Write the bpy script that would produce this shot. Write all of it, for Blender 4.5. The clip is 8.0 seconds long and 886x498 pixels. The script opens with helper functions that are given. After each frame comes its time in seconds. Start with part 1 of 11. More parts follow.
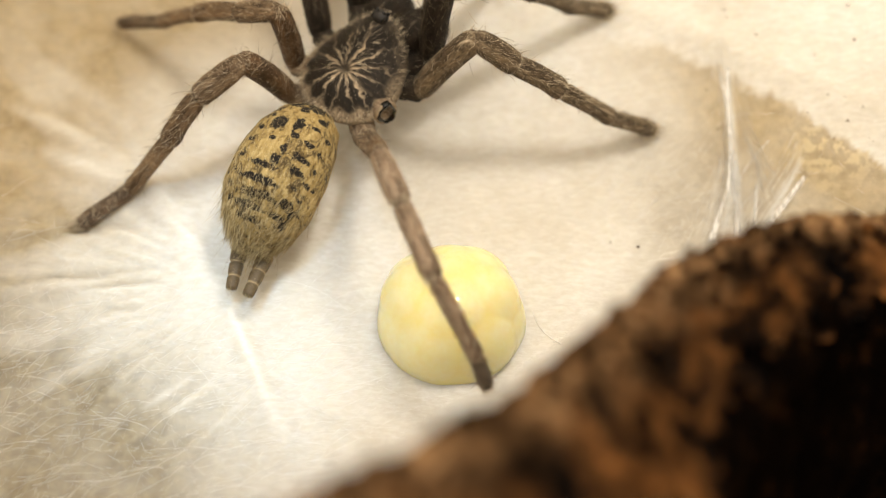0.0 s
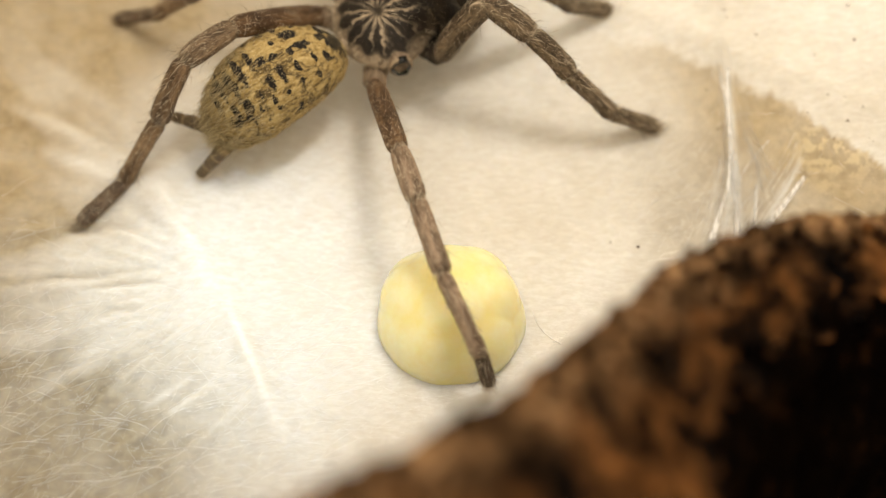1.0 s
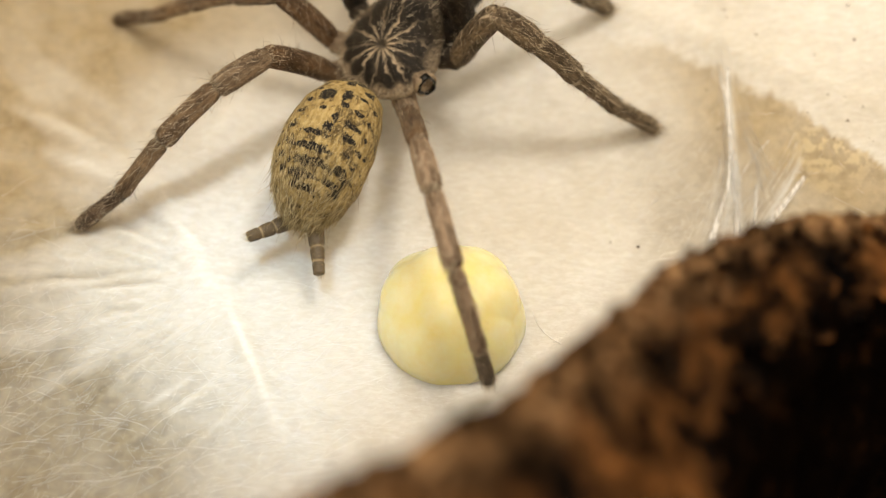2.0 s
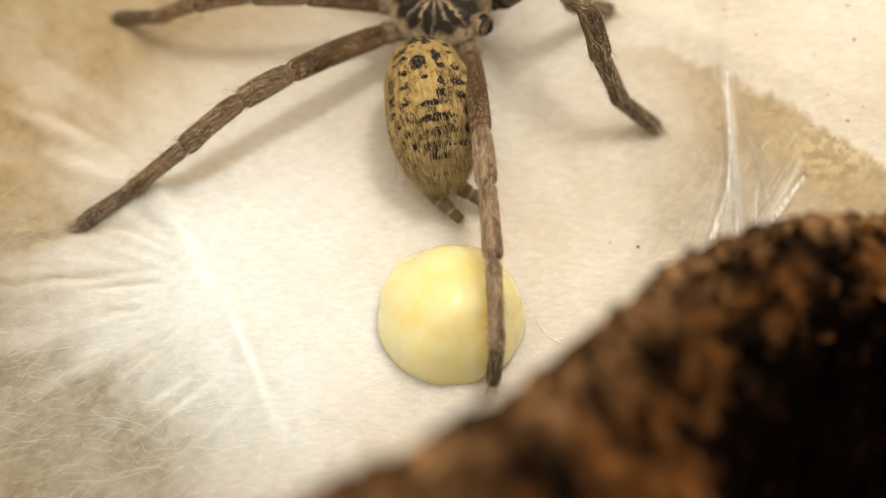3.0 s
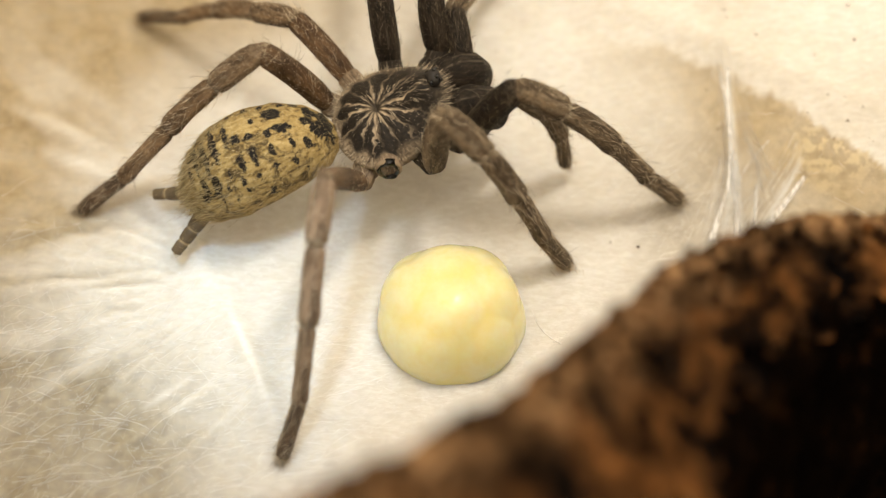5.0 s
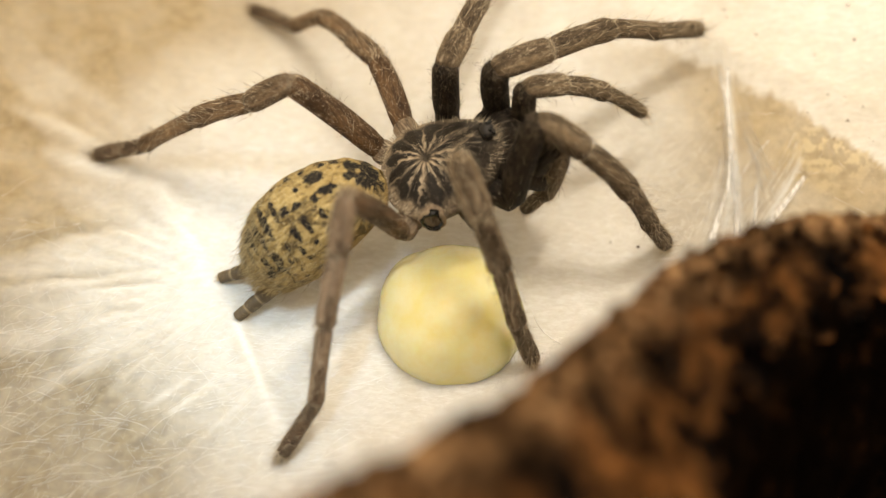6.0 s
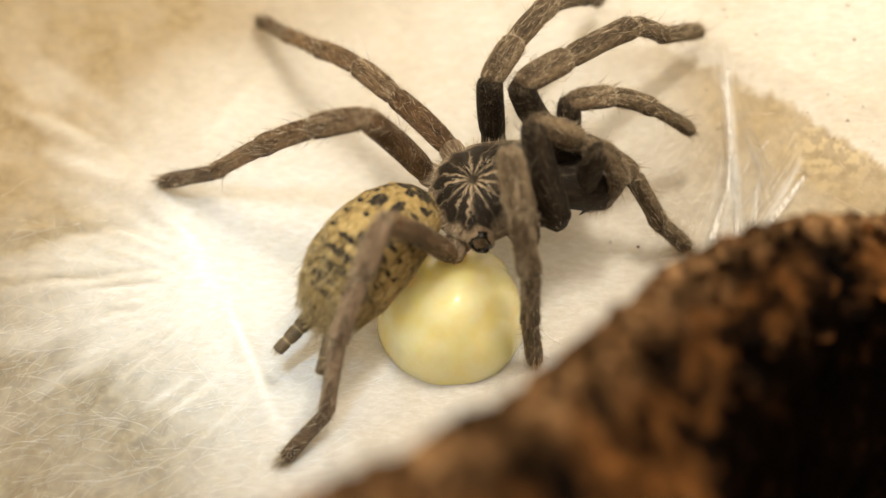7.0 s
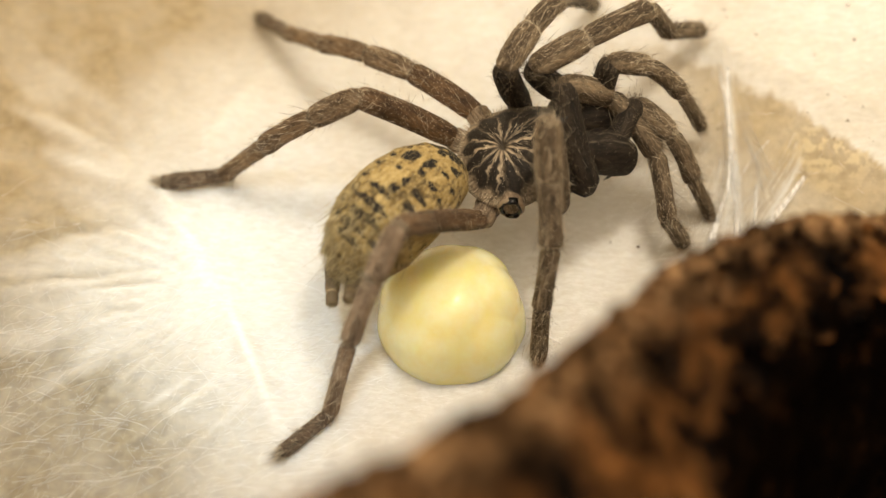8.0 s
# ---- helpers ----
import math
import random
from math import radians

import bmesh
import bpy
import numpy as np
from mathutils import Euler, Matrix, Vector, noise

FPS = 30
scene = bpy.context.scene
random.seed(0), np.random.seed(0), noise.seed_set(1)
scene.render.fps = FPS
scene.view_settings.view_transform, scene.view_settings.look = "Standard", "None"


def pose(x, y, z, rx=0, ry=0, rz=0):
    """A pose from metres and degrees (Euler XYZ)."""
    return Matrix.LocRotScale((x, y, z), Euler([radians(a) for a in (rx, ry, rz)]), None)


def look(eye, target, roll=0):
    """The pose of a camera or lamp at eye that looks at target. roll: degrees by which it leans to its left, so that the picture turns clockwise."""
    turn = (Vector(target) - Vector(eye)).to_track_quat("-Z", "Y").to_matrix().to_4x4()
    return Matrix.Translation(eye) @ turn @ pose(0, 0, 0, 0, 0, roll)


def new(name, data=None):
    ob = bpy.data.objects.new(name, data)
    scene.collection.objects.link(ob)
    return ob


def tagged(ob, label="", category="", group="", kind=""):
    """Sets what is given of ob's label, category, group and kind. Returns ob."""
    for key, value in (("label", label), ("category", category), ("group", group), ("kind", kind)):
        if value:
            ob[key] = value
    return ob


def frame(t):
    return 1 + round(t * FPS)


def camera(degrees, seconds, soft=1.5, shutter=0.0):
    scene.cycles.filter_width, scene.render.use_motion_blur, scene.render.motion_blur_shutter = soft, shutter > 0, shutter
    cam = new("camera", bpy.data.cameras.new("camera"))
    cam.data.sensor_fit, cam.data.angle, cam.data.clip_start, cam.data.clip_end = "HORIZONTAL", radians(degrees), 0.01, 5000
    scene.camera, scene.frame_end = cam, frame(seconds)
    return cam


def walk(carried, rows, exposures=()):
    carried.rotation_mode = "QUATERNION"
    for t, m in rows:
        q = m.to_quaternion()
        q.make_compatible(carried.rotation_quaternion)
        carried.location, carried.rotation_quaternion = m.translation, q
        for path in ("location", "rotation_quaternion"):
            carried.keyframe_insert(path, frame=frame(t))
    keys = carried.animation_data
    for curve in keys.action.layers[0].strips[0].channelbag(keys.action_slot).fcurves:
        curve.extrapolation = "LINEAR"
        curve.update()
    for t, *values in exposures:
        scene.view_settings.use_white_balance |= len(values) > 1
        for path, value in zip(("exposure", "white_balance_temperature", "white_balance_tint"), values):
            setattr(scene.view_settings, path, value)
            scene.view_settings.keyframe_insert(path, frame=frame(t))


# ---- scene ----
# The camera stands still, close over the floor of a small enclosure.
CM = 0.01
EYE = (0.0, -0.13407, 0.21456)
cam = camera(34, 8.0, soft=1.3)
cam.data.dof.use_dof = True
cam.data.dof.focus_distance = 0.241
cam.data.dof.aperture_fstop = 6.7
walk(cam, [(0.0, look(EYE, (0, 0, 0))), (8.0, look(EYE, (0, 0, 0)))], exposures=[
    (0.0, 0.0, 6500, 10), (1.5, -0.11, 6550, 10), (3.5, -0.11, 6600, 10), (4.5, -0.04, 6550, 10), (6.0, 0.05, 6700, 10), (7.0, 0.06, 6750, 10), (8.0, 0.02, 6800, 10)])

# ---- light ----
world = bpy.data.worlds.new("room")
scene.world = world
world.use_nodes = True
world.node_tree.nodes["Background"].inputs["Color"].default_value = (1.0, 0.86, 0.66, 1)
world.node_tree.nodes["Background"].inputs["Strength"].default_value = 0.25


def area_lamp(name, at, target, sx, sy, watts, colour, roll=0):
    data = bpy.data.lights.new(name, "AREA")
    data.shape, data.size, data.size_y = "RECTANGLE", sx, sy
    data.energy, data.color = watts, colour
    ob = new(name, data)
    ob.matrix_world = look(at, target, roll)
    return ob


area_lamp("diffuser_lamp", (0.018, -0.036, 0.318), (0.012, 0.000, 0.0), 0.34, 0.34, 0.575, (1.0, 0.885, 0.745))
area_lamp("strip_lamp", (0.050, 0.034, 0.262), (0.003, -0.016, 0.015), 0.015, 0.056, 0.30, (1.0, 0.92, 0.80))
spot = bpy.data.lights.new("torch_lamp", "SPOT")
spot.energy, spot.color, spot.spot_size, spot.spot_blend, spot.shadow_soft_size = 2.8, (0.53, 0.77, 1.0), radians(15.0), 1.0, 0.02
new("torch_lamp", spot).matrix_world = look((-0.055, -0.062, 0.315), (-0.041, -0.016, 0.0))


# ---- materials ----
def material(name):
    m = bpy.data.materials.new(name)
    m.use_nodes = True
    return m, m.node_tree.nodes, m.node_tree.links, m.node_tree.nodes["Principled BSDF"]


def ramp(nodes, links, source, stops, interpolation="LINEAR"):
    r = nodes.new("ShaderNodeValToRGB")
    r.color_ramp.interpolation = interpolation
    while len(r.color_ramp.elements) < len(stops):
        r.color_ramp.elements.new(0.5)
    for e, (p, c) in zip(r.color_ramp.elements, stops):
        e.position, e.color = p, (*c, 1) if len(c) == 3 else c
    links.new(source, r.inputs["Fac"])
    return r.outputs["Color"]


def tex_noise(nodes, links, vector, scale, detail=4, rough=0.6, distortion=0.0):
    n = nodes.new("ShaderNodeTexNoise")
    n.inputs["Scale"].default_value, n.inputs["Detail"].default_value = scale, detail
    n.inputs["Roughness"].default_value, n.inputs["Distortion"].default_value = rough, distortion
    if vector:
        links.new(vector, n.inputs["Vector"])
    return n.outputs["Fac"]


def coords(nodes, kind="Object"):
    return nodes.new("ShaderNodeTexCoord").outputs[kind]


def mixed(nodes, links, fac, a, b, blend="MIX"):
    m = nodes.new("ShaderNodeMix")
    m.data_type, m.blend_type = "RGBA", blend
    for socket, value in ((m.inputs["Factor"], fac), (m.inputs["A"], a), (m.inputs["B"], b)):
        if isinstance(value, (int, float)):
            socket.default_value = value
        elif isinstance(value, tuple):
            socket.default_value = (*value, 1)
        else:
            links.new(value, socket)
    return m.outputs["Result"]


def calc(nodes, links, op, a, b=0.0):
    m = nodes.new("ShaderNodeMath")
    m.operation = op
    for socket, value in zip(m.inputs, (a, b)):
        if isinstance(value, (int, float)):
            socket.default_value = value
        else:
            links.new(value, socket)
    return m.outputs["Value"]


def bumped(nodes, links, shader, height, strength, distance):
    b = nodes.new("ShaderNodeBump")
    b.inputs["Strength"].default_value, b.inputs["Distance"].default_value = strength, distance
    links.new(height, b.inputs["Height"])
    links.new(b.outputs["Normal"], shader.inputs["Normal"])


def stretched(nodes, links, vector, scale, turn=0.0):
    m = nodes.new("ShaderNodeMapping")
    m.inputs["Scale"].default_value = scale
    m.inputs["Rotation"].default_value = (0, 0, radians(turn))
    links.new(vector, m.inputs["Vector"])
    return m.outputs["Vector"]


def silk_floor():
    """Matted off-white silk, thin enough in places for the soil beneath to tint it."""
    m, nodes, links, sh = material("matted_silk")
    c = coords(nodes)
    large = tex_noise(nodes, links, c, 28, 3, 0.55)
    fibres = tex_noise(nodes, links, stretched(nodes, links, c, (1.0, 3.0, 1.0), 35), 420, 5, 0.7, 0.6)
    fibres_b = tex_noise(nodes, links, stretched(nodes, links, c, (1.0, 3.0, 1.0), -50), 460, 5, 0.7, 0.6)
    fine = calc(nodes, links, "MULTIPLY", fibres, fibres_b)
    tint = nodes.new("ShaderNodeAttribute")
    tint.attribute_name = "soil_tint"
    base = ramp(nodes, links, large, [(0.32, (0.76, 0.72, 0.64)), (0.60, (0.86, 0.85, 0.81))])
    grain = ramp(nodes, links, fine, [(0.16, (0.70, 0.66, 0.58)), (0.34, (1, 1, 1))])
    base = mixed(nodes, links, 0.45, base, grain, "MULTIPLY")
    speck = tex_noise(nodes, links, c, 520, 4, 0.6)
    soil = ramp(nodes, links, speck, [(0.34, (0.37, 0.285, 0.16)), (0.62, (0.50, 0.405, 0.255))])
    at = nodes.new("ShaderNodeSeparateXYZ")
    links.new(c, at.inputs["Vector"])
    grey = ramp(nodes, links, speck, [(0.34, (0.20, 0.165, 0.11)), (0.62, (0.37, 0.32, 0.225))])
    side = calc(nodes, links, "MULTIPLY", calc(nodes, links, "LESS_THAN", at.outputs["X"], -0.005), ramp(nodes, links, calc(nodes, links, "ADD", calc(nodes, links, "MULTIPLY", at.outputs["Y"], 30), 0.5), [(0.2, (1, 1, 1)), (0.9, (0, 0, 0))]))
    soil = mixed(nodes, links, side, soil, grey)
    ash = ramp(nodes, links, speck, [(0.34, (0.40, 0.35, 0.27)), (0.62, (0.56, 0.51, 0.42))])
    east = calc(nodes, links, "MULTIPLY", calc(nodes, links, "GREATER_THAN", at.outputs["X"], 0.012), ramp(nodes, links, calc(nodes, links, "ADD", calc(nodes, links, "MULTIPLY", at.outputs["X"], 10), calc(nodes, links, "MULTIPLY", at.outputs["Y"], 10)), [(0.56, (0.85, 0.85, 0.85)), (0.78, (0, 0, 0))]))
    soil = mixed(nodes, links, east, soil, ash)
    patch = calc(nodes, links, "MULTIPLY", tint.outputs["Fac"], ramp(nodes, links, tex_noise(nodes, links, c, 130, 5, 0.65), [(0.32, (0.76, 0.76, 0.76)), (0.60, (1, 1, 1))]))
    clods = tex_noise(nodes, links, c, 560, 4, 0.6)
    heap = nodes.new("ShaderNodeAttribute")
    heap.attribute_name = "clods"
    thick = heap.outputs["Fac"]
    soil = mixed(nodes, links, calc(nodes, links, "MULTIPLY", thick, ramp(nodes, links, clods, [(0.50, (0, 0, 0)), (0.53, (0.85, 0.85, 0.85))])), soil, (0.70, 0.585, 0.35))
    links.new(mixed(nodes, links, patch, base, soil), sh.inputs["Base Color"])
    sh.inputs["Roughness"].default_value = 0.55
    sh.inputs["Specular IOR Level"].default_value = 0.35
    sh.inputs["Subsurface Weight"].default_value = 0.7
    sh.inputs["Subsurface Radius"].default_value = (1.0, 0.9, 0.75)
    sh.inputs["Subsurface Scale"].default_value = 0.005
    bumped(nodes, links, sh, fine, 0.4, 0.0006)
    return m


def silk_thread():
    """White silk that lets light through."""
    m, nodes, links, sh = material("silk_thread")
    front, through_it, both = nodes.new("ShaderNodeBsdfDiffuse"), nodes.new("ShaderNodeBsdfTranslucent"), nodes.new("ShaderNodeMixShader")
    for b in (front, through_it):
        b.inputs["Color"].default_value = (0.985, 0.98, 0.96, 1)
    both.inputs[0].default_value = 0.12
    links.new(front.outputs["BSDF"], both.inputs[1])
    links.new(through_it.outputs["BSDF"], both.inputs[2])
    links.new(both.outputs["Shader"], nodes["Material Output"].inputs["Surface"])
    return m


def silk_veil():
    """Thin drawn-out silk: white fibres with gaps between them."""
    m, nodes, links, sh = material("silk_veil")
    fibre = tex_noise(nodes, links, stretched(nodes, links, coords(nodes), (1, 0.12, 1)), 1500, 3, 0.6)
    white, gap, both = nodes.new("ShaderNodeBsdfDiffuse"), nodes.new("ShaderNodeBsdfTransparent"), nodes.new("ShaderNodeMixShader")
    white.inputs["Color"].default_value = (0.97, 0.955, 0.92, 1)
    links.new(ramp(nodes, links, fibre, [(0.36, (0.12, 0.12, 0.12)), (0.62, (0.80, 0.80, 0.80))]), both.inputs[0])
    links.new(gap.outputs["BSDF"], both.inputs[1])
    links.new(white.outputs["BSDF"], both.inputs[2])
    links.new(both.outputs["Shader"], nodes["Material Output"].inputs["Surface"])
    return m


def plastic_wall():
    m, nodes, links, sh = material("frosted_plastic")
    n = tex_noise(nodes, links, coords(nodes), 40, 4, 0.6)
    links.new(ramp(nodes, links, n, [(0.3, (0.70, 0.66, 0.58)), (0.7, (0.79, 0.75, 0.67))]), sh.inputs["Base Color"])
    sh.inputs["Roughness"].default_value = 0.5
    return m


def bark():
    """Crumbly reddish-brown cork with dark pits."""
    m, nodes, links, sh = material("cork_bark")
    c = coords(nodes)
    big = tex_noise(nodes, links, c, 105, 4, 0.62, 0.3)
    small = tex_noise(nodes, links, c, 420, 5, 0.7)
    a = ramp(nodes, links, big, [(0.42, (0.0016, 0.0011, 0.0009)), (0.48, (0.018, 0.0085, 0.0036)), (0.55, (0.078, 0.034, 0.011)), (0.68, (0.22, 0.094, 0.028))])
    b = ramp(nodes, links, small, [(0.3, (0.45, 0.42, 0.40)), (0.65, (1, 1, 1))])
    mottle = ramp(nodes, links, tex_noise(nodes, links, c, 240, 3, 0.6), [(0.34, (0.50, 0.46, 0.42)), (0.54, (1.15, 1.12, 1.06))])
    # crest lit and flank shaded by colour: paler tones mixed in at the crest
    lit_crest = nodes.new("ShaderNodeAttribute")
    lit_crest.attribute_name = "lit_crest"
    a = mixed(nodes, links, lit_crest.outputs["Fac"], a, ramp(nodes, links, big, [(0.33, (0.050, 0.025, 0.011)), (0.43, (0.23, 0.125, 0.054)), (0.60, (0.50, 0.32, 0.17))]))
    a = mixed(nodes, links, 0.8, a, mottle, "MULTIPLY")
    links.new(mixed(nodes, links, 0.6, a, b, "MULTIPLY"), sh.inputs["Base Color"])
    sh.inputs["Roughness"].default_value = 0.92
    sh.inputs["Specular IOR Level"].default_value = 0.04
    bumped(nodes, links, sh, small, 0.8, 0.001)
    return m


# near-black copy for the bark's near flank: its shade is put into the colour
def shaded_bark():
    m, nodes, links, sh = material("shaded_bark")
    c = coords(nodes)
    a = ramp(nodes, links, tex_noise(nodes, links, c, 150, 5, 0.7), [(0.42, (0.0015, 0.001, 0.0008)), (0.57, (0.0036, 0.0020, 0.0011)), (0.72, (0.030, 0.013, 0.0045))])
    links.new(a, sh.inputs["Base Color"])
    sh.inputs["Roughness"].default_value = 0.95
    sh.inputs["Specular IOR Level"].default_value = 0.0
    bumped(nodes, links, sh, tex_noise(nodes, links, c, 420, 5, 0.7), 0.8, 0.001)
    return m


def egg_yolk():
    """Wet and strongly translucent, pale cream-yellow with cloudy patches."""
    m, nodes, links, sh = material("egg_mass")
    c = coords(nodes)
    cloud = tex_noise(nodes, links, c, 210, 3, 0.5, 0.3)
    grain = tex_noise(nodes, links, c, 900, 3, 0.6)
    col = ramp(nodes, links, cloud, [(0.34, (0.93, 0.81, 0.38)), (0.62, (0.95, 0.87, 0.53))])
    col = mixed(nodes, links, 0.25, col, ramp(nodes, links, grain, [(0.35, (0.92, 0.78, 0.33)), (0.65, (0.97, 0.91, 0.62))]))
    lobe = nodes.new("ShaderNodeAttribute")
    lobe.attribute_name = "lobe"
    col = mixed(nodes, links, ramp(nodes, links, lobe.outputs["Fac"], [(0.0, (0.55, 0.55, 0.55)), (0.5, (0, 0, 0))]), col, (0.92, 0.79, 0.28))
    links.new(col, sh.inputs["Base Color"])
    sh.inputs["Roughness"].default_value = 0.07
    sh.inputs["Specular IOR Level"].default_value = 0.7
    sh.inputs["Subsurface Weight"].default_value = 1.0
    sh.inputs["Subsurface Radius"].default_value = (1.0, 0.88, 0.50)
    sh.inputs["Subsurface Scale"].default_value = 0.006
    return m


def leg_skin(name, dark, light, ring, lines=0.0):
    """Velvety cuticle: grain along the segment, two pale dorsal stripes, a pale band at the far joint."""
    m, nodes, links, sh = material(name)
    g = coords(nodes, "Generated")
    c = coords(nodes)
    xyz = nodes.new("ShaderNodeSeparateXYZ")
    links.new(g, xyz.inputs["Vector"])
    grain = tex_noise(nodes, links, stretched(nodes, links, c, (0.30, 1, 1)), 2100, 5, 0.75, 0.1)
    blotch = tex_noise(nodes, links, c, 230, 3, 0.6)
    col = ramp(nodes, links, grain, [(0.34, dark), (0.64, light)])
    col = mixed(nodes, links, 0.6, col, ramp(nodes, links, blotch, [(0.36, (0.60, 0.56, 0.52)), (0.58, (1, 1, 1))]), "MULTIPLY")
    streaks = tex_noise(nodes, links, stretched(nodes, links, c, (0.14, 1, 1)), 650, 3, 0.6)
    col = mixed(nodes, links, 0.8, col, ramp(nodes, links, streaks, [(0.40, (0.32, 0.29, 0.26)), (0.55, (1, 1, 1)), (0.68, (1.25, 1.22, 1.15))]), "MULTIPLY")
    off = calc(nodes, links, "ABSOLUTE", calc(nodes, links, "SUBTRACT", calc(nodes, links, "ABSOLUTE", calc(nodes, links, "SUBTRACT", calc(nodes, links, "ADD", xyz.outputs["Y"], calc(nodes, links, "MULTIPLY", blotch, 0.05)), 0.525)), 0.10))
    up = calc(nodes, links, "GREATER_THAN", xyz.outputs["Z"], 0.55)
    stripe = calc(nodes, links, "MULTIPLY", ramp(nodes, links, off, [(0.010, (1, 1, 1)), (0.030, (0, 0, 0))]), up)
    stripe = calc(nodes, links, "MULTIPLY", stripe, ramp(nodes, links, streaks, [(0.44, (0, 0, 0)), (0.58, (1, 1, 1))]))
    col = mixed(nodes, links, calc(nodes, links, "MULTIPLY", stripe, lines), col, ring)
    band = calc(nodes, links, "GREATER_THAN", calc(nodes, links, "ADD", xyz.outputs["X"], calc(nodes, links, "MULTIPLY", blotch, 0.06)), 0.958)
    col = mixed(nodes, links, calc(nodes, links, "MULTIPLY", band, 0.75), col, ring)
    links.new(col, sh.inputs["Base Color"])
    sh.inputs["Roughness"].default_value = 0.65
    sh.inputs["Specular IOR Level"].default_value = 0.22
    bumped(nodes, links, sh, grain, 0.7, 0.0004)
    return m


def carapace_skin():
    """Near-black shield with pale rays of short hair from the fovea and a pale rim."""
    m, nodes, links, sh = material("carapace")
    c = coords(nodes)
    xyz = nodes.new("ShaderNodeSeparateXYZ")
    links.new(c, xyz.inputs["Vector"])
    wob = calc(nodes, links, "MULTIPLY", calc(nodes, links, "SUBTRACT", tex_noise(nodes, links, c, 330, 3, 0.6), 0.5), 0.85)
    ang = calc(nodes, links, "ADD", calc(nodes, links, "ARCTAN2", xyz.outputs["Y"], xyz.outputs["X"]), wob)
    rays = calc(nodes, links, "ABSOLUTE", calc(nodes, links, "SINE", calc(nodes, links, "MULTIPLY", ang, 6.5)))
    fine = tex_noise(nodes, links, c, 1500, 4, 0.7)
    flat = nodes.new("ShaderNodeVectorMath")
    flat.operation = "LENGTH"
    links.new(stretched(nodes, links, c, (125, 125, 0)), flat.inputs[0])
    rays = calc(nodes, links, "MULTIPLY", rays, calc(nodes, links, "ADD", flat.outputs["Value"], 0.12))
    rays = calc(nodes, links, "ADD", rays, calc(nodes, links, "MULTIPLY", calc(nodes, links, "SUBTRACT", fine, 0.5), 0.25))
    ray = ramp(nodes, links, rays, [(0.09, (1, 1, 1)), (0.34, (0, 0, 0))])
    ray = mixed(nodes, links, ramp(nodes, links, tex_noise(nodes, links, c, 330, 3, 0.6), [(0.38, (0.85, 0.85, 0.85)), (0.60, (0.0, 0.0, 0.0))]), ray, (0, 0, 0))
    ray = mixed(nodes, links, ramp(nodes, links, flat.outputs["Value"], [(0.62, (0, 0, 0)), (0.98, (0.8, 0.8, 0.8))]), ray, (0, 0, 0))
    ray = mixed(nodes, links, ramp(nodes, links, flat.outputs["Value"], [(0.06, (0.9, 0.9, 0.9)), (0.17, (0, 0, 0))]), ray, (0, 0, 0))
    col = mixed(nodes, links, ray, ramp(nodes, links, fine, [(0.35, (0.008, 0.006, 0.004)), (0.7, (0.030, 0.021, 0.013))]), (0.46, 0.36, 0.24))
    rim = nodes.new("ShaderNodeAttribute")
    rim.attribute_name = "rim"
    col = mixed(nodes, links, rim.outputs["Fac"], col, ramp(nodes, links, fine, [(0.35, (0.10, 0.072, 0.045)), (0.62, (0.46, 0.36, 0.24))]))
    links.new(col, sh.inputs["Base Color"])
    sh.inputs["Roughness"].default_value = 0.55
    sh.inputs["Specular IOR Level"].default_value = 0.25
    bumped(nodes, links, sh, fine, 0.6, 0.0005)
    return m


def abdomen_skin():
    """Ochre velvet with black blotches."""
    m, nodes, links, sh = material("abdomen")
    c = coords(nodes)
    grain = tex_noise(nodes, links, stretched(nodes, links, c, (0.35, 1, 1)), 1100, 5, 0.7, 0.4)
    spots = nodes.new("ShaderNodeAttribute")
    spots.attribute_name = "spots"
    ragged = calc(nodes, links, "ADD", spots.outputs["Fac"], calc(nodes, links, "MULTIPLY", calc(nodes, links, "SUBTRACT", tex_noise(nodes, links, stretched(nodes, links, c, (0.6, 1, 1)), 420, 5, 0.72, 0.6), 0.5), 3.0))
    black = ramp(nodes, links, ragged, [(0.36, (0, 0, 0)), (0.46, (1, 1, 1))])
    col = ramp(nodes, links, grain, [(0.34, (0.105, 0.066, 0.023)), (0.46, (0.40, 0.278, 0.100)), (0.68, (0.64, 0.485, 0.222))])
    flecks = tex_noise(nodes, links, stretched(nodes, links, c, (0.7, 1, 1)), 430, 5, 0.7, 0.8)
    col = mixed(nodes, links, ramp(nodes, links, flecks, [(0.50, (0, 0, 0)), (0.60, (0.85, 0.85, 0.85))]), col, (0.050, 0.033, 0.015))
    col = mixed(nodes, links, black, col, (0.014, 0.011, 0.009))
    links.new(col, sh.inputs["Base Color"])
    sh.inputs["Roughness"].default_value = 0.75
    sh.inputs["Specular IOR Level"].default_value = 0.25
    bumped(nodes, links, sh, grain, 0.8, 0.0008)
    return m


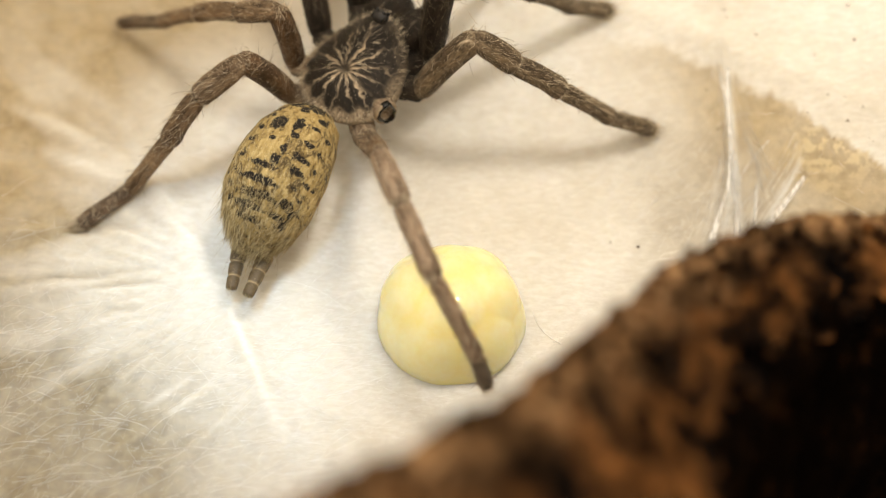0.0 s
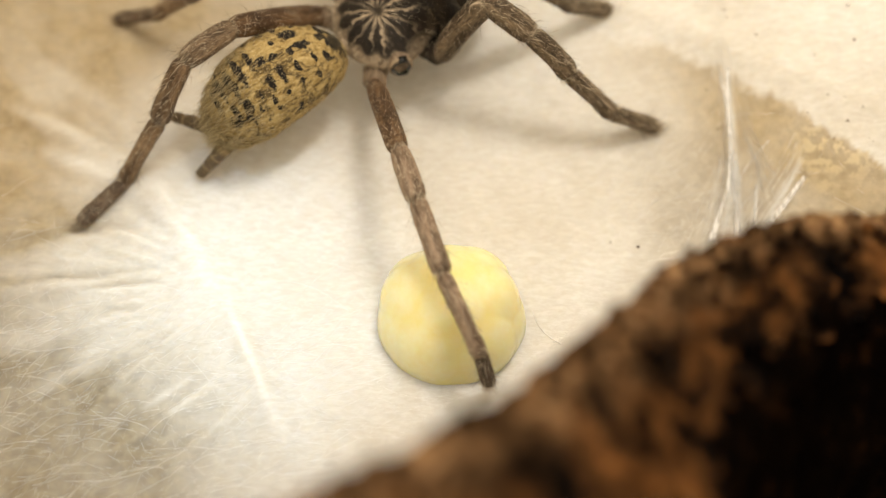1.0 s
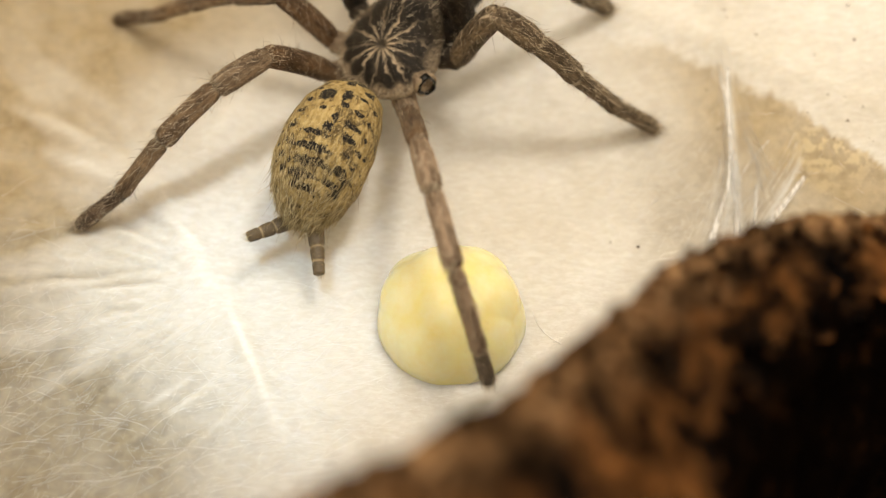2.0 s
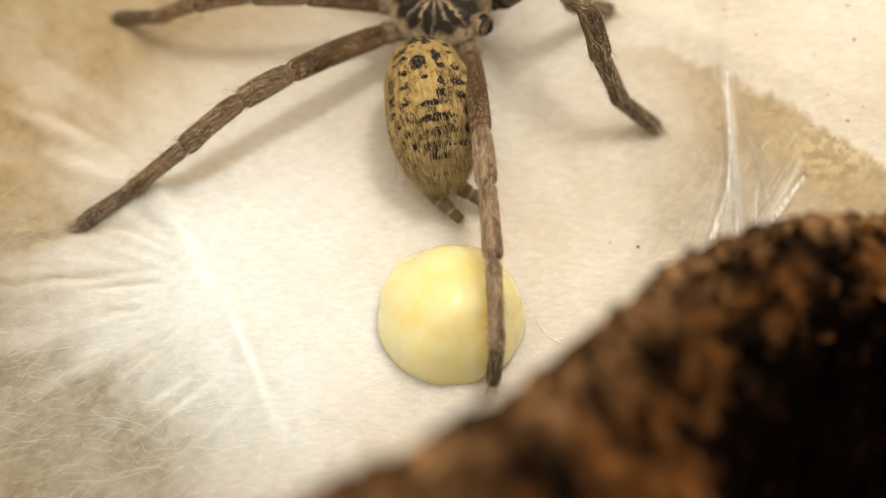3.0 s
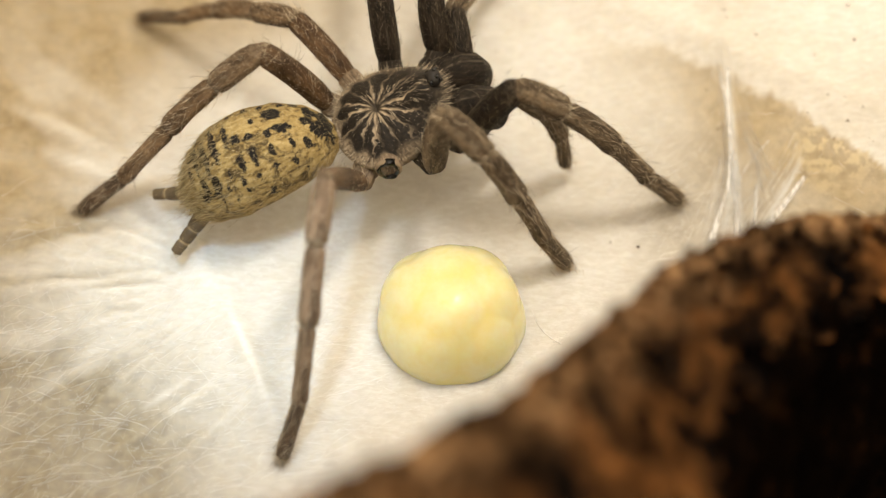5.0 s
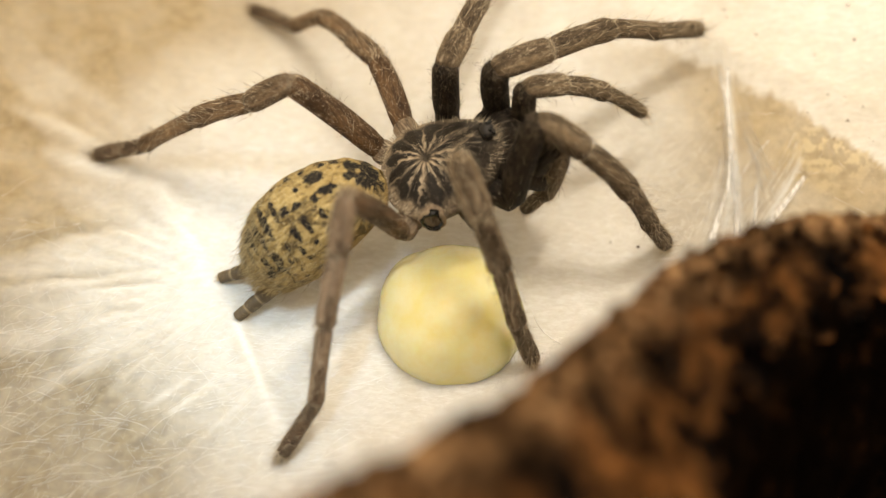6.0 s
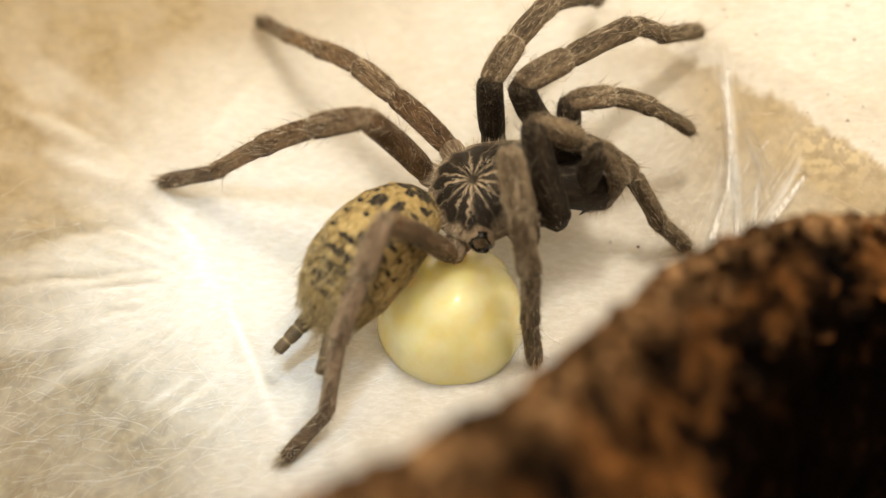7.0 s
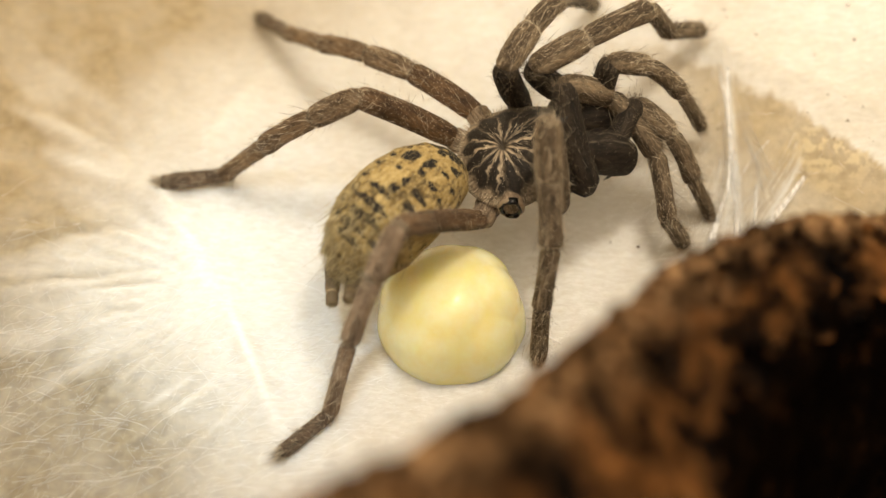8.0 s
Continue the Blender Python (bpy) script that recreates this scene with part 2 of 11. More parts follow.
def banded_skin():
    """Spinneret skin: dark brown joints with pale rings between them."""
    m, nodes, links, sh = material("spinneret_skin")
    xyz = nodes.new("ShaderNodeSeparateXYZ")
    links.new(coords(nodes), xyz.inputs["Vector"])
    along = calc(nodes, links, "MULTIPLY", xyz.outputs["X"], 1 / 0.0082)
    grain = tex_noise(nodes, links, coords(nodes), 1800, 4, 0.7)
    along = calc(nodes, links, "ADD", along, calc(nodes, links, "MULTIPLY", calc(nodes, links, "SUBTRACT", grain, 0.5), 0.06))
    dark, ochre, pale = (0.120, 0.082, 0.040), (0.30, 0.21, 0.09), (0.38, 0.28, 0.15)
    col = ramp(nodes, links, along, [(0.05, ochre), (0.20, dark), (0.35, dark), (0.38, pale), (0.42, dark), (0.66, dark), (0.70, pale), (0.74, dark)])
    links.new(mixed(nodes, links, 0.5, col, ramp(nodes, links, grain, [(0.35, (0.5, 0.46, 0.40)), (0.65, (1, 1, 1))]), "MULTIPLY"), sh.inputs["Base Color"])
    sh.inputs["Roughness"].default_value = 0.6
    bumped(nodes, links, sh, grain, 0.5, 0.0003)
    return m


def plain(name, colour, rough, grain=0.3):
    m, nodes, links, sh = material(name)
    n = tex_noise(nodes, links, coords(nodes), 700, 4, 0.7)
    dark = tuple(v * (1 - grain) for v in colour)
    links.new(ramp(nodes, links, n, [(0.3, dark), (0.7, colour)]), sh.inputs["Base Color"])
    sh.inputs["Roughness"].default_value = rough
    return m


def hair(name, dark, pale):
    m, nodes, links, sh = material(name)
    r = nodes.new("ShaderNodeNewGeometry").outputs["Random Per Island"]
    links.new(ramp(nodes, links, r, [(0.15, dark), (0.95, pale)]), sh.inputs["Base Color"])
    sh.inputs["Roughness"].default_value = 0.5
    sh.inputs["Specular IOR Level"].default_value = 0.3
    return m


VEIL = silk_veil()
SILK, THREAD, WALL, BARK, SHADED_BARK, EGG = silk_floor(), silk_thread(), plastic_wall(), bark(), shaded_bark(), egg_yolk()
PALE_RING = (0.70, 0.58, 0.42)
LEG = leg_skin("leg_cuticle", (0.105, 0.064, 0.034), (0.330, 0.222, 0.128), PALE_RING, 0.3)
METATARSUS = leg_skin("metatarsus_cuticle", (0.125, 0.076, 0.040), (0.360, 0.242, 0.138), PALE_RING)
PATELLA = leg_skin("patella_cuticle", (0.085, 0.054, 0.030), (0.360, 0.255, 0.158), PALE_RING, 0.7)
FEMUR = leg_skin("femur_cuticle", (0.068, 0.037, 0.018), (0.230, 0.140, 0.072), PALE_RING)
COXA = leg_skin("coxa_cuticle", (0.10, 0.070, 0.045), (0.40, 0.30, 0.20), (0.46, 0.37, 0.26))
# paler copy for the near hind leg, its brighter light put into the colour
LIT_HIND_LEG = leg_skin("lit_hind_leg_cuticle", (0.195, 0.130, 0.082), (0.460, 0.335, 0.228), PALE_RING, 0.2)
FRONT_LEG = leg_skin("front_leg_cuticle", (0.048, 0.035, 0.022), (0.250, 0.186, 0.118), PALE_RING, 0.55)
FRONT_PATELLA = leg_skin("front_patella_cuticle", (0.058, 0.042, 0.026), (0.285, 0.212, 0.134), PALE_RING, 0.85)
FRONT_TARSUS = leg_skin("front_tarsus_cuticle", (0.055, 0.041, 0.025), (0.240, 0.180, 0.112), (0.06, 0.045, 0.03), 0.2)
DARK_FEMUR = leg_skin("dark_femur_cuticle", (0.007, 0.005, 0.0035), (0.045, 0.032, 0.020), PALE_RING, 0.12)
TARSUS = leg_skin("tarsus_cuticle", (0.050, 0.033, 0.020), (0.180, 0.120, 0.074), (0.10, 0.075, 0.05))
CARAPACE, ABDOMEN = carapace_skin(), abdomen_skin()
HAIR_PALE = hair("pale_hair", (0.13, 0.088, 0.05), (0.92, 0.79, 0.58))
HAIR_DARK = hair("dark_hair", (0.02, 0.014, 0.009), (0.26, 0.20, 0.13))
HAIR_GOLD = hair("golden_hair", (0.24, 0.165, 0.065), (0.78, 0.64, 0.36))
BLACK = plain("black_cuticle", (0.016, 0.012, 0.009), 0.6)
GLOSS = plain("glossy_eye", (0.006, 0.006, 0.006), 0.08)
JOINT = plain("joint_membrane", (0.36, 0.27, 0.17), 0.6)
SPIN = banded_skin()
SOIL = plain("soil_crumb", (0.16, 0.085, 0.03), 0.9, 0.6)


# ---- mesh helpers ----
def mesh_object(name, verts, faces, mats, parent=None, label="", smooth=True, slots=None):
    me = bpy.data.meshes.new(name)
    me.from_pydata(verts, [], faces)
    for m in mats if isinstance(mats, (list, tuple)) else [mats]:
        me.materials.append(m)
    if slots is not None:
        me.polygons.foreach_set("material_index", slots)
    if smooth:
        me.polygons.foreach_set("use_smooth", [True] * len(me.polygons))
    me.update()
    ob = new(name, me)
    if parent:
        ob.parent = parent
    return tagged(ob, label) if label else ob


def tube(profile, around=16, flat=1.0):
    """Rings along +x: profile rows are (x, radius, lift); closed at both ends."""
    verts, faces = [], []
    for x, r, lift in profile:
        for k in range(around):
            a = 2 * math.pi * k / around
            verts.append((x, r * math.cos(a), lift + flat * r * math.sin(a)))
    n = len(profile)
    for i in range(n - 1):
        for k in range(around):
            k2 = (k + 1) % around
            faces.append((i * around + k, (i + 1) * around + k, (i + 1) * around + k2, i * around + k2))
    faces.append(tuple(range(around)))
    faces.append(tuple((n - 1) * around + k for k in reversed(range(around))))
    return verts, faces


def blade(verts, faces, root, way, bend, length, width):
    """One hair: a thin three-sided curved spike."""
    way, root = Vector(way).normalized(), Vector(root)
    side = way.orthogonal().normalized()
    other = way.cross(side)
    b = len(verts)
    for s, w in ((0.0, 1.0), (0.55, 0.65)):
        mid = root + way * (length * s) + Vector(bend) * (length * s * s)
        for k in range(3):
            a = 2 * math.pi * k / 3
            verts.append(tuple(mid + (side * math.cos(a) + other * math.sin(a)) * (width * w)))
    verts.append(tuple(root + way * length + Vector(bend) * length))
    for k in range(3):
        k2 = (k + 1) % 3
        faces.append((b + k, b + k2, b + 3 + k2, b + 3 + k))
        faces.append((b + 3 + k, b + 3 + k2, b + 6))


def hairy(verts, faces, rng, count, length, width, lay, keep=None):
    """Hairs rooted on the faces of a closed skin, combed along lay. Returns how many faces are skin."""
    skin = len(faces)
    quads = [f for f in faces if len(f) <= 4]
    for _ in range(count):
        f = quads[rng.randrange(len(quads))]
        p = [Vector(verts[i]) for i in f]
        u, v = rng.random(), rng.random()
        root = (p[0] * (1 - u) + p[1] * u) * (1 - v) + (p[3 % len(p)] * (1 - u) + p[2] * u) * v
        nrm = (p[1] - p[0]).cross(p[-1] - p[0])
        if nrm.length < 1e-12:
            continue
        nrm.normalize()
        if keep and not keep(root, nrm):
            continue
        jit = Vector((rng.uniform(-1, 1), rng.uniform(-1, 1), rng.uniform(-1, 1))) * 0.35
        blade(verts, faces, root - nrm * width, nrm * rng.uniform(0.35, 0.9) + Vector(lay) + jit, Vector(lay) * 0.35, length * rng.uniform(0.5, 1.3), width)
    return skin


# ---- the setting ----
def fbm(x, y, z=0.0, octaves=4):
    return noise.fractal((x, y, z), 0.9, 2.1, octaves, noise_basis="PERLIN_ORIGINAL")


def rise(x, y):
    """Height of the silk, in cm: flat, with a swell towards the far right corner."""
    s = max((x - 2.2) * 0.60 + (y - 1.2) * 0.80, 0.0)
    return 0.30 * s * s / (s + 1.2)


def crease(x, y, x0, y0, x1, y1, height, width):
    """A soft fold from one point to another."""
    dx, dy = x1 - x0, y1 - y0
    ll = dx * dx + dy * dy
    s = min(1.0, max(0.0, ((x - x0) * dx + (y - y0) * dy) / ll))
    d = math.hypot(x - x0 - s * dx, y - y0 - s * dy)
    return height * math.exp(-(d / width) ** 2) * (0.35 + 0.65 * math.sin(math.pi * min(1, s + 0.12)))


FOLDS = [(-7.14, 2.01, -4.99, 1.14, 0.16, 0.25), (-5.1, 1.3, -3.47, -1.56, 0.16, 0.28), (-3.6, -1.3, -2.55, -3.6, 0.13, 0.14), (-8.24, 3.11, -5.67, 1.82, 0.12, 0.2),
         (-7.76, 0.13, -5.04, 0.66, -0.10, 0.16), (-7.62, -0.73, -4.85, -0.28, -0.08, 0.11), (-6.15, -0.81, -4.62, -0.54, -0.07, 0.08), (-3.2, 3.9, -4.66, 1.95, 0.10, 0.25),
         (-9.0, 4.2, -5.0, 1.2, 0.16, 0.3), (-9.5, 2.2, -4.6, 0.9, 0.12, 0.25),
         (-9.5, 0.4, -4.2, 0.2, 0.10, 0.2), (-9.5, -0.8, -3.8, -0.6, 0.08, 0.2), (-6.5, 5.4, -4.2, 1.9, 0.12, 0.3),
         (5.15, 3.3, 5.16, 0.9, 0.04, 0.10), (5.16, 1.4, 4.7, -0.1, 0.03, 0.12), (6.4, 1.6, 5.4, 0.1, 0.04, 0.12),
         (-4.6, -4.4, -2.6, -2.2, 0.06, 0.12), (-5.6, -4.0, -3.4, -2.4, 0.05, 0.10), (2.6, 5.4, 8.4, 2.0, 0.14, 0.35)]


def floor_height(x, y):
    z = rise(x, y)
    for f in FOLDS:
        z += crease(x, y, *f)
    dx, dy = x + 3.4, y + 0.7
    rad = math.hypot(dx, dy)
    if dx < 0.5 and rad > 0.6:
        th = math.atan2(dy, -dx)
        k = min(1.0, (rad - 0.6) / 1.2) * max(0.0, 1 - rad / 7.5) * max(0.0, math.cos(th * 0.8))
        z += 0.12 * k * fbm(th * 5.5, rad * 0.22, 7) + 0.07 * k * fbm(th * 15, rad * 0.5, 2) + 0.03 * k * fbm(th * 34, rad * 0.8, 4)
    z += 0.07 * fbm(x * 0.5, y * 0.5) + 0.022 * fbm(x * 1.9 + 9, y * 1.9) + 0.005 * fbm(x * 7 + y * 4, y * 7 - x * 4, 3)
    return z


# stretched silk, thick enough to hide the soil: from, to, half width, whiteness
FANS = [(5.12, 4.3, 5.15, 3.2, 0.045, 0.8), (5.15, 3.5, 5.19, 1.3, 0.075, 1.2), (5.19, 1.6, 4.85, 0.0, 0.06, 0.8), (5.19, 1.6, 5.22, 0.0, 0.06, 0.9), (5.17, 2.4, 5.03, 0.0, 0.05, 0.6),
        (6.35, 1.5, 5.45, 0.1, 0.06, 0.9), (5.60, 1.3, 5.34, 0.1, 0.04, 0.6), (5.0, 1.7, 4.55, 0.1, 0.03, 0.4), (5.40, 2.2, 5.75, 1.0, 0.03, 0.4)]


def fan_cover(x, y):
    """How far the stretched silk hides the soil."""
    if not (4.0 < x < 7.0 and -0.4 < y < 4.0):
        return 0.0
    return min(1.0, sum(crease(x, y, *f[:4], f[5], f[4]) for f in FANS))


# silk drawn tight and white, and the hollows between, where it is thin: from, to, half width, weight
DRAWN = [(-7.3, 2.05, -4.99, 1.14, 0.28, 0.9), (-5.0, 1.14, -3.47, -1.56, 0.5, 1.0), (-3.5, -1.5, -2.59, -3.54, 0.16, 0.9), (-8.3, 3.15, -5.67, 1.82, 0.2, 0.7), (-3.25, 3.9, -4.6, 2.0, 0.3, 0.5),
         (-4.46, -3.14, -3.6, -2.42, 0.06, 0.8), (-4.9, -3.0, -3.8, -2.2, 0.05, 0.6)]
HOLLOWS = [(-8.2, 0.05, -5.04, 0.66, 0.22, 0.35), (-7.9, -0.78, -4.85, -0.28, 0.12, 0.3), (-6.15, -0.81, -4.62, -0.54, 0.08, 0.35), (-5.81, -1.18, -4.66, -1.18, 0.07, 0.25), (-8.4, 2.3, -5.6, 1.35, 0.22, 0.4)]


def drawn_silk(x, y):
    """How much whiter (first) and how much thinner (second) the silk is at the drawn folds."""
    if x > -2.0:
        return 0.0, 0.0
    return (min(1.0, sum(crease(x, y, *f[:4], f[5], f[4]) for f in DRAWN)), min(1.0, sum(crease(x, y, *f[:4], f[5], f[4]) for f in HOLLOWS)))


def build_floor():
    xs = np.concatenate([np.linspace(-18, -9.4, 14)[:-1], np.concatenate([np.linspace(-9.4, 4.2, 190)[:-1], np.linspace(4.2, 7.0, 100)[:-1], np.linspace(7.0, 9.4, 34)]), np.linspace(9.4, 18, 14)[1:]])
    ys = np.concatenate([np.linspace(-26, -5.2, 24)[:-1], np.linspace(-5.2, 7.0, 190), np.linspace(7.0, 12.5, 10)[1:]])
    verts, tints = [], []
    for y in ys:
        for x in xs:
            verts.append((x * CM, y * CM, floor_height(x, y) * CM))
            # soil shows through along the foot of the far swell and beside the bark
            d = y - (4.0 - 0.58 * (x - 4.0) - 0.045 * max(0, x - 4.0) ** 2) if x > 4.0 else y - 4.0
            d += 0.22 * fbm(x * 0.9, y * 0.9, 11) + 0.14 * fbm(x * 4.5, y * 4.5, 6)
            far = min(1, max(0, (0.08 - d) / 0.20)) * math.exp(-(min(0, d) / 4.2) ** 2)
            band = far * min(1, max(0, (x - 2.4) / 2.6))
            pad = min(1, max(0, (math.hypot((x - 1.4) / 2.1, (y - 0.9) / 2.0) - 0.92) / 0.22))
            near = math.exp(-((x - 7.0) ** 2 + (y - 1.3) ** 2) / 2.6) * min(1, max(0, (0.06 - d) / 0.12))
            corner = math.exp(-((x + 7.2) ** 2 + (y + 5.0) ** 2) / 2.2) + 1.0 * math.exp(-((x + 9.2) / 2.8) ** 2 - ((y - 4.8) / 3.6) ** 2)
            mat = 1.05 * math.exp(-((x + 6.6) / 3.0) ** 2 - ((y + 4.3) / 2.2) ** 2) + 0.40 * math.exp(-((x + 9.0) / 2.4) ** 2 - ((y + 0.5) / 3.0) ** 2)
            left = math.exp(-((x + 9.6) / 3.6) ** 2) / (1 + math.exp(-2.2 * (y - 0.3))) + 0.45 * math.exp(-((y - 5.4) / 1.0) ** 2 - ((x + 5.0) / 3.5) ** 2)
            swirl = fbm(math.atan2(y + 0.7, -x - 3.4) * 4.2, math.hypot(x + 3.4, y + 0.7) * 0.25, 5)
            streak = min(1.3, max(0.35, 0.85 + 0.75 * swirl)) if x < -4.5 else 0.85
            streak = 0.85 + (streak - 0.85) * min(1, max(0, (-x - 4.5) / 1.5))
            matted = 0.45 * math.exp(-((x - 4.3) / 1.1) ** 2 - ((y - 0.5) / 1.4) ** 2)
            white, thin = drawn_silk(x, y)
            west = (1.0 * corner + 1.75 * mat + 1.6 * left) * streak + 0.10 * math.exp(-((y - 5.6) / 0.5) ** 2)
            tints.append(min(1.0, max(0.0, (0.85 * band + 0.80 * near + matted) * (0.06 + 0.94 * pad) * (1 - fan_cover(x, y)) + west * (1 - 0.85 * white) + thin * (1 - white))))
    n = len(xs)
    faces = [(j * n + i, j * n + i + 1, (j + 1) * n + i + 1, (j + 1) * n + i) for j in range(len(ys) - 1) for i in range(n - 1)]
    ob = mesh_object("floor", verts, faces, SILK)
    heaps = [math.exp(-((x * 100 - 7.0) / 0.95) ** 2 - ((y * 100 - 1.75) / 0.75) ** 2) for x, y, _ in verts]
    ob.data.attributes.new("clods", "FLOAT", "POINT").data.foreach_set("value", heaps)
    at = ob.data.attributes.new("soil_tint", "FLOAT", "POINT")
    at.data.foreach_set("value", tints)
    return tagged(ob, "off-white matted silk sheet with folds over soil", "floor", kind="structure")


def slab(name, x0, y0, z0, x1, y1, z1, mat, label, category):
    bm = bmesh.new()
    bmesh.ops.create_cube(bm, size=1)
    for v in bm.verts:
        v.co = ((x0 + x1) / 2 + v.co.x * (x1 - x0), (y0 + y1) / 2 + v.co.y * (y1 - y0), (z0 + z1) / 2 + v.co.z * (z1 - z0))
    me = bpy.data.meshes.new(name)
    bm.to_mesh(me)
    bm.free()
    me.materials.append(mat)
    return tagged(new(name, me), label, category, kind="structure")


floor_ob = build_floor()
slab("wall_north", -0.18, 0.125, -0.02, 0.18, 0.128, 0.34, WALL, "plain frosted plastic enclosure wall", "wall")
slab("wall_south", -0.18, -0.263, -0.02, 0.18, -0.26, 0.34, WALL, "plain frosted plastic enclosure wall", "wall")
slab("wall_west", -0.183, -0.26, -0.02, -0.18, 0.125, 0.34, WALL, "plain frosted plastic enclosure wall", "wall")
slab("wall_east", 0.18, -0.26, -0.02, 0.183, 0.125, 0.34, WALL, "plain frosted plastic enclosure wall", "wall")
slab("ceiling", -0.18, -0.26, 0.34, 0.18, 0.125, 0.343, WALL, "plain frosted plastic enclosure lid", "ceiling")


# ---- cork bark in the foreground ----
def used(verts, faces):
    """Only the points that the faces need."""
    keep = sorted({i for f in faces for i in f})
    at = {i: n for n, i in enumerate(keep)}
    return [verts[i] for i in keep], [tuple(at[i] for i in f) for f in faces]


def chunk(verts, faces, p, r, rng):
    """A rough eight-sided crumb."""
    b = len(verts)
    for d in ((1, 0, 0), (-1, 0, 0), (0, 1, 0), (0, -1, 0), (0, 0, 1), (0, 0, -1)):
        verts.append(tuple(p + Vector(d) * r * rng.uniform(0.6, 1.5)))
    for t in ((0, 2, 4), (2, 1, 4), (1, 3, 4), (3, 0, 4), (2, 0, 5), (1, 2, 5), (3, 1, 5), (0, 3, 5)):
        faces.append(tuple(b + k for k in t))


def build_bark():
    """A rough ridge of bark: a steep far face, a crumbled crest, and a flank that falls towards the viewer."""
    crest = [(-3.10, -9.30, 9.2), (-1.62, -8.20, 8.8), (-0.32, -7.42, 8.36), (1.00, -6.25, 7.57), (1.95, -5.12, 6.85), (2.88, -3.90, 6.14), (3.82, -3.13, 5.58), (4.97, -2.55, 5.05), (6.58, -1.97, 4.45), (8.95, -1.30, 3.85), (12.35, -0.68, 3.25)]
    pts = [Vector(p) for p in crest]
    nu, nv = 300, 130
    verts = []
    for i in range(nu + 1):
        f = i / nu * (len(pts) - 1)
        k = min(int(f), len(pts) - 2)
        s = f - k
        a, b = pts[k], pts[k + 1]
        p = a.lerp(b, s)
        away = Vector((0.62, -0.78, 0))
        for j in range(nv + 1):
            v = j / nv
            if v < 0.14:
                q = v / 0.14
                base = p - away * (0.55 * (1 - q))
                z = -0.2 + (p.z - 0.15) * math.sin(q * math.pi / 2) ** 0.8
            else:
                q = (v - 0.14) / 0.86
                wide = 3.1 - 2.1 * i / nu
                if q < 0.5:
                    base = p + away * (wide * q / 0.5)
                    z = p.z - 0.35 - 0.8 * (q / 0.5) ** 1.6
                else:
                    base = p + away * (wide + 2.6 * (q - 0.5) / 0.5)
                    z = (p.z - 1.15) * (1 - (q - 0.5) / 0.5) ** 1.2 - 0.2
            n1 = fbm(base.x * 0.75, base.y * 0.75, z * 0.75)
            n2 = fbm(base.x * 2.6, base.y * 2.6, z * 2.6 + 5)
            n3 = abs(fbm(base.x * 6, base.y * 6, z * 6 + 9))
            h = (0.20 * n1 + 0.13 * n2 + 0.14 * n3) * (0.6 if v < 0.22 else 1.0)
            if z < 0.4:
                h *= 0.3
            verts.append(((base.x - 0.35 * h) * CM, (base.y + 0.35 * h) * CM, (z + h) * CM))
    faces = [(i * (nv + 1) + j, (i + 1) * (nv + 1) + j, (i + 1) * (nv + 1) + j + 1, i * (nv + 1) + j + 1) for i in range(nu) for j in range(nv)]
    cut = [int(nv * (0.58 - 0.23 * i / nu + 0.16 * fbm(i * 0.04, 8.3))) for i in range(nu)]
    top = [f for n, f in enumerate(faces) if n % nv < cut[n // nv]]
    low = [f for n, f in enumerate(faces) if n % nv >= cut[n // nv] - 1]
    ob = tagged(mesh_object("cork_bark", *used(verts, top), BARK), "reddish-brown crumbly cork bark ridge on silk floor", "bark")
    # paler along the crest than on the flank: light painted into the colour
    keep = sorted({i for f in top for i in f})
    lit_crest = [math.exp(-(((n % (nv + 1)) / nv - 0.13) / 0.10) ** 2) * (0.5 + 0.5 * min(1, n / len(verts) * 2.6)) * (1 - 0.25 * n / len(verts)) * (0.85 + 0.6 * fbm(n * 0.002, 1.5)) for n in keep]
    ob.data.attributes.new("lit_crest", "FLOAT", "POINT").data.foreach_set("value", [min(1, max(0, v)) for v in lit_crest])
    # lower flank as a separate near-black skin that stands in for shade
    shaded_flank = tagged(mesh_object("shaded_bark_flank", *used([(x, y, z - 0.0004) for x, y, z in verts], low), SHADED_BARK), "near-black lower bark flank, shade put into its colour", "soil", kind="stuff")
    rng = random.Random(4)
    skin = verts
    verts, crumbs = [], []
    for _ in range(2000):       # crumbs stand off its skin
        p = Vector(skin[top[rng.randrange(len(top))][0]])
        chunk(verts, crumbs, p, rng.uniform(0.02, 0.10) * CM, rng)
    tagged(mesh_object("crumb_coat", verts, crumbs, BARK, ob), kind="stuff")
    for _ in range(60):         # larger flakes along the lit top
        i, j = rng.randrange(95, nu - 20), rng.randrange(int(nv * 0.24), int(nv * 0.5))
        v, f = [], []
        chunk(v, f, Vector((0, 0, 0)), rng.uniform(0.08, 0.19) * CM, rng)
        flake = mesh_object("flake", v, f, BARK, ob, smooth=False)
        flake.matrix_basis = Matrix.Translation(skin[i * (nv + 1) + j]) @ Euler((rng.uniform(-0.5, 0.5), rng.uniform(-0.5, 0.5), rng.uniform(0, 6))).to_matrix().to_4x4() @ Matrix.Diagonal((1.3, 0.9, 0.5, 1))
    return ob


build_bark()


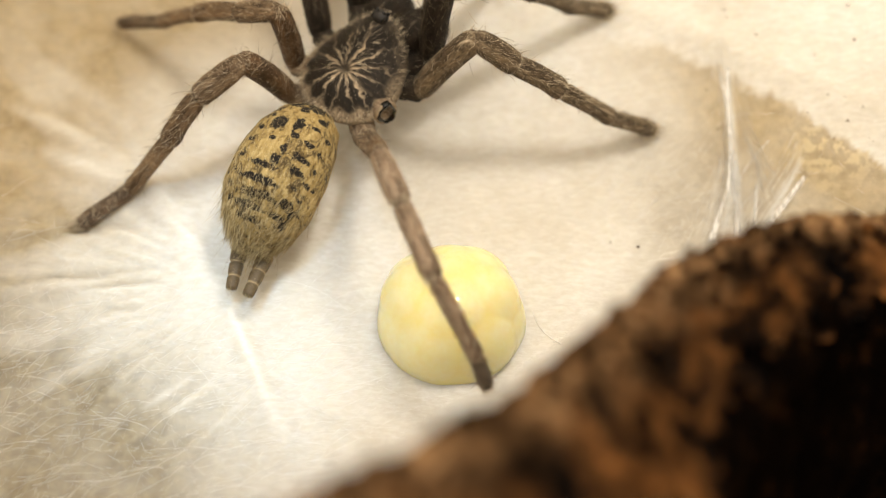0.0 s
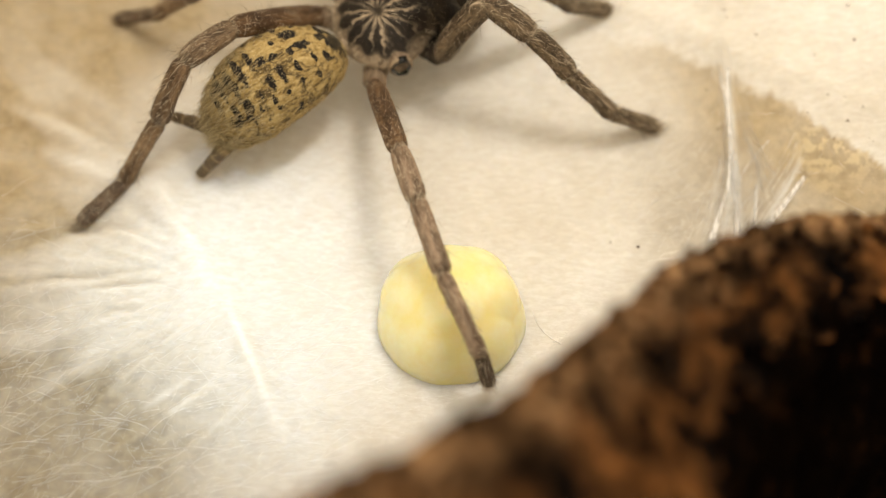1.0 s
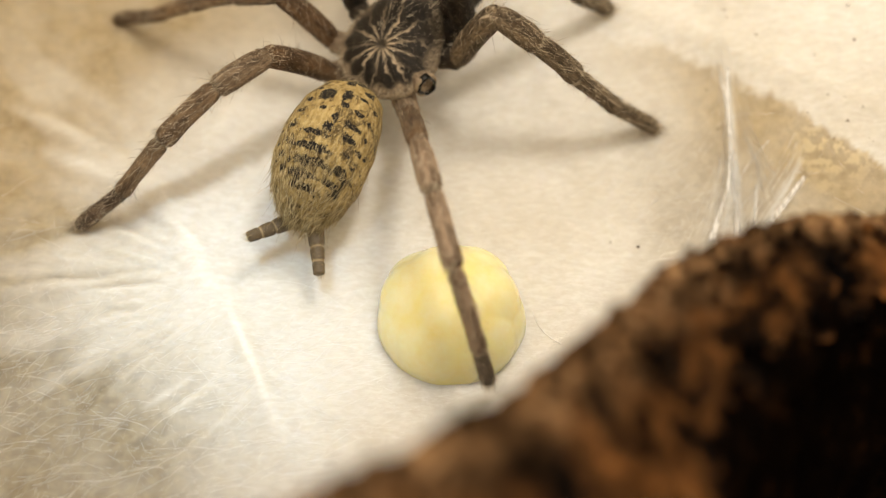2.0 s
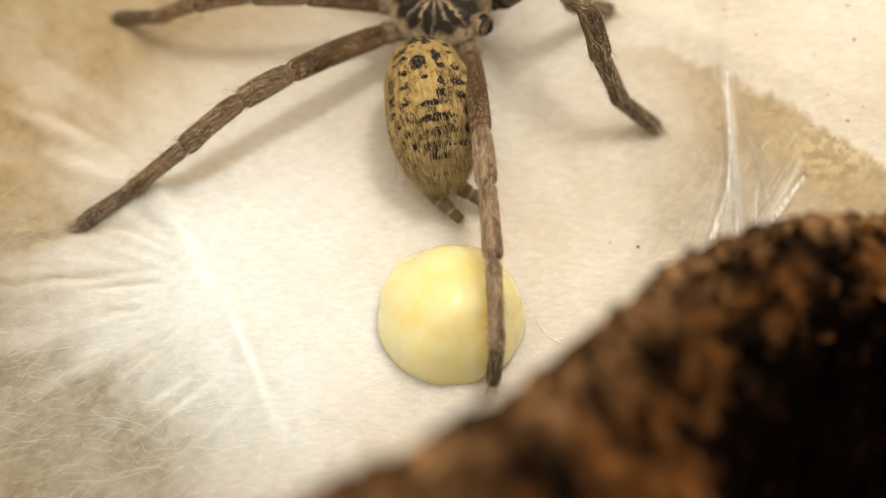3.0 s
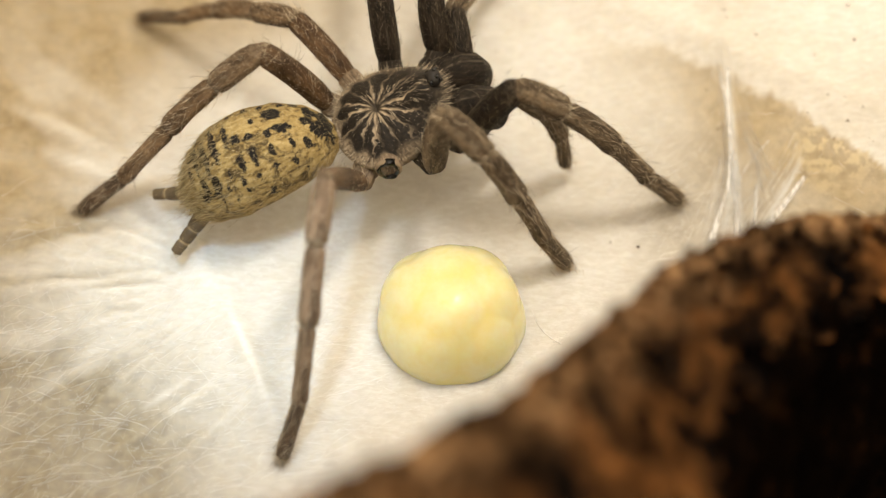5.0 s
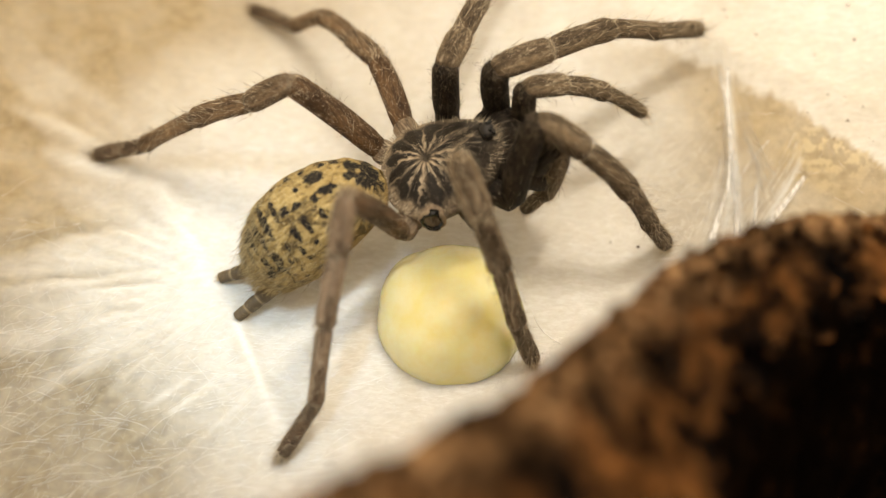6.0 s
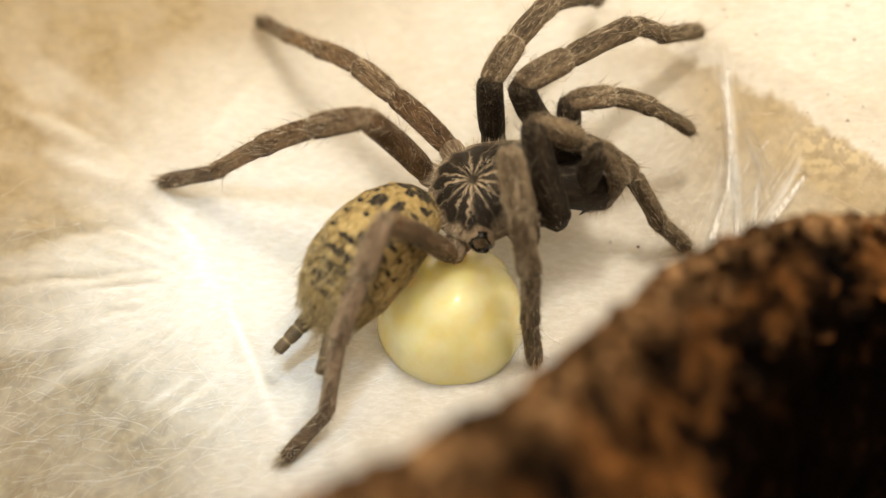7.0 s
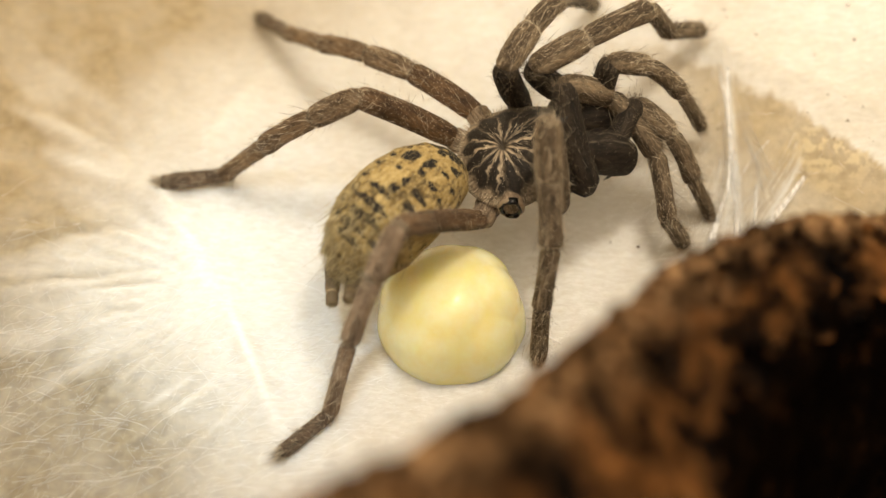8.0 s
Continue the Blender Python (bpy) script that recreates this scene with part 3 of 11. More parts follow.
# ---- egg mass ----
def build_eggs():
    """A wet dome of eggs that bulges in soft lobes."""
    # (bearing, height angle, reach, how far it stands proud)
    lobes = [(-85, 66, 0.50, 0.105), (6, 44, 0.52, 0.145), (-116, 24, 0.52, 0.125), (-50, 22, 0.54, 0.140), (172, 42, 0.54, 0.125),
             (104, 56, 0.50, 0.110), (50, 30, 0.52, 0.120), (-158, 16, 0.48, 0.085), (138, 18, 0.50, 0.085), (-8, 8, 0.48, 0.085), (92, 14, 0.52, 0.08)]
    ways = [(Vector((math.cos(radians(a)) * math.cos(radians(b)), math.sin(radians(a)) * math.cos(radians(b)), math.sin(radians(b)))), w, h) for a, b, w, h in lobes]
    bm = bmesh.new()
    bmesh.ops.create_icosphere(bm, subdivisions=6, radius=1.0)
    fullness = []
    for v in bm.verts:
        d = v.co.normalized()
        fullness.append(max(max(0.0, 1 - ((d - way).length / w) ** 2) for way, w, h in ways))
        swell = 0.8 * math.log(sum(math.exp(70 * h * max(0.0, 1 - ((d - way).length / w) ** 2)) for way, w, h in ways) / len(ways)) / 70
        r = 1.24 + swell + 0.035 * fbm(d.x * 1.3 + 3, d.y * 1.3, d.z * 1.3, 2) + 0.003 * fbm(d.x * 6, d.y * 6, d.z * 6, 2)
        v.co = (d.x * r * CM, d.y * r * CM, max(d.z * r, -0.10) * CM)
    me = bpy.data.meshes.new("egg_mass")
    bm.to_mesh(me)
    bm.free()
    me.materials.append(EGG)
    me.polygons.foreach_set("use_smooth", [True] * len(me.polygons))
    me.attributes.new("lobe", "FLOAT", "POINT").data.foreach_set("value", fullness)
    ob = new("egg_mass", me)
    ob.location = (0.125 * CM, -1.42 * CM, 0.06 * CM)
    return tagged(ob, "glossy wet pale-yellow mass of spider eggs on silk", "egg mass")


build_eggs()


# ---- loose silk and crumbs ----
def strand(verts, faces, pts, r):
    b = len(verts)
    for i, p in enumerate(pts):
        for k in range(3):
            a = 2 * math.pi * k / 3
            verts.append((p[0] * CM, (p[1] + r * math.cos(a)) * CM, (p[2] + r * math.sin(a)) * CM))
        if i:
            o = b + 3 * i
            for k in range(3):
                k2 = (k + 1) % 3
                faces.append((o - 3 + k, o - 3 + k2, o + k2, o + k))


def smooth_path(places, steps):
    """Places along a soft curve through the given ones."""
    pts = [places[0]] + list(places) + [places[-1]]
    path = []
    for i in range(1, len(pts) - 2):
        p0, p1, p2, p3 = pts[i - 1:i + 3]
        for n in range(steps):
            t = n / steps
            path.append(tuple(0.5 * (2 * b + (c - a) * t + (2 * a - 5 * b + 4 * c - d) * t * t + (3 * b - a - 3 * c + d) * t ** 3) for a, b, c, d in zip(p0, p1, p2, p3)))
    return path + [tuple(places[-1])]


def build_strands():
    rng = random.Random(12)
    verts, faces = [], []

    def line(x0, y0, x1, y1, lift, r, bow):
        pts = []
        for i in range(13):
            s = i / 12
            x = x0 + (x1 - x0) * s - (y1 - y0) * bow * math.sin(math.pi * s)
            y = y0 + (y1 - y0) * s + (x1 - x0) * bow * math.sin(math.pi * s)
            pts.append((x, y, floor_height(x, y) - 0.35 * r + lift * math.sin(math.pi * s)))
        strand(verts, faces, pts, r)

    for _ in range(420):        # matted threads in the near left part
        x, y = rng.uniform(-8.5, -2.0), rng.uniform(-5, -1.2)
        a, l = radians(rng.gauss(35, 35)), rng.uniform(0.5, 2.2)
        line(x, y, x + l * math.cos(a), y + l * math.sin(a), rng.uniform(0, 0.004), rng.uniform(0.0012, 0.0030), rng.uniform(-0.25, 0.25))
    for _ in range(130):        # threads all over
        x, y = rng.uniform(-9, 8.5), rng.uniform(-4.5, 6.5)
        a, l = radians(rng.uniform(0, 180)), rng.uniform(0.6, 2.5)
        line(x, y, x + l * math.cos(a), y + l * math.sin(a), rng.uniform(0, 0.004), rng.uniform(0.0012, 0.0028), rng.uniform(-0.2, 0.2))
    for _ in range(220):        # the stretched fans beside the bark
        k = rng.choice(FANS)
        line(k[0] + rng.gauss(0, 0.05), k[1] + rng.gauss(0, 0.25), k[2] + rng.gauss(0, 0.16), k[3] + rng.gauss(0, 0.25), rng.uniform(0.0, 0.03), rng.uniform(0.0025, 0.006), rng.uniform(-0.03, 0.03))
    for _ in range(130):        # short crossing threads near the bark
        x, y = rng.gauss(3.9, 0.5), rng.gauss(0.8, 0.7)
        a, l = radians(rng.gauss(70, 35)), rng.uniform(0.3, 1.0)
        line(x, y, x + l * math.cos(a), y + l * math.sin(a), rng.uniform(0, 0.008), rng.uniform(0.002, 0.004), rng.uniform(-0.2, 0.2))
    ob = mesh_object("silk_threads", verts, faces, THREAD, smooth=False)
    tagged(ob, "loose white silk threads matted over the floor", "silk", kind="stuff")
    # drawn-out bands of silk between the floor and the bark: places, half width
    bands = [([(5.19, 3.4), (5.14, 2.53), (5.14, 1.77), (5.08, 1.07)], 0.050),
             ([(5.0, 3.56), (5.09, 2.97), (5.12, 2.36)], 0.022),
             ([(5.09, 1.18), (4.88, 0.66), (4.68, 0.09)], 0.045),
             ([(5.09, 1.18), (5.16, 0.69), (5.12, 0.12)], 0.050),
             ([(6.37, 1.2), (5.95, 0.68), (5.55, 0.16)], 0.055),
             ([(5.52, 1.09), (5.49, 0.67), (5.39, 0.15)], 0.025),
             ([(5.8, 1.91), (5.36, 1.42), (5.22, 1.11)], 0.014)]
    for places, wide in bands:
        verts, faces = [], []
        path = smooth_path(places, 18)
        for n, (x, y) in enumerate(path):
            s = n / (len(path) - 1)
            x2, y2 = path[min(n + 1, len(path) - 1)]
            x1, y1 = path[max(n - 1, 0)]
            le = math.hypot(x2 - x1, y2 - y1)
            ox, oy = -(y2 - y1) / le, (x2 - x1) / le
            w = 1.45 * wide * (0.35 + 0.65 * s) * (1 + 0.25 * fbm(s * 4, wide * 90))
            z = floor_height(x, y)
            for k in range(8):
                a = 2 * math.pi * k / 8
                verts.append(((x + ox * w * math.cos(a)) * CM, (y + oy * w * math.cos(a)) * CM, (z + 0.006 + 0.008 * math.sin(a)) * CM))
            if n:
                faces += [(8 * n - 8 + k, 8 * n - 8 + (k + 1) % 8, 8 * n + (k + 1) % 8, 8 * n + k) for k in range(8)]
        tagged(mesh_object("silk_band", verts, faces, VEIL), "stretched white silk band on the floor beside the bark", "silk", group="silk bands beside the bark")
    verts, faces = [], []
    line(1.52, -1.24, 1.99, -1.88, 0.012, 0.020, -0.12)
    tagged(mesh_object("silk_strand", verts, faces, THREAD, smooth=False), "single thick curved white silk strand on floor", "silk")


def build_crumbs():
    rng = random.Random(21)
    places = [(4.79, 3.0), (5.72, 3.95), (7.44, 3.69), (7.38, 4.37), (5.19, 4.55), (5.22, 4.38), (4.94, 2.2), (5.02, 2.23), (6.71, 3.45), (3.42, 0.06), (6.88, 2.64), (2.93, 0.15), (6.52, 2.37), (7.18, 2.14)]
    places += [(rng.gauss(6.9, 0.7), rng.gauss(1.7, 0.5)) for _ in range(12)]
    for n, (x, y) in enumerate(places):
        r = (rng.uniform(0.014, 0.027) if n < 14 else rng.uniform(0.008, 0.02)) * CM
        verts, faces = [], []
        chunk(verts, faces, Vector((0, 0, r * 0.3)), r, rng)
        crumb = mesh_object("soil_crumb", verts, faces, SOIL, smooth=False)
        crumb.location = (x * CM, y * CM, floor_height(x, y) * CM)
        tagged(crumb, "tiny brown soil crumb caught in the silk", "soil", group="soil crumbs on the silk")


build_strands()
build_crumbs()


# ---- the spider ----
HIPS = {"F4": (-7.0, 8.5, -6.3), "N4": (-7.0, -8.5, -6.3), "F3": (-2.0, 10.8, -4.8), "N3": (-2.0, -10.8, -4.8), "F2": (5.6, 11.1, -5.5),
        "N2": (5.6, -11.1, -5.5), "F1": (14.0, 8.8, -4.6), "N1": (11.5, -9.2, -5.2), "FP": (17.0, 4.8, -4.6), "NP": (16.5, -4.8, -5.5)}
LENGTHS = {"N4": (25.0, 9.7, 12.7, 14.6, 10.5), "F4": (21.0, 10.3, 12.8, 15.0, 11.5), "F3": (13.8, 10.0, 11.0, 11.8, 12.0),
           "N2": (18.0, 9.4, 10.5, 12.0, 10.5), "F2": (13.0, 9.5, 11.5, 13.0, 10.8), "N1": (17.0, 10.0, 12.5, 11.5, 10.0),
           "F1": (11.5, 10.2, 13.8, 12.5, 10.8), "FP": (9.5, 8.0, 9.8, 11.0), "NP": (10.5, 8.0, 9.5, 10.5)}
SHAPES = {"femur": ((0, .72), (.05, .90), (.2, 1.0), (.5, 1.02), (.8, 1.0), (.94, .98), (1.0, .78)),
          "patella": ((0, .74), (.10, .96), (.3, 1.05), (.7, 1.08), (.92, 1.02), (1.0, .72)),
          "tibia": ((0, .74), (.08, .98), (.3, 1.02), (.6, 1.0), (.88, 1.07), (.95, 1.02), (1.0, .70)),
          "metatarsus": ((0, .72), (.10, 1.02), (.3, .96), (.7, .94), (.93, 1.04), (1.0, .78)),
          "tarsus": ((0, .95), (.06, 1.0), (.35, 1.0), (.75, 1.06), (.92, .96), (.985, .66), (1.0, .2))}
RADII = {"femur": 2.15, "patella": 2.0, "tibia": 1.82, "metatarsus": 1.55, "tarsus": 1.38}


def mm(x, y, z, rx=0, ry=0, rz=0):
    return pose(x / 1000, y / 1000, z / 1000, rx, ry, rz)


def segment(kind, length, size, spider, rng, coats="back"):
    r = RADII[kind] * size / 1000
    le = length / 1000
    rows = []
    for i in range(25):
        s = i / 24
        stops = SHAPES[kind]
        k = max(j for j in range(len(stops) - 1) if stops[j][0] <= s + 1e-9)
        (s0, r0), (s1, r1) = stops[k], stops[k + 1]
        q = (s - s0) / (s1 - s0)
        rows.append((s * le, r * (r0 + (r1 - r0) * q * q * (3 - 2 * q)), (0.22 if kind in ("femur", "tibia") else 0.10) * r * math.sin(math.pi * s)))
    rows = [(-0.22 * r, rows[0][1] * 0.55, 0)] + rows + ([(le + 0.2 * r, rows[-1][1] * 0.5, 0)] if kind != "tarsus" else [])
    verts, faces = tube(rows, 18, 0.96)
    skin = hairy(verts, faces, rng, int((1000 if kind == "patella" else 600) + 45 * length), 0.0012, 0.000034, (0.85, 0, 0))
    hairy(verts, faces, rng, 420, 0.0013, 0.000026, (0.45, 0, 0))
    hairy(verts, faces, rng, 90, 0.0026, 0.000034, (0.5, 0, 0.2))
    hairy(verts, faces, rng, 260, 0.0019, 0.000042, (1.0, 0, 0), keep=lambda p, n: n.z > 0.2)
    slots = [0] * skin + [1] * (len(faces) - skin)
    coat = {"femur": FEMUR, "patella": PATELLA, "tibia": LEG, "metatarsus": METATARSUS, "tarsus": TARSUS}[kind]
    if coats == "front":
        coat = {"femur": DARK_FEMUR, "patella": FRONT_PATELLA, "tarsus": FRONT_TARSUS}.get(kind, FRONT_LEG)
    elif coats == "flank":
        coat = {"femur": FRONT_PATELLA, "patella": FRONT_PATELLA, "tarsus": FRONT_TARSUS}.get(kind, FRONT_LEG)
    elif coats == "hind" and kind in ("patella", "tibia", "metatarsus"):
        coat = LIT_HIND_LEG
    return mesh_object(kind, verts, faces, [coat, HAIR_DARK if coat == DARK_FEMUR else HAIR_PALE], spider, slots=slots)


def coxa(key, spider, rng):
    """The short basal joint of a leg, from the breastplate to the hip."""
    hip = Vector(HIPS[key]) / 1000 * (0.84 if key == "N3" else 1.0)
    root = Vector((hip.x * 0.55 + 0.0008, hip.y * 0.42, hip.z - 0.0008))
    le = (hip - root).length
    r = {"FP": 0.0016, "NP": 0.0016, "N3": 0.0020}.get(key, 0.0022)
    rows = [(0, r * 0.7, 0), (le * 0.15, r, 0), (le * 0.6, r * 1.05, 0), (le * 0.72, r * 0.9, 0), (le * 0.78, r * 0.98, 0), (le, r * 0.95, 0), (le + r * 0.35, r * 0.62, 0)]
    verts, faces = tube(rows, 18)
    skin = hairy(verts, faces, rng, 220, 0.0013, 0.000028, (0.7, 0, 0))
    ob = mesh_object("coxa", verts, faces, [DARK_FEMUR if key[1] in "12P" else COXA, HAIR_PALE], spider, slots=[0] * skin + [1] * (len(faces) - skin))
    ob.matrix_basis = Matrix.Translation(root) @ (hip - root).to_track_quat("X", "Z").to_matrix().to_4x4()
    return ob, le, r


def build_carapace(spider):
    nr, na = 34, 120
    verts, rims = [], []

    def edge(a):
        c, s = math.cos(a), math.sin(a)
        x = 1.30 * c if c > 0 else 0.80 * c
        y = 0.94 * s * (1 - 0.16 * max(0, c) ** 1.5)
        return x, y

    def top(x, y, r):
        z = -0.40 * r ** 2.3 * (1 - 0.45 * max(0.0, min(1.0, x)))
        head = math.exp(-(((x - 0.92) / 0.46) ** 2 + (y / 0.42) ** 2))
        z += 0.34 * head - 0.07 * math.exp(-((x / 0.05) ** 2 + (y / 0.12) ** 2))
        ang = math.atan2(y, x)
        z += 0.014 * -math.cos(ang * 13) * math.sin(math.pi * min(1, r * 1.1))
        return z

    verts.append((0, 0, top(0, 0, 0) * CM))
    rims.append(0)
    for i in range(1, nr + 1):
        r = i / nr
        for k in range(na):
            a = 2 * math.pi * k / na
            ex, ey = edge(a)
            x, y = ex * r, ey * r
            verts.append((x * CM, y * CM, top(x, y, r) * CM))
            back = min(1.0, max(0.12, 0.75 - 1.1 * math.cos(a)))
            rims.append(back * min(1.0, max(0.0, (r - 0.80 + 0.05 * math.sin(a * 13)) / 0.10)))
    for i, (dr, dz) in enumerate(((1.02, -0.05), (0.98, -0.12), (0.9, -0.16))):
        for k in range(na):
            a = 2 * math.pi * k / na
            ex, ey = edge(a)
            verts.append((ex * dr * CM, ey * dr * CM, (-0.40 + dz) * CM))
            rims.append(min(1.0, max(0.12, 0.75 - 1.1 * math.cos(a))))
    faces = [(0, 1 + k, 1 + (k + 1) % na) for k in range(na)]
    for i in range(nr + 2):
        for k in range(na):
            k2 = (k + 1) % na
            faces.append((1 + i * na + k, 1 + (i + 1) * na + k, 1 + (i + 1) * na + k2, 1 + i * na + k2))
    rng = random.Random(31)
    skin = len(faces)
    for _ in range(2600):
        a, r = rng.uniform(0, 2 * math.pi), rng.uniform(0.10, 1.0) ** 0.6
        ex, ey = edge(a)
        x, y = ex * r, ey * r
        if r < 0.86 and abs(math.sin(a * 6.5)) > 0.3 and rng.random() < 0.8:
            continue
        root = (x * CM, y * CM, top(x, y, r) * CM)
        blade(verts, faces, root, (-math.cos(a) * 0.9 if r < 0.86 else math.cos(a), -math.sin(a) * 0.9 if r < 0.86 else math.sin(a), 0.35), (0, 0, -0.1), rng.uniform(0.0007, 0.0016), 0.000028)
    rims += [0] * (len(verts) - len(rims))
    ob = mesh_object("carapace", verts, faces, [CARAPACE, HAIR_PALE], spider, "near-black carapace with pale radiating rays", slots=[0] * skin + [1] * (len(faces) - skin))
    ob.data.attributes.new("rim", "FLOAT", "POINT").data.foreach_set("value", rims)
    # breastplate below
    rows = [(-6.5, 1.0, 0), (-6.0, 3.2, 0), (-3.0, 5.6, 0), (2.0, 6.0, 0), (7.0, 5.0, 0), (10.0, 2.6, 0), (10.6, 0.8, 0)]
    v, f = tube([(x / 1000, r / 1000, 0) for x, r, _ in rows], 24, 0.42)
    st = mesh_object("sternum", v, f, BLACK, spider, "black breastplate")
    st.location = (0, 0, -0.0056)
    # eye tubercle with its eyes
    v, f = tube([(-0.0011, 0.0003, 0), (-0.0009, 0.0011, 0), (0, 0.0015, 0), (0.0009, 0.0011, 0), (0.0011, 0.0003, 0)], 18, 0.75)
    tub = mesh_object("eye_tubercle", v, f, BLACK, spider)
    tub.location, tub.scale = (0.0106, 0, 0.0023), (1.1, 1.1, 1.1)
    for x, y, z, r in ((0.0004, 0.00062, 0.00088, 0.00034), (0.0004, -0.00062, 0.00088, 0.00034), (0.00085, 0.00105, 0.0004, 0.00030), (0.00085, -0.00105, 0.0004, 0.00030), (-0.0006, 0.001, 0.0005, 0.00026), (-0.0006, -0.001, 0.0005, 0.00026)):
        bm = bmesh.new()
        bmesh.ops.create_icosphere(bm, subdivisions=2, radius=r)
        me = bpy.data.meshes.new("eye")
        bm.to_mesh(me)
        bm.free()
        me.materials.append(GLOSS)
        me.polygons.foreach_set("use_smooth", [True] * len(me.polygons))
        eye = new("eye", me)
        eye.parent, eye.location = tub, (x, y, z)


def build_chelicerae(spider):
    rng = random.Random(5)
    for side in (1, -1):
        rows = [(0, 2.2, 0), (1.2, 3.1, .2), (4.0, 3.7, .7), (8.0, 3.6, .5), (11.0, 2.7, -.4), (12.4, 1.2, -1.0)]
        v, f = tube([(x / 1000, r / 1000, z / 1000) for x, r, z in rows], 20, 1.15)
        skin = hairy(v, f, rng, 700, 0.0018, 0.00003, (0.6, 0, -0.2))
        ob = mesh_object("chelicera", v, f, [DARK_FEMUR, HAIR_PALE], spider, "blackish hairy jaw", slots=[0] * skin + [1] * (len(f) - skin))
        ob.matrix_basis = mm(10.8, side * 3.2, -2.9, 0, 34, side * 5)
        n = 14
        rows = []
        for i in range(n):
            s = i / (n - 1)
            rows.append((0.0052 * s, 0.00075 * (1 - s) ** 0.7 + 0.00002, -0.0016 * s * s))
        v, f = tube(rows, 12)
        fang = mesh_object("fang", v, f, GLOSS, ob)
        fang.matrix_basis = mm(10.6, 0, -1.6, 0, 78, 0)


def build_abdomen(spider):
    na, nx, le = 96, 130, 28.0
    stops = ((0, 1.2), (.04, 3.5), (.12, 5.6), (.28, 7.3), (.48, 8.1), (.68, 8.0), (.84, 6.6), (.94, 4.4), (.985, 2.4), (1.0, .6))
    rng = random.Random(17)
    # (along, round, half length, half width, strength)
    spots = [(.035, 0, .022, .60, 1.2), (.085, .38, .022, .22, 1.1), (.09, -.40, .024, .20, 1.1), (.12, .08, .02, .10, .9), (.15, .72, .02, .16, 1.0), (.16, -.75, .02, .16, 1.0),
             (.25, .22, .045, .11, 1.2), (.27, -.25, .04, .15, 1.2), (.33, .30, .025, .10, 1.0), (.40, -.16, .018, .07, .95), (.42, .18, .035, .06, .95),
             (.52, .10, .04, .07, .9), (.57, -.14, .018, .26, 1.1), (.66, -.02, .020, .34, 1.15), (.74, .03, .020, .36, 1.15), (.81, 0, .018, .32, 1.05), (.87, .02, .015, .26, 1.0)]
    for i, x in enumerate((.22, .33, .44, .54, .63, .72, .80)):
        for s in (1, -1):
            spots.append((x + rng.uniform(-.01, .01), s * (.62 + .02 * i + rng.uniform(-.05, .05)), .016, .10, .95))
            spots.append((x + .03, s * (1.0 + rng.uniform(-.1, .1)), .014, .08, .8))
            spots.append((x + rng.uniform(-.03, .03), s * rng.uniform(1.2, 1.5), .012, .06, .65))
    verts, vals = [], []
    for i in range(nx + 1):
        s = i / nx
        k = max(j for j in range(len(stops) - 1) if stops[j][0] <= s + 1e-9)
        (s0, r0), (s1, r1) = stops[k], stops[k + 1]
        q = (s - s0) / (s1 - s0)
        r = r0 + (r1 - r0) * (q * q * (3 - 2 * q) * 0.35 + q * 0.65)
        lift = 2.9 * math.sin(math.pi * s ** 0.9)
        for k in range(na):
            a = 2 * math.pi * k / na
            rr = r * (1 + 0.018 * fbm(s * 7, math.cos(a) * 1.5, math.sin(a) * 1.5))
            verts.append((s * le / 1000, rr * math.sin(a) / 1000, (lift + rr * 1.02 * math.cos(a)) / 1000))
            aa = a if a < math.pi else a - 2 * math.pi
            val = 0.0
            for sx, sa, wx, wa, amp in spots:
                val = max(val, amp * math.exp(-((s - sx) / (wx * 1.3)) ** 2 - ((aa - sa) / (wa * 1.35)) ** 2))
            vals.append(val)
    faces = [(i * na + k, i * na + (k + 1) % na, (i + 1) * na + (k + 1) % na, (i + 1) * na + k) for i in range(nx) for k in range(na)]
    faces.append(tuple(range(na)))
    faces.append(tuple(nx * na + k for k in reversed(range(na))))
    skin = hairy(verts, faces, rng, 11000, 0.0016, 0.000044, (1.0, 0, 0))
    hairy(verts, faces, rng, 300, 0.0036, 0.000034, (1.0, 0, 0.1))
    vals += [0] * (len(verts) - len(vals))
    ob = mesh_object("abdomen", verts, faces, [ABDOMEN, HAIR_GOLD], spider, "ochre-yellow hairy abdomen with black blotches", slots=[0] * skin + [1] * (len(faces) - skin))
    ob.data.attributes.new("spots", "FLOAT", "POINT").data.foreach_set("value", vals)
    made = []
    for _ in range(2):
        rows = []
        for i in range(31):
            s = i / 30
            waist = 1 - 0.22 * (math.exp(-((s - .38) / .03) ** 2) + math.exp(-((s - .70) / .03) ** 2))
            rows.append((s * 0.0082, (0.00150 - 0.00055 * s) * waist * (0.3 if i == 30 else 1), 0.0003 * s * s))
        v, f = tube(rows, 14)
        skin = hairy(v, f, rng, 420, 0.0011, 0.00002, (1, 0, 0))
        made.append(mesh_object("spinneret", v, f, [SPIN, HAIR_GOLD], ob, "banded brown spinneret", slots=[0] * skin + [1] * (len(f) - skin)))
    v, f = tube([(0, 0.0013, 0), (0.0018, 0.0015, 0), (0.0036, 0.0012, 0)], 14)
    ped = mesh_object("pedicel", v, f, JOINT, spider)
    ped.matrix_basis = mm(-9.2, 0, -4.4)
    return ob, made[0], made[1]


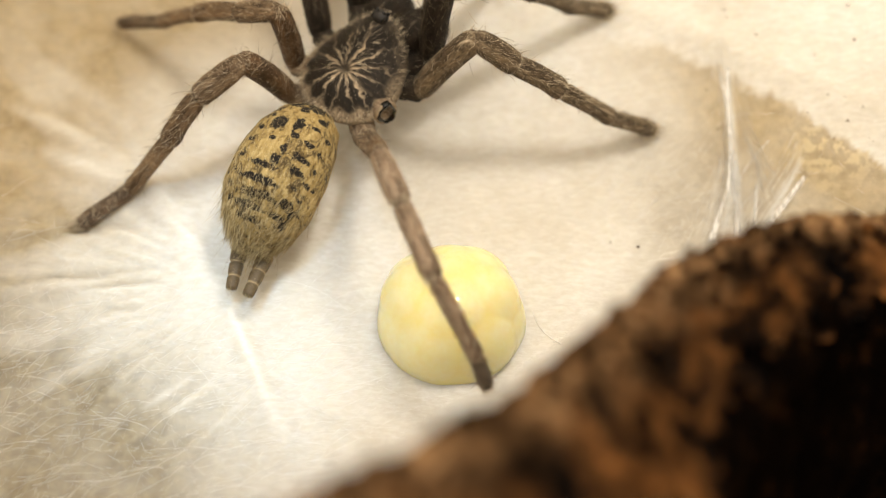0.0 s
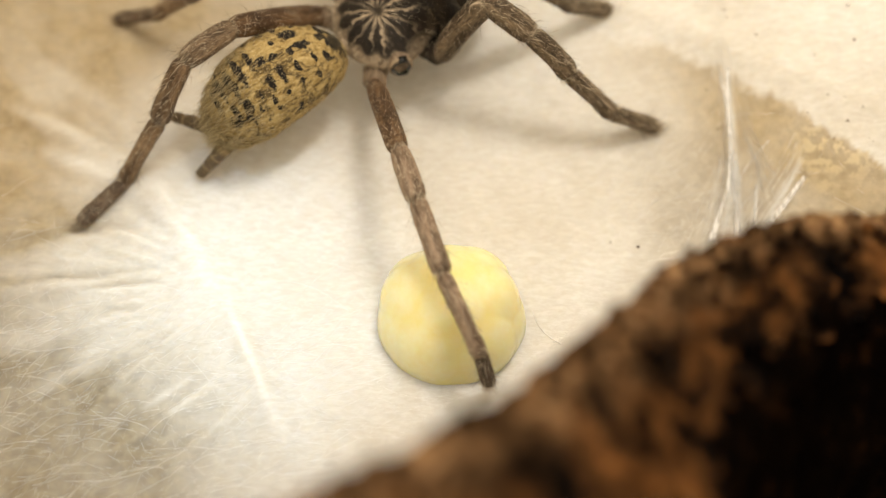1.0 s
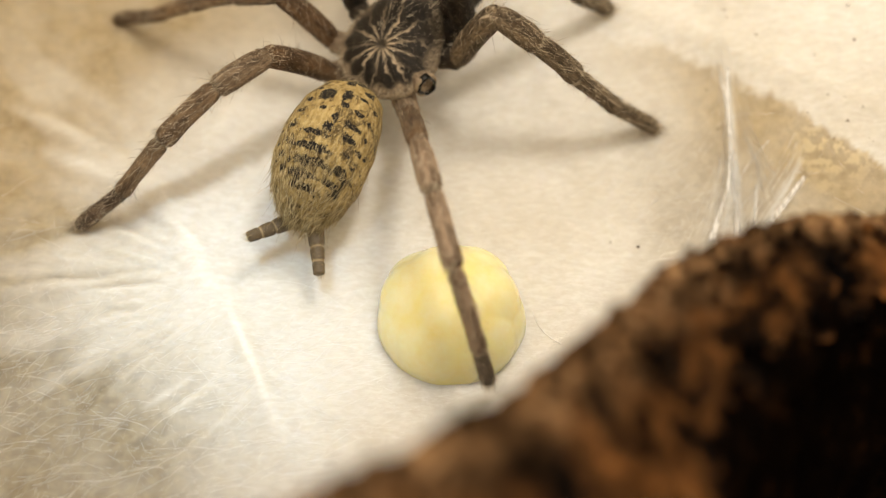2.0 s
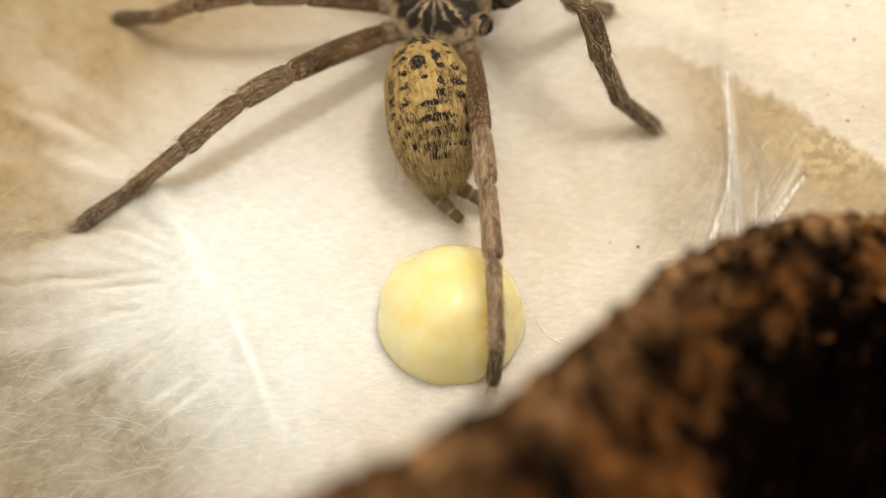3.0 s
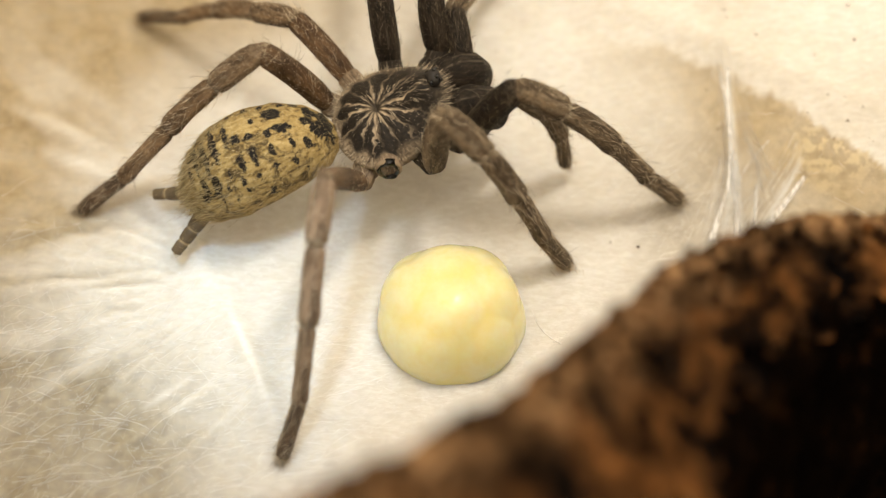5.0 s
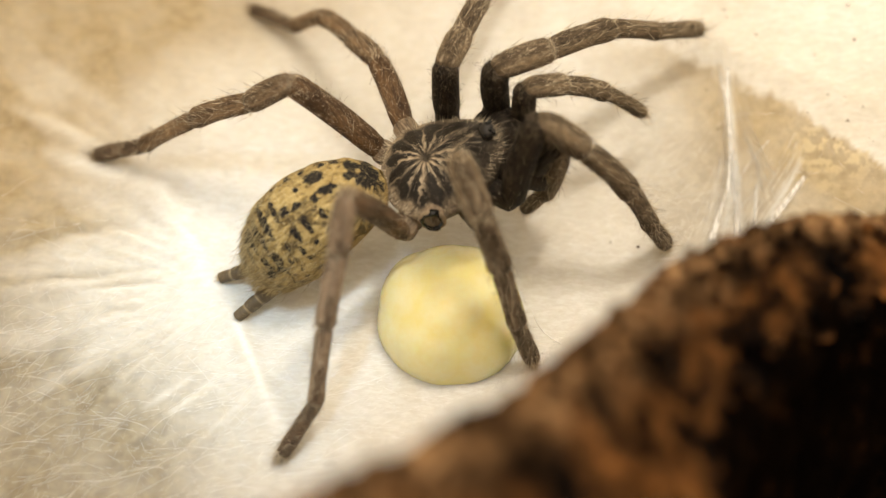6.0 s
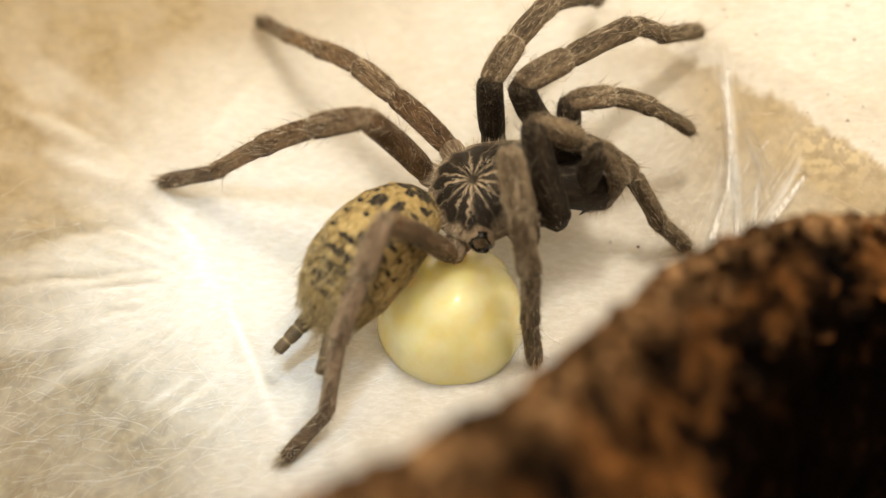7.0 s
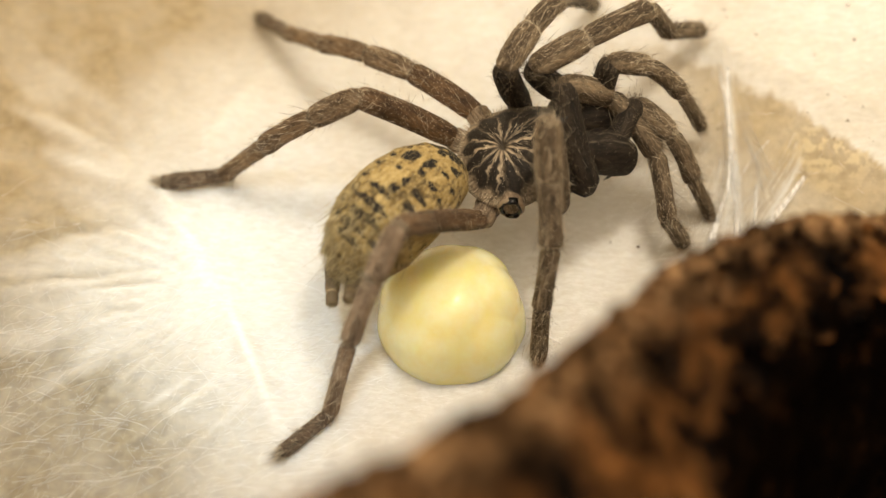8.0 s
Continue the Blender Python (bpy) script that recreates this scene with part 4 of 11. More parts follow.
def build_spider():
    spider = tagged(new("tarantula"), "brown hairy tarantula with yellow-ochre abdomen, one hind leg missing", "spider")
    rng = random.Random(40)
    build_carapace(spider)
    build_chelicerae(spider)
    parts = {}
    for key in HIPS:
        ob, le, r = coxa(key, spider, rng)
        if key == "N3":
            # the lost leg: a dark open socket
            v, f = tube([(0, r * 0.95, 0), (r * 0.5, r * 0.93, 0), (r * 0.55, r * 0.8, 0), (r * 0.30, r * 0.66, 0), (r * 0.22, r * 0.2, 0)], 20)
            tagged(ob, "stump of a lost leg")
            v = [(x + 0.0003 * fbm(y * 900, z * 900, 3), y * (1 + 0.35 * fbm(y * 700, z * 700)), z * (1 + 0.35 * fbm(y * 700, z * 700))) for x, y, z in v]
            socket = mesh_object("socket", v, f, GLOSS, ob, "dark open socket of the lost leg")
            socket.location = (le, 0, 0)
            v, f = tube([(-r * 0.12, r * 0.92, 0), (0, r * 1.08, 0), (r * 0.28, r * 1.12, 0), (r * 0.42, r * 1.0, 0), (r * 0.36, r * 0.84, 0)], 24)
            lip = mesh_object("socket_lip", v, f[:-2], JOINT, ob, "pale torn rim round the socket")
            lip.location = (le, 0, 0)
            continue
        kinds = ("femur", "patella", "tibia", "tarsus") if key[1] == "P" else ("femur", "patella", "tibia", "metatarsus", "tarsus")
        size = 0.88 if key == "N4" else {"4": 1.0, "3": 0.95, "2": 1.05, "1": 1.1, "P": 0.92}[key[1]]
        parts[key] = {k: segment(k, l, size, spider, rng, "flank" if key == "N2" else "front" if key[1] in "12P" else "hind" if key == "N4" else "back") for k, l in zip(kinds, LENGTHS[key])}
    return spider, parts


spider, legs = build_spider()
abdomen, spinneret_l, spinneret_r = build_abdomen(spider)


# ---- what moves ----
def motions():
    walk(spider, [
        (0,mm(-16.8,24.3,19.8,-2.2,-8.7,53.6)), (0.25,mm(-17.4,25.2,20,-0.8,-9.3,52.8)), (0.5,mm(-17.8,26.8,20.3,1.6,-10.4,51.2)), (0.65,mm(-16.9,29.6,20.5,4.3,-13,44.9)),
        (0.8,mm(-14.9,33.1,20.6,7,-15.2,37.7)), (1,mm(-11.5,36.3,20.7,8.4,-8,34.4)), (1.25,mm(-9.5,35.5,20.7,5.6,-8.9,39)), (1.5,mm(-8.6,33.4,20.6,1.2,-11.1,45.9)),
        (1.6,mm(-10.2,30.4,20.5,-0.1,-13.2,47.6)), (1.7,mm(-11.8,28,20.4,-1.1,-15.1,49.2)), (2,mm(-10.6,29.2,20.3,-4.2,-16.9,56.1)), (2.25,mm(-8.2,31.7,20.3,-6.8,-18,62.7)),
        (2.5,mm(-5.4,34.7,20.3,-8.7,-18.6,68.3)), (2.8,mm(-2.6,38.3,20.2,-9.7,-18.9,71.2)), (3,mm(-1.4,40.7,20.5,-6.1,-13.4,68.4)), (3.25,mm(-3.3,39.7,20.3,-4.1,-13.1,64)),
        (3.5,mm(-7.1,37.4,20.2,-3.3,-13,59)), (3.65,mm(-10.1,33.8,20.3,-3.5,-13.5,55.6)), (3.8,mm(-13.2,29.4,20.4,-3.8,-14,52.3)), (4,mm(-16.3,25.5,20.4,-0.6,-13.4,48.8)),
        (4.1,mm(-18.2,23.4,20.5,0,-12.9,45.9)), (4.2,mm(-19.4,22.2,20.5,0.6,-12,43.2)), (4.3,mm(-17.3,23.3,20.7,2.5,-8.9,42)), (4.4,mm(-16.5,21.8,20.9,2.2,-8.6,37.9)),
        (4.5,mm(-15.9,19.6,21.1,1.8,-8.5,32.8)), (4.6,mm(-15.2,18.2,21.8,2.6,-8.7,28.7)), (4.7,mm(-14.3,17,22.5,3.4,-9,25.6)), (4.9,mm(-12.3,14.5,22.9,3.4,-8.9,21.8)),
        (5.1,mm(-9.9,11.9,23.2,3.2,-8.8,18.5)), (5.3,mm(-7.5,9.4,23.5,2.9,-8.7,15.8)), (5.5,mm(-5.3,7.1,23.6,2.5,-8.5,13.9)), (5.65,mm(-4.1,5.5,23.7,2.1,-8.5,13.1)),
        (5.8,mm(-3.3,4.2,23.7,1.6,-8.4,12.8)), (6,mm(-2.8,2.7,23.7,-0.5,-8.7,13.9)), (6.25,mm(-2.5,2.4,23.4,-0.7,-8.6,13)), (6.5,mm(-2,2.2,22.8,-0.9,-8.4,12)),
        (6.7,mm(0,1,22.7,-1.1,-9.1,12.5)), (6.8,mm(1.7,0.2,22.6,-1.3,-9.7,13)), (6.9,mm(3.4,-0.6,22.6,-1.4,-10.1,13.6)), (7,mm(4.8,-0.8,22.5,-1.5,-10.3,14.2)),
        (7.25,mm(8.3,0.4,22.2,-1.8,-10,17.1)), (7.5,mm(10.3,2.5,22,-2,-9.6,19.3)), (7.75,mm(10.1,4.5,22.1,-0.6,-9.6,17.4)), (8,mm(9.8,6.1,22.2,1.1,-9.5,14.8)),
    ])
    walk(abdomen, [
        (0,mm(-7.8,0.5,-3.3,-4,5.1,-168.7)), (0.25,mm(-7.8,0.4,-3.4,-1.3,4.3,-176.7)), (0.5,mm(-7.9,0.2,-3.5,2.2,2.4,177)), (0.65,mm(-7.9,0,-3.5,4.4,-1.8,179.6)),
        (0.8,mm(-7.9,-0.1,-3.5,6.8,-4.1,-179.9)), (1,mm(-7.9,-0.3,-3.6,8.7,4.5,178.8)), (1.25,mm(-7.9,-0.1,-3.5,4.4,-1.3,-172.9)), (1.5,mm(-7.9,0.2,-3.4,-0.5,2,-171.7)),
        (1.6,mm(-7.9,0.3,-3.4,-2.4,-0.5,-169.7)), (1.7,mm(-7.9,0.3,-3.4,-4.3,-4.5,-167.6)), (2,mm(-7.9,0.4,-3.3,-8,-8.4,-166)), (2.25,mm(-7.9,0.6,-3.3,-12.5,-8,-158.9)),
        (2.5,mm(-7.9,0.7,-3.2,-16.1,-2.1,-153.2)), (2.8,mm(-7.9,0.8,-3.2,-17.7,4,-152.2)), (3,mm(-7.9,0.9,-3.3,-12.3,9.5,-150.7)), (3.25,mm(-8,0.8,-3.3,-9.6,6.5,-154.3)),
        (3.5,mm(-8,0.7,-3.3,-7,4,-163.3)), (3.65,mm(-7.9,0.6,-3.3,-6.9,2.9,-165.6)), (3.8,mm(-7.8,0.5,-3.2,-7.1,1.2,-166.2)), (4,mm(-7.6,0.5,-3.2,-3.9,-1.3,-165.7)),
        (4.1,mm(-7.5,0.5,-3.2,-2.8,-3,-167.7)), (4.2,mm(-7.4,0.5,-3.2,-1.8,-3.7,-168.6)), (4.3,mm(-7.4,0.5,-3.2,1.4,-0.8,-173)), (4.4,mm(-7.3,0.5,-3.2,1.3,-0.5,-174.5)),
        (4.5,mm(-7.3,0.5,-3.1,2.2,9.2,177.6)), (4.6,mm(-7.3,0.5,-3.1,3.4,10.3,176)), (4.7,mm(-7.3,0.6,-3.1,4.1,9.3,176.6)), (4.9,mm(-7.4,0.6,-3.1,3.9,8.7,177.5)),
        (5.1,mm(-7.4,0.6,-3.1,3.7,9.9,179.1)), (5.3,mm(-7.4,0.6,-3.1,3.3,12.5,-179.2)), (5.5,mm(-7.4,0.6,-3.1,2.7,16,-177.5)), (5.65,mm(-7.5,0.6,-3,2.2,18.8,-176.1)),
        (5.8,mm(-7.5,0.7,-3,1.6,21.1,-174.6)), (6,mm(-7.4,0.9,-2.9,-1.6,20.8,-168.4)), (6.25,mm(-7.4,1.1,-2.8,-1.8,21,-167.2)), (6.5,mm(-7.3,1.3,-2.5,-1.9,20.6,-166)),
        (6.7,mm(-7.4,1.4,-2.5,-2.6,19,-161.6)), (6.8,mm(-7.4,1.4,-2.5,-3.7,16.4,-157.3)), (6.9,mm(-7.5,1.4,-2.5,-5.8,7,-148.6)), (7,mm(-7.6,1.4,-2.5,-6.4,4.4,-146.3)),
        (7.25,mm(-7.6,1.6,-2.4,-6.5,5.6,-146.4)), (7.5,mm(-7.6,1.8,-2.3,-6.4,8.4,-147.3)), (7.75,mm(-7.6,1.8,-2.4,-5.2,5.2,-148.5)), (8,mm(-7.6,1.6,-2.5,-3.7,-1.8,-149.7)),
    ])
    walk(spinneret_l, [
        (0,mm(27,-2.4,-2.5,0,-5.5,17.1)), (0.25,mm(27,-2.4,-2.5,0.8,-12,12.1)), (0.5,mm(27,-2.4,-2.5,-4.3,26.4,-24.9)), (0.65,mm(27,-2.4,-2.5,-7.4,-34.4,12)),
        (0.8,mm(27,-2.4,-2.5,-2.7,25.7,-38.7)), (1,mm(27,-2.4,-2.5,-5.8,-2.1,-53.6)), (1.25,mm(27,-2.4,-2.5,-16.7,-49.6,-30.9)), (1.5,mm(27,-2.4,-2.5,-24,-40.4,-20.7)),
        (1.6,mm(27,-2.4,-2.5,-17,-18,-34.6)), (1.7,mm(27,-2.4,-2.5,-15.3,-7.5,-42.5)), (2,mm(27,-2.4,-2.5,-16.5,-17.9,-36.9)), (2.25,mm(27,-2.4,-2.5,-19.5,-29.9,-29.7)),
        (2.5,mm(27,-2.4,-2.5,-25.6,-31.2,-17.7)), (2.8,mm(27,-2.4,-2.5,-34.8,-2.8,12.3)), (3,mm(27,-2.4,-2.5,-35.1,1.5,34.5)), (3.25,mm(27,-2.4,-2.5,-34.4,-7.4,22.3)),
        (3.5,mm(27,-2.4,-2.5,-34.8,11.7,11.9)), (3.65,mm(27,-2.4,-2.5,-33.5,11.4,18.4)), (3.8,mm(27,-2.4,-2.5,-32.9,-2.8,27.1)), (4,mm(27,-2.4,-2.5,-32.3,-13.7,23.3)),
        (4.1,mm(27,-2.4,-2.5,-30.3,-16.8,15.4)), (4.2,mm(27,-2.4,-2.5,-28.4,-19.5,9.5)), (4.3,mm(27,-2.4,-2.5,-38.5,-28.2,34.1)), (4.4,mm(27,-2.4,-2.5,-39.8,-31.8,36.7)),
        (4.5,mm(27,-2.4,-2.5,-36.2,24.7,-11.5)), (4.6,mm(27,-2.4,-2.5,-40,14.3,-22.8)), (4.7,mm(27,-2.4,-2.5,-40.9,1.9,-29.2)), (4.9,mm(27,-2.4,-2.5,-40.9,-0.9,-25.3)),
        (5.1,mm(27,-2.4,-2.5,-40.9,-0.4,-26.3)), (5.3,mm(27,-2.4,-2.5,-40.9,0.4,-29)), (5.5,mm(27,-2.4,-2.5,-40.9,-0.5,-30.9)), (5.65,mm(27,-2.4,-2.5,-40.9,-3,-31.1)),
        (5.8,mm(27,-2.4,-2.5,-41,-7.4,-30.1)), (6,mm(27,-2.4,-2.5,-42.2,-6,-19.9)), (6.25,mm(27,-2.4,-2.5,-42.6,-8.4,-16)), (6.5,mm(27,-2.4,-2.5,-43.3,-10.6,-12.3)),
        (6.7,mm(27,-2.4,-2.5,-42.6,-0.8,-19.3)), (6.8,mm(27,-2.4,-2.5,-43.6,12.6,-28.9)), (6.9,mm(27,-2.4,-2.5,-52.4,39.9,-48.2)), (7,mm(27,-2.4,-2.5,-34.1,7.4,-6)),
        (7.25,mm(27,-2.4,-2.5,-41.2,-28.4,29.9)), (7.5,mm(27,-2.4,-2.5,-40.3,5.7,25.5)), (7.75,mm(27,-2.4,-2.5,-40.3,-5.6,33.8)), (8,mm(27,-2.4,-2.5,-42.1,-13.3,44.8)),
    ])
    walk(spinneret_r, [
        (0,mm(27,2.4,-2.5,0,-10.8,6.8)), (0.25,mm(27,2.4,-2.5,0,-6.8,22.8)), (0.5,mm(27,2.4,-2.5,0,-3.1,30.3)), (0.65,mm(27,2.4,-2.5,0,-11.2,28.3)),
        (0.8,mm(27,2.4,-2.5,0,36.1,-4.4)), (1,mm(27,2.4,-2.5,0,35.6,-9.2)), (1.25,mm(27,2.4,-2.5,0,-24.6,-4.3)), (1.5,mm(27,2.4,-2.5,0,-18.7,-24.6)),
        (1.6,mm(27,2.4,-2.5,0,1.5,-11.7)), (1.7,mm(27,2.4,-2.5,0,13,1.3)), (2,mm(27,2.4,-2.5,0,7.5,26.4)), (2.25,mm(27,2.4,-2.5,0,9.7,34)),
        (2.5,mm(27,2.4,-2.5,0,11.4,36.8)), (2.8,mm(27,2.4,-2.5,0,5.7,40.8)), (3,mm(27,2.4,-2.5,0,2.1,50)), (3.25,mm(27,2.4,-2.5,0,-8.3,30.4)),
        (3.5,mm(27,2.4,-2.5,0,7.8,2.6)), (3.65,mm(27,2.4,-2.5,0,2.2,0.2)), (3.8,mm(27,2.4,-2.5,0,-14.7,7.9)), (4,mm(27,2.4,-2.5,0,0.1,22.6)),
        (4.1,mm(27,2.4,-2.5,0,14.9,30.1)), (4.2,mm(27,2.4,-2.5,0,19.7,30.8)), (4.3,mm(27,2.4,-2.5,0,-11.7,37.6)), (4.4,mm(27,2.4,-2.5,0,-9.1,41.8)),
        (4.5,mm(27,2.4,-2.5,0,26.3,34.1)), (4.6,mm(27,2.4,-2.5,0,19.9,28.6)), (4.7,mm(27,2.4,-2.5,0,13.2,26.7)), (4.9,mm(27,2.4,-2.5,0,13.9,27.1)),
        (5.1,mm(27,2.4,-2.5,0,16.4,23.3)), (5.3,mm(27,2.4,-2.5,0,18.2,17.4)), (5.5,mm(27,2.4,-2.5,0,14.2,13.5)), (5.65,mm(27,2.4,-2.5,0,4,15)),
        (5.8,mm(27,2.4,-2.5,0,-5.4,15.4)), (6,mm(27,2.4,-2.5,0,-5.7,8)), (6.25,mm(27,2.4,-2.5,0,-6.6,10.8)), (6.5,mm(27,2.4,-2.5,0,-6.7,13.1)),
        (6.7,mm(27,2.4,-2.5,0,-1.6,15.3)), (6.8,mm(27,2.4,-2.5,0,9,14)), (6.9,mm(27,2.4,-2.5,0,38.1,4.1)), (7,mm(27,2.4,-2.5,0,-15.3,31.1)),
        (7.25,mm(27,2.4,-2.5,0,-5.9,35.8)), (7.5,mm(27,2.4,-2.5,0,12.5,31.9)), (7.75,mm(27,2.4,-2.5,0,-21.6,40)), (8,mm(27,2.4,-2.5,0,-45.3,45.7)),
    ])
    walk(legs['N4']['femur'], [
        (0,mm(-7,-8.5,-6.3,0.5,-52,-122)), (0.25,mm(-7,-8.5,-6.3,4.3,-51.3,-122.9)), (0.5,mm(-7,-8.5,-6.3,8,-50.2,-123.2)), (0.65,mm(-7,-8.5,-6.3,1.7,-47.1,-113.9)),
        (0.8,mm(-7,-8.5,-6.3,-4.2,-42.7,-105.7)), (1,mm(-7,-8.5,-6.3,4.9,-36.4,-109.8)), (1.25,mm(-7,-8.5,-6.3,2,-39,-114.9)), (1.5,mm(-7,-8.5,-6.3,0.1,-43.6,-121.7)),
        (1.6,mm(-7,-8.5,-6.3,-3,-48,-119.6)), (1.7,mm(-7,-8.5,-6.3,-5.2,-51.5,-117.8)), (2,mm(-7,-8.5,-6.3,-12,-50.2,-122.8)), (2.25,mm(-7,-8.5,-6.3,-17.2,-47.3,-129.7)),
        (2.5,mm(-7,-8.5,-6.3,-21.2,-43.5,-137.1)), (2.8,mm(-7,-8.5,-6.3,-18.9,-38.3,-144.9)), (3,mm(-7,-8.5,-6.3,-10.8,-30.1,-148.9)), (3.25,mm(-7,-8.5,-6.3,-7.8,-32.2,-143.7)),
        (3.5,mm(-7,-8.5,-6.3,0.2,-36.8,-137.9)), (3.65,mm(-7,-8.5,-6.3,-2.4,-41.3,-130)), (3.8,mm(-7,-8.5,-6.3,-3.5,-46.8,-121.8)), (4,mm(-7,-8.5,-6.3,0.4,-52.5,-116.6)),
        (4.1,mm(-7,-8.5,-6.3,0.4,-53.9,-110.7)), (4.2,mm(-7,-8.5,-6.3,5.5,-55.3,-110.7)), (4.3,mm(-7,-8.5,-6.3,21.5,-69.4,-132.8)), (4.4,mm(-7,-8.5,-6.3,10.8,-64.7,-135.3)),
        (4.5,mm(-7,-8.5,-6.3,4.5,-57,-130.3)), (4.6,mm(-7,-8.5,-6.3,-2.3,-57.5,-124.9)), (4.7,mm(-7,-8.5,-6.3,-4.3,-56.9,-122.6)), (4.9,mm(-7,-8.5,-6.3,-7.2,-61.4,-116.5)),
        (5.1,mm(-7,-8.5,-6.3,-6.9,-63.5,-116.2)), (5.3,mm(-7,-8.5,-6.3,-5.9,-65.6,-117.8)), (5.5,mm(-7,-8.5,-6.3,-4.7,-67.4,-120.9)), (5.65,mm(-7,-8.5,-6.3,-3.9,-68.5,-123.7)),
        (5.8,mm(-7,-8.5,-6.3,1.7,-68.1,-131.3)), (6,mm(-7,-8.5,-6.3,-1.4,-69.8,-132.5)), (6.25,mm(-7,-8.5,-6.3,-1.6,-69.9,-132.4)), (6.5,mm(-7,-8.5,-6.3,-2.9,-69.2,-133)),
        (6.7,mm(-7,-8.5,-6.3,-3.3,-69.8,-135.6)), (6.8,mm(-7,-8.5,-6.3,-4,-70.1,-137.7)), (6.9,mm(-7,-8.5,-6.3,-4.4,-69.9,-140.1)), (7,mm(-7,-8.5,-6.3,-4.7,-68.3,-143.4)),
        (7.25,mm(-7,-8.5,-6.3,-2.5,-62.9,-149.9)), (7.5,mm(-7,-8.5,-6.3,-1.4,-54.9,-154.4)), (7.75,mm(-7,-8.5,-6.3,-2.8,-54,-149.3)), (8,mm(-7,-8.5,-6.3,-2.5,-52.7,-146.4)),
    ])
    walk(legs['N4']['patella'], [
        (0,mm(-15.2,-21.6,13.4,0.3,2.2,-121.6)), (0.25,mm(-15.5,-21.7,13.2,2.7,2.3,-119.4)), (0.5,mm(-15.8,-21.9,12.9,5.1,4,-116.7)), (0.65,mm(-13.9,-24.1,12,1.2,-2.8,-112.7)),
        (0.8,mm(-12,-26.2,10.6,-3.1,-1.5,-108.4)), (1,mm(-13.8,-27.5,8.5,3.9,-1.3,-106.9)), (1.25,mm(-15.2,-26.2,9.4,1.6,-1.2,-113.7)), (1.5,mm(-16.5,-24,10.9,0,5.3,-121.6)),
        (1.6,mm(-15.3,-23.1,12.3,-2,-0.2,-121.9)), (1.7,mm(-14.3,-22.3,13.2,-3.2,-2.6,-121.7)), (2,mm(-15.7,-22,12.9,-7.7,-6.5,-131.1)), (2.25,mm(-17.9,-21.6,12.1,-11.7,-8.4,-140.8)),
        (2.5,mm(-20.3,-20.9,10.9,-15.4,-9.5,-149.4)), (2.8,mm(-23.1,-19.8,9.2,-14.8,1.2,-157.2)), (3,mm(-25.6,-19.7,6.2,-9.3,1.8,-154.6)), (3.25,mm(-24.1,-21.1,7,-6.6,-0.7,-147.8)),
        (3.5,mm(-21.9,-22,8.7,0.2,6.4,-137.8)), (3.65,mm(-19.1,-22.9,10.2,-1.8,1.2,-131.6)), (3.8,mm(-16,-23.1,11.9,-2.4,3.7,-124.5)), (4,mm(-13.8,-22.1,13.5,0.2,3.9,-116.3)),
        (4.1,mm(-12.2,-22.3,13.9,0.3,1.9,-110.4)), (4.2,mm(-12.1,-21.9,14.2,3.2,2.6,-106)), (4.3,mm(-13,-15,17.1,7.5,-7.6,-113.6)), (4.4,mm(-14.6,-16,16.3,4.6,-1.7,-125.7)),
        (4.5,mm(-15.8,-18.9,14.7,2.4,0.3,-126.6)), (4.6,mm(-14.7,-19.6,14.8,-1.3,18.5,-127.2)), (4.7,mm(-14.4,-20,14.6,-2.9,36.8,-128)), (4.9,mm(-12.4,-19.3,15.6,-3.7,22.7,-124.3)),
        (5.1,mm(-11.9,-18.5,16.1,-3.4,26,-123.8)), (5.3,mm(-11.8,-17.7,16.5,-2.8,30.7,-124.7)), (5.5,mm(-12,-16.8,16.8,-2.2,35.8,-126.6)), (5.65,mm(-12.1,-16.2,17,-1.9,40.3,-128.6)),
        (5.8,mm(-13.2,-15.5,16.9,1.1,56.2,-128.8)), (6,mm(-12.9,-14.9,17.2,-0.9,56.9,-134.5)), (6.25,mm(-12.8,-14.9,17.2,-0.9,52,-134.7)), (6.5,mm(-13.1,-15,17.1,-1.6,51.2,-136.9)),
        (6.7,mm(-13.2,-14.6,17.2,-1.6,45.3,-139.8)), (6.8,mm(-13.3,-14.3,17.2,-1.9,43.1,-142.7)), (6.9,mm(-13.6,-14.1,17.2,-2,41.8,-145.6)), (7,mm(-14.5,-14.1,16.9,-2.5,45.8,-149.7)),
        (7.25,mm(-16.9,-14.3,15.9,-1.5,40,-153)), (7.5,mm(-20,-14.7,14.1,-1.2,49.8,-156.5)), (7.75,mm(-19.7,-16,13.9,-2.2,42,-153.1)), (8,mm(-19.6,-16.9,13.6,-2,42.2,-149.7)),
    ])
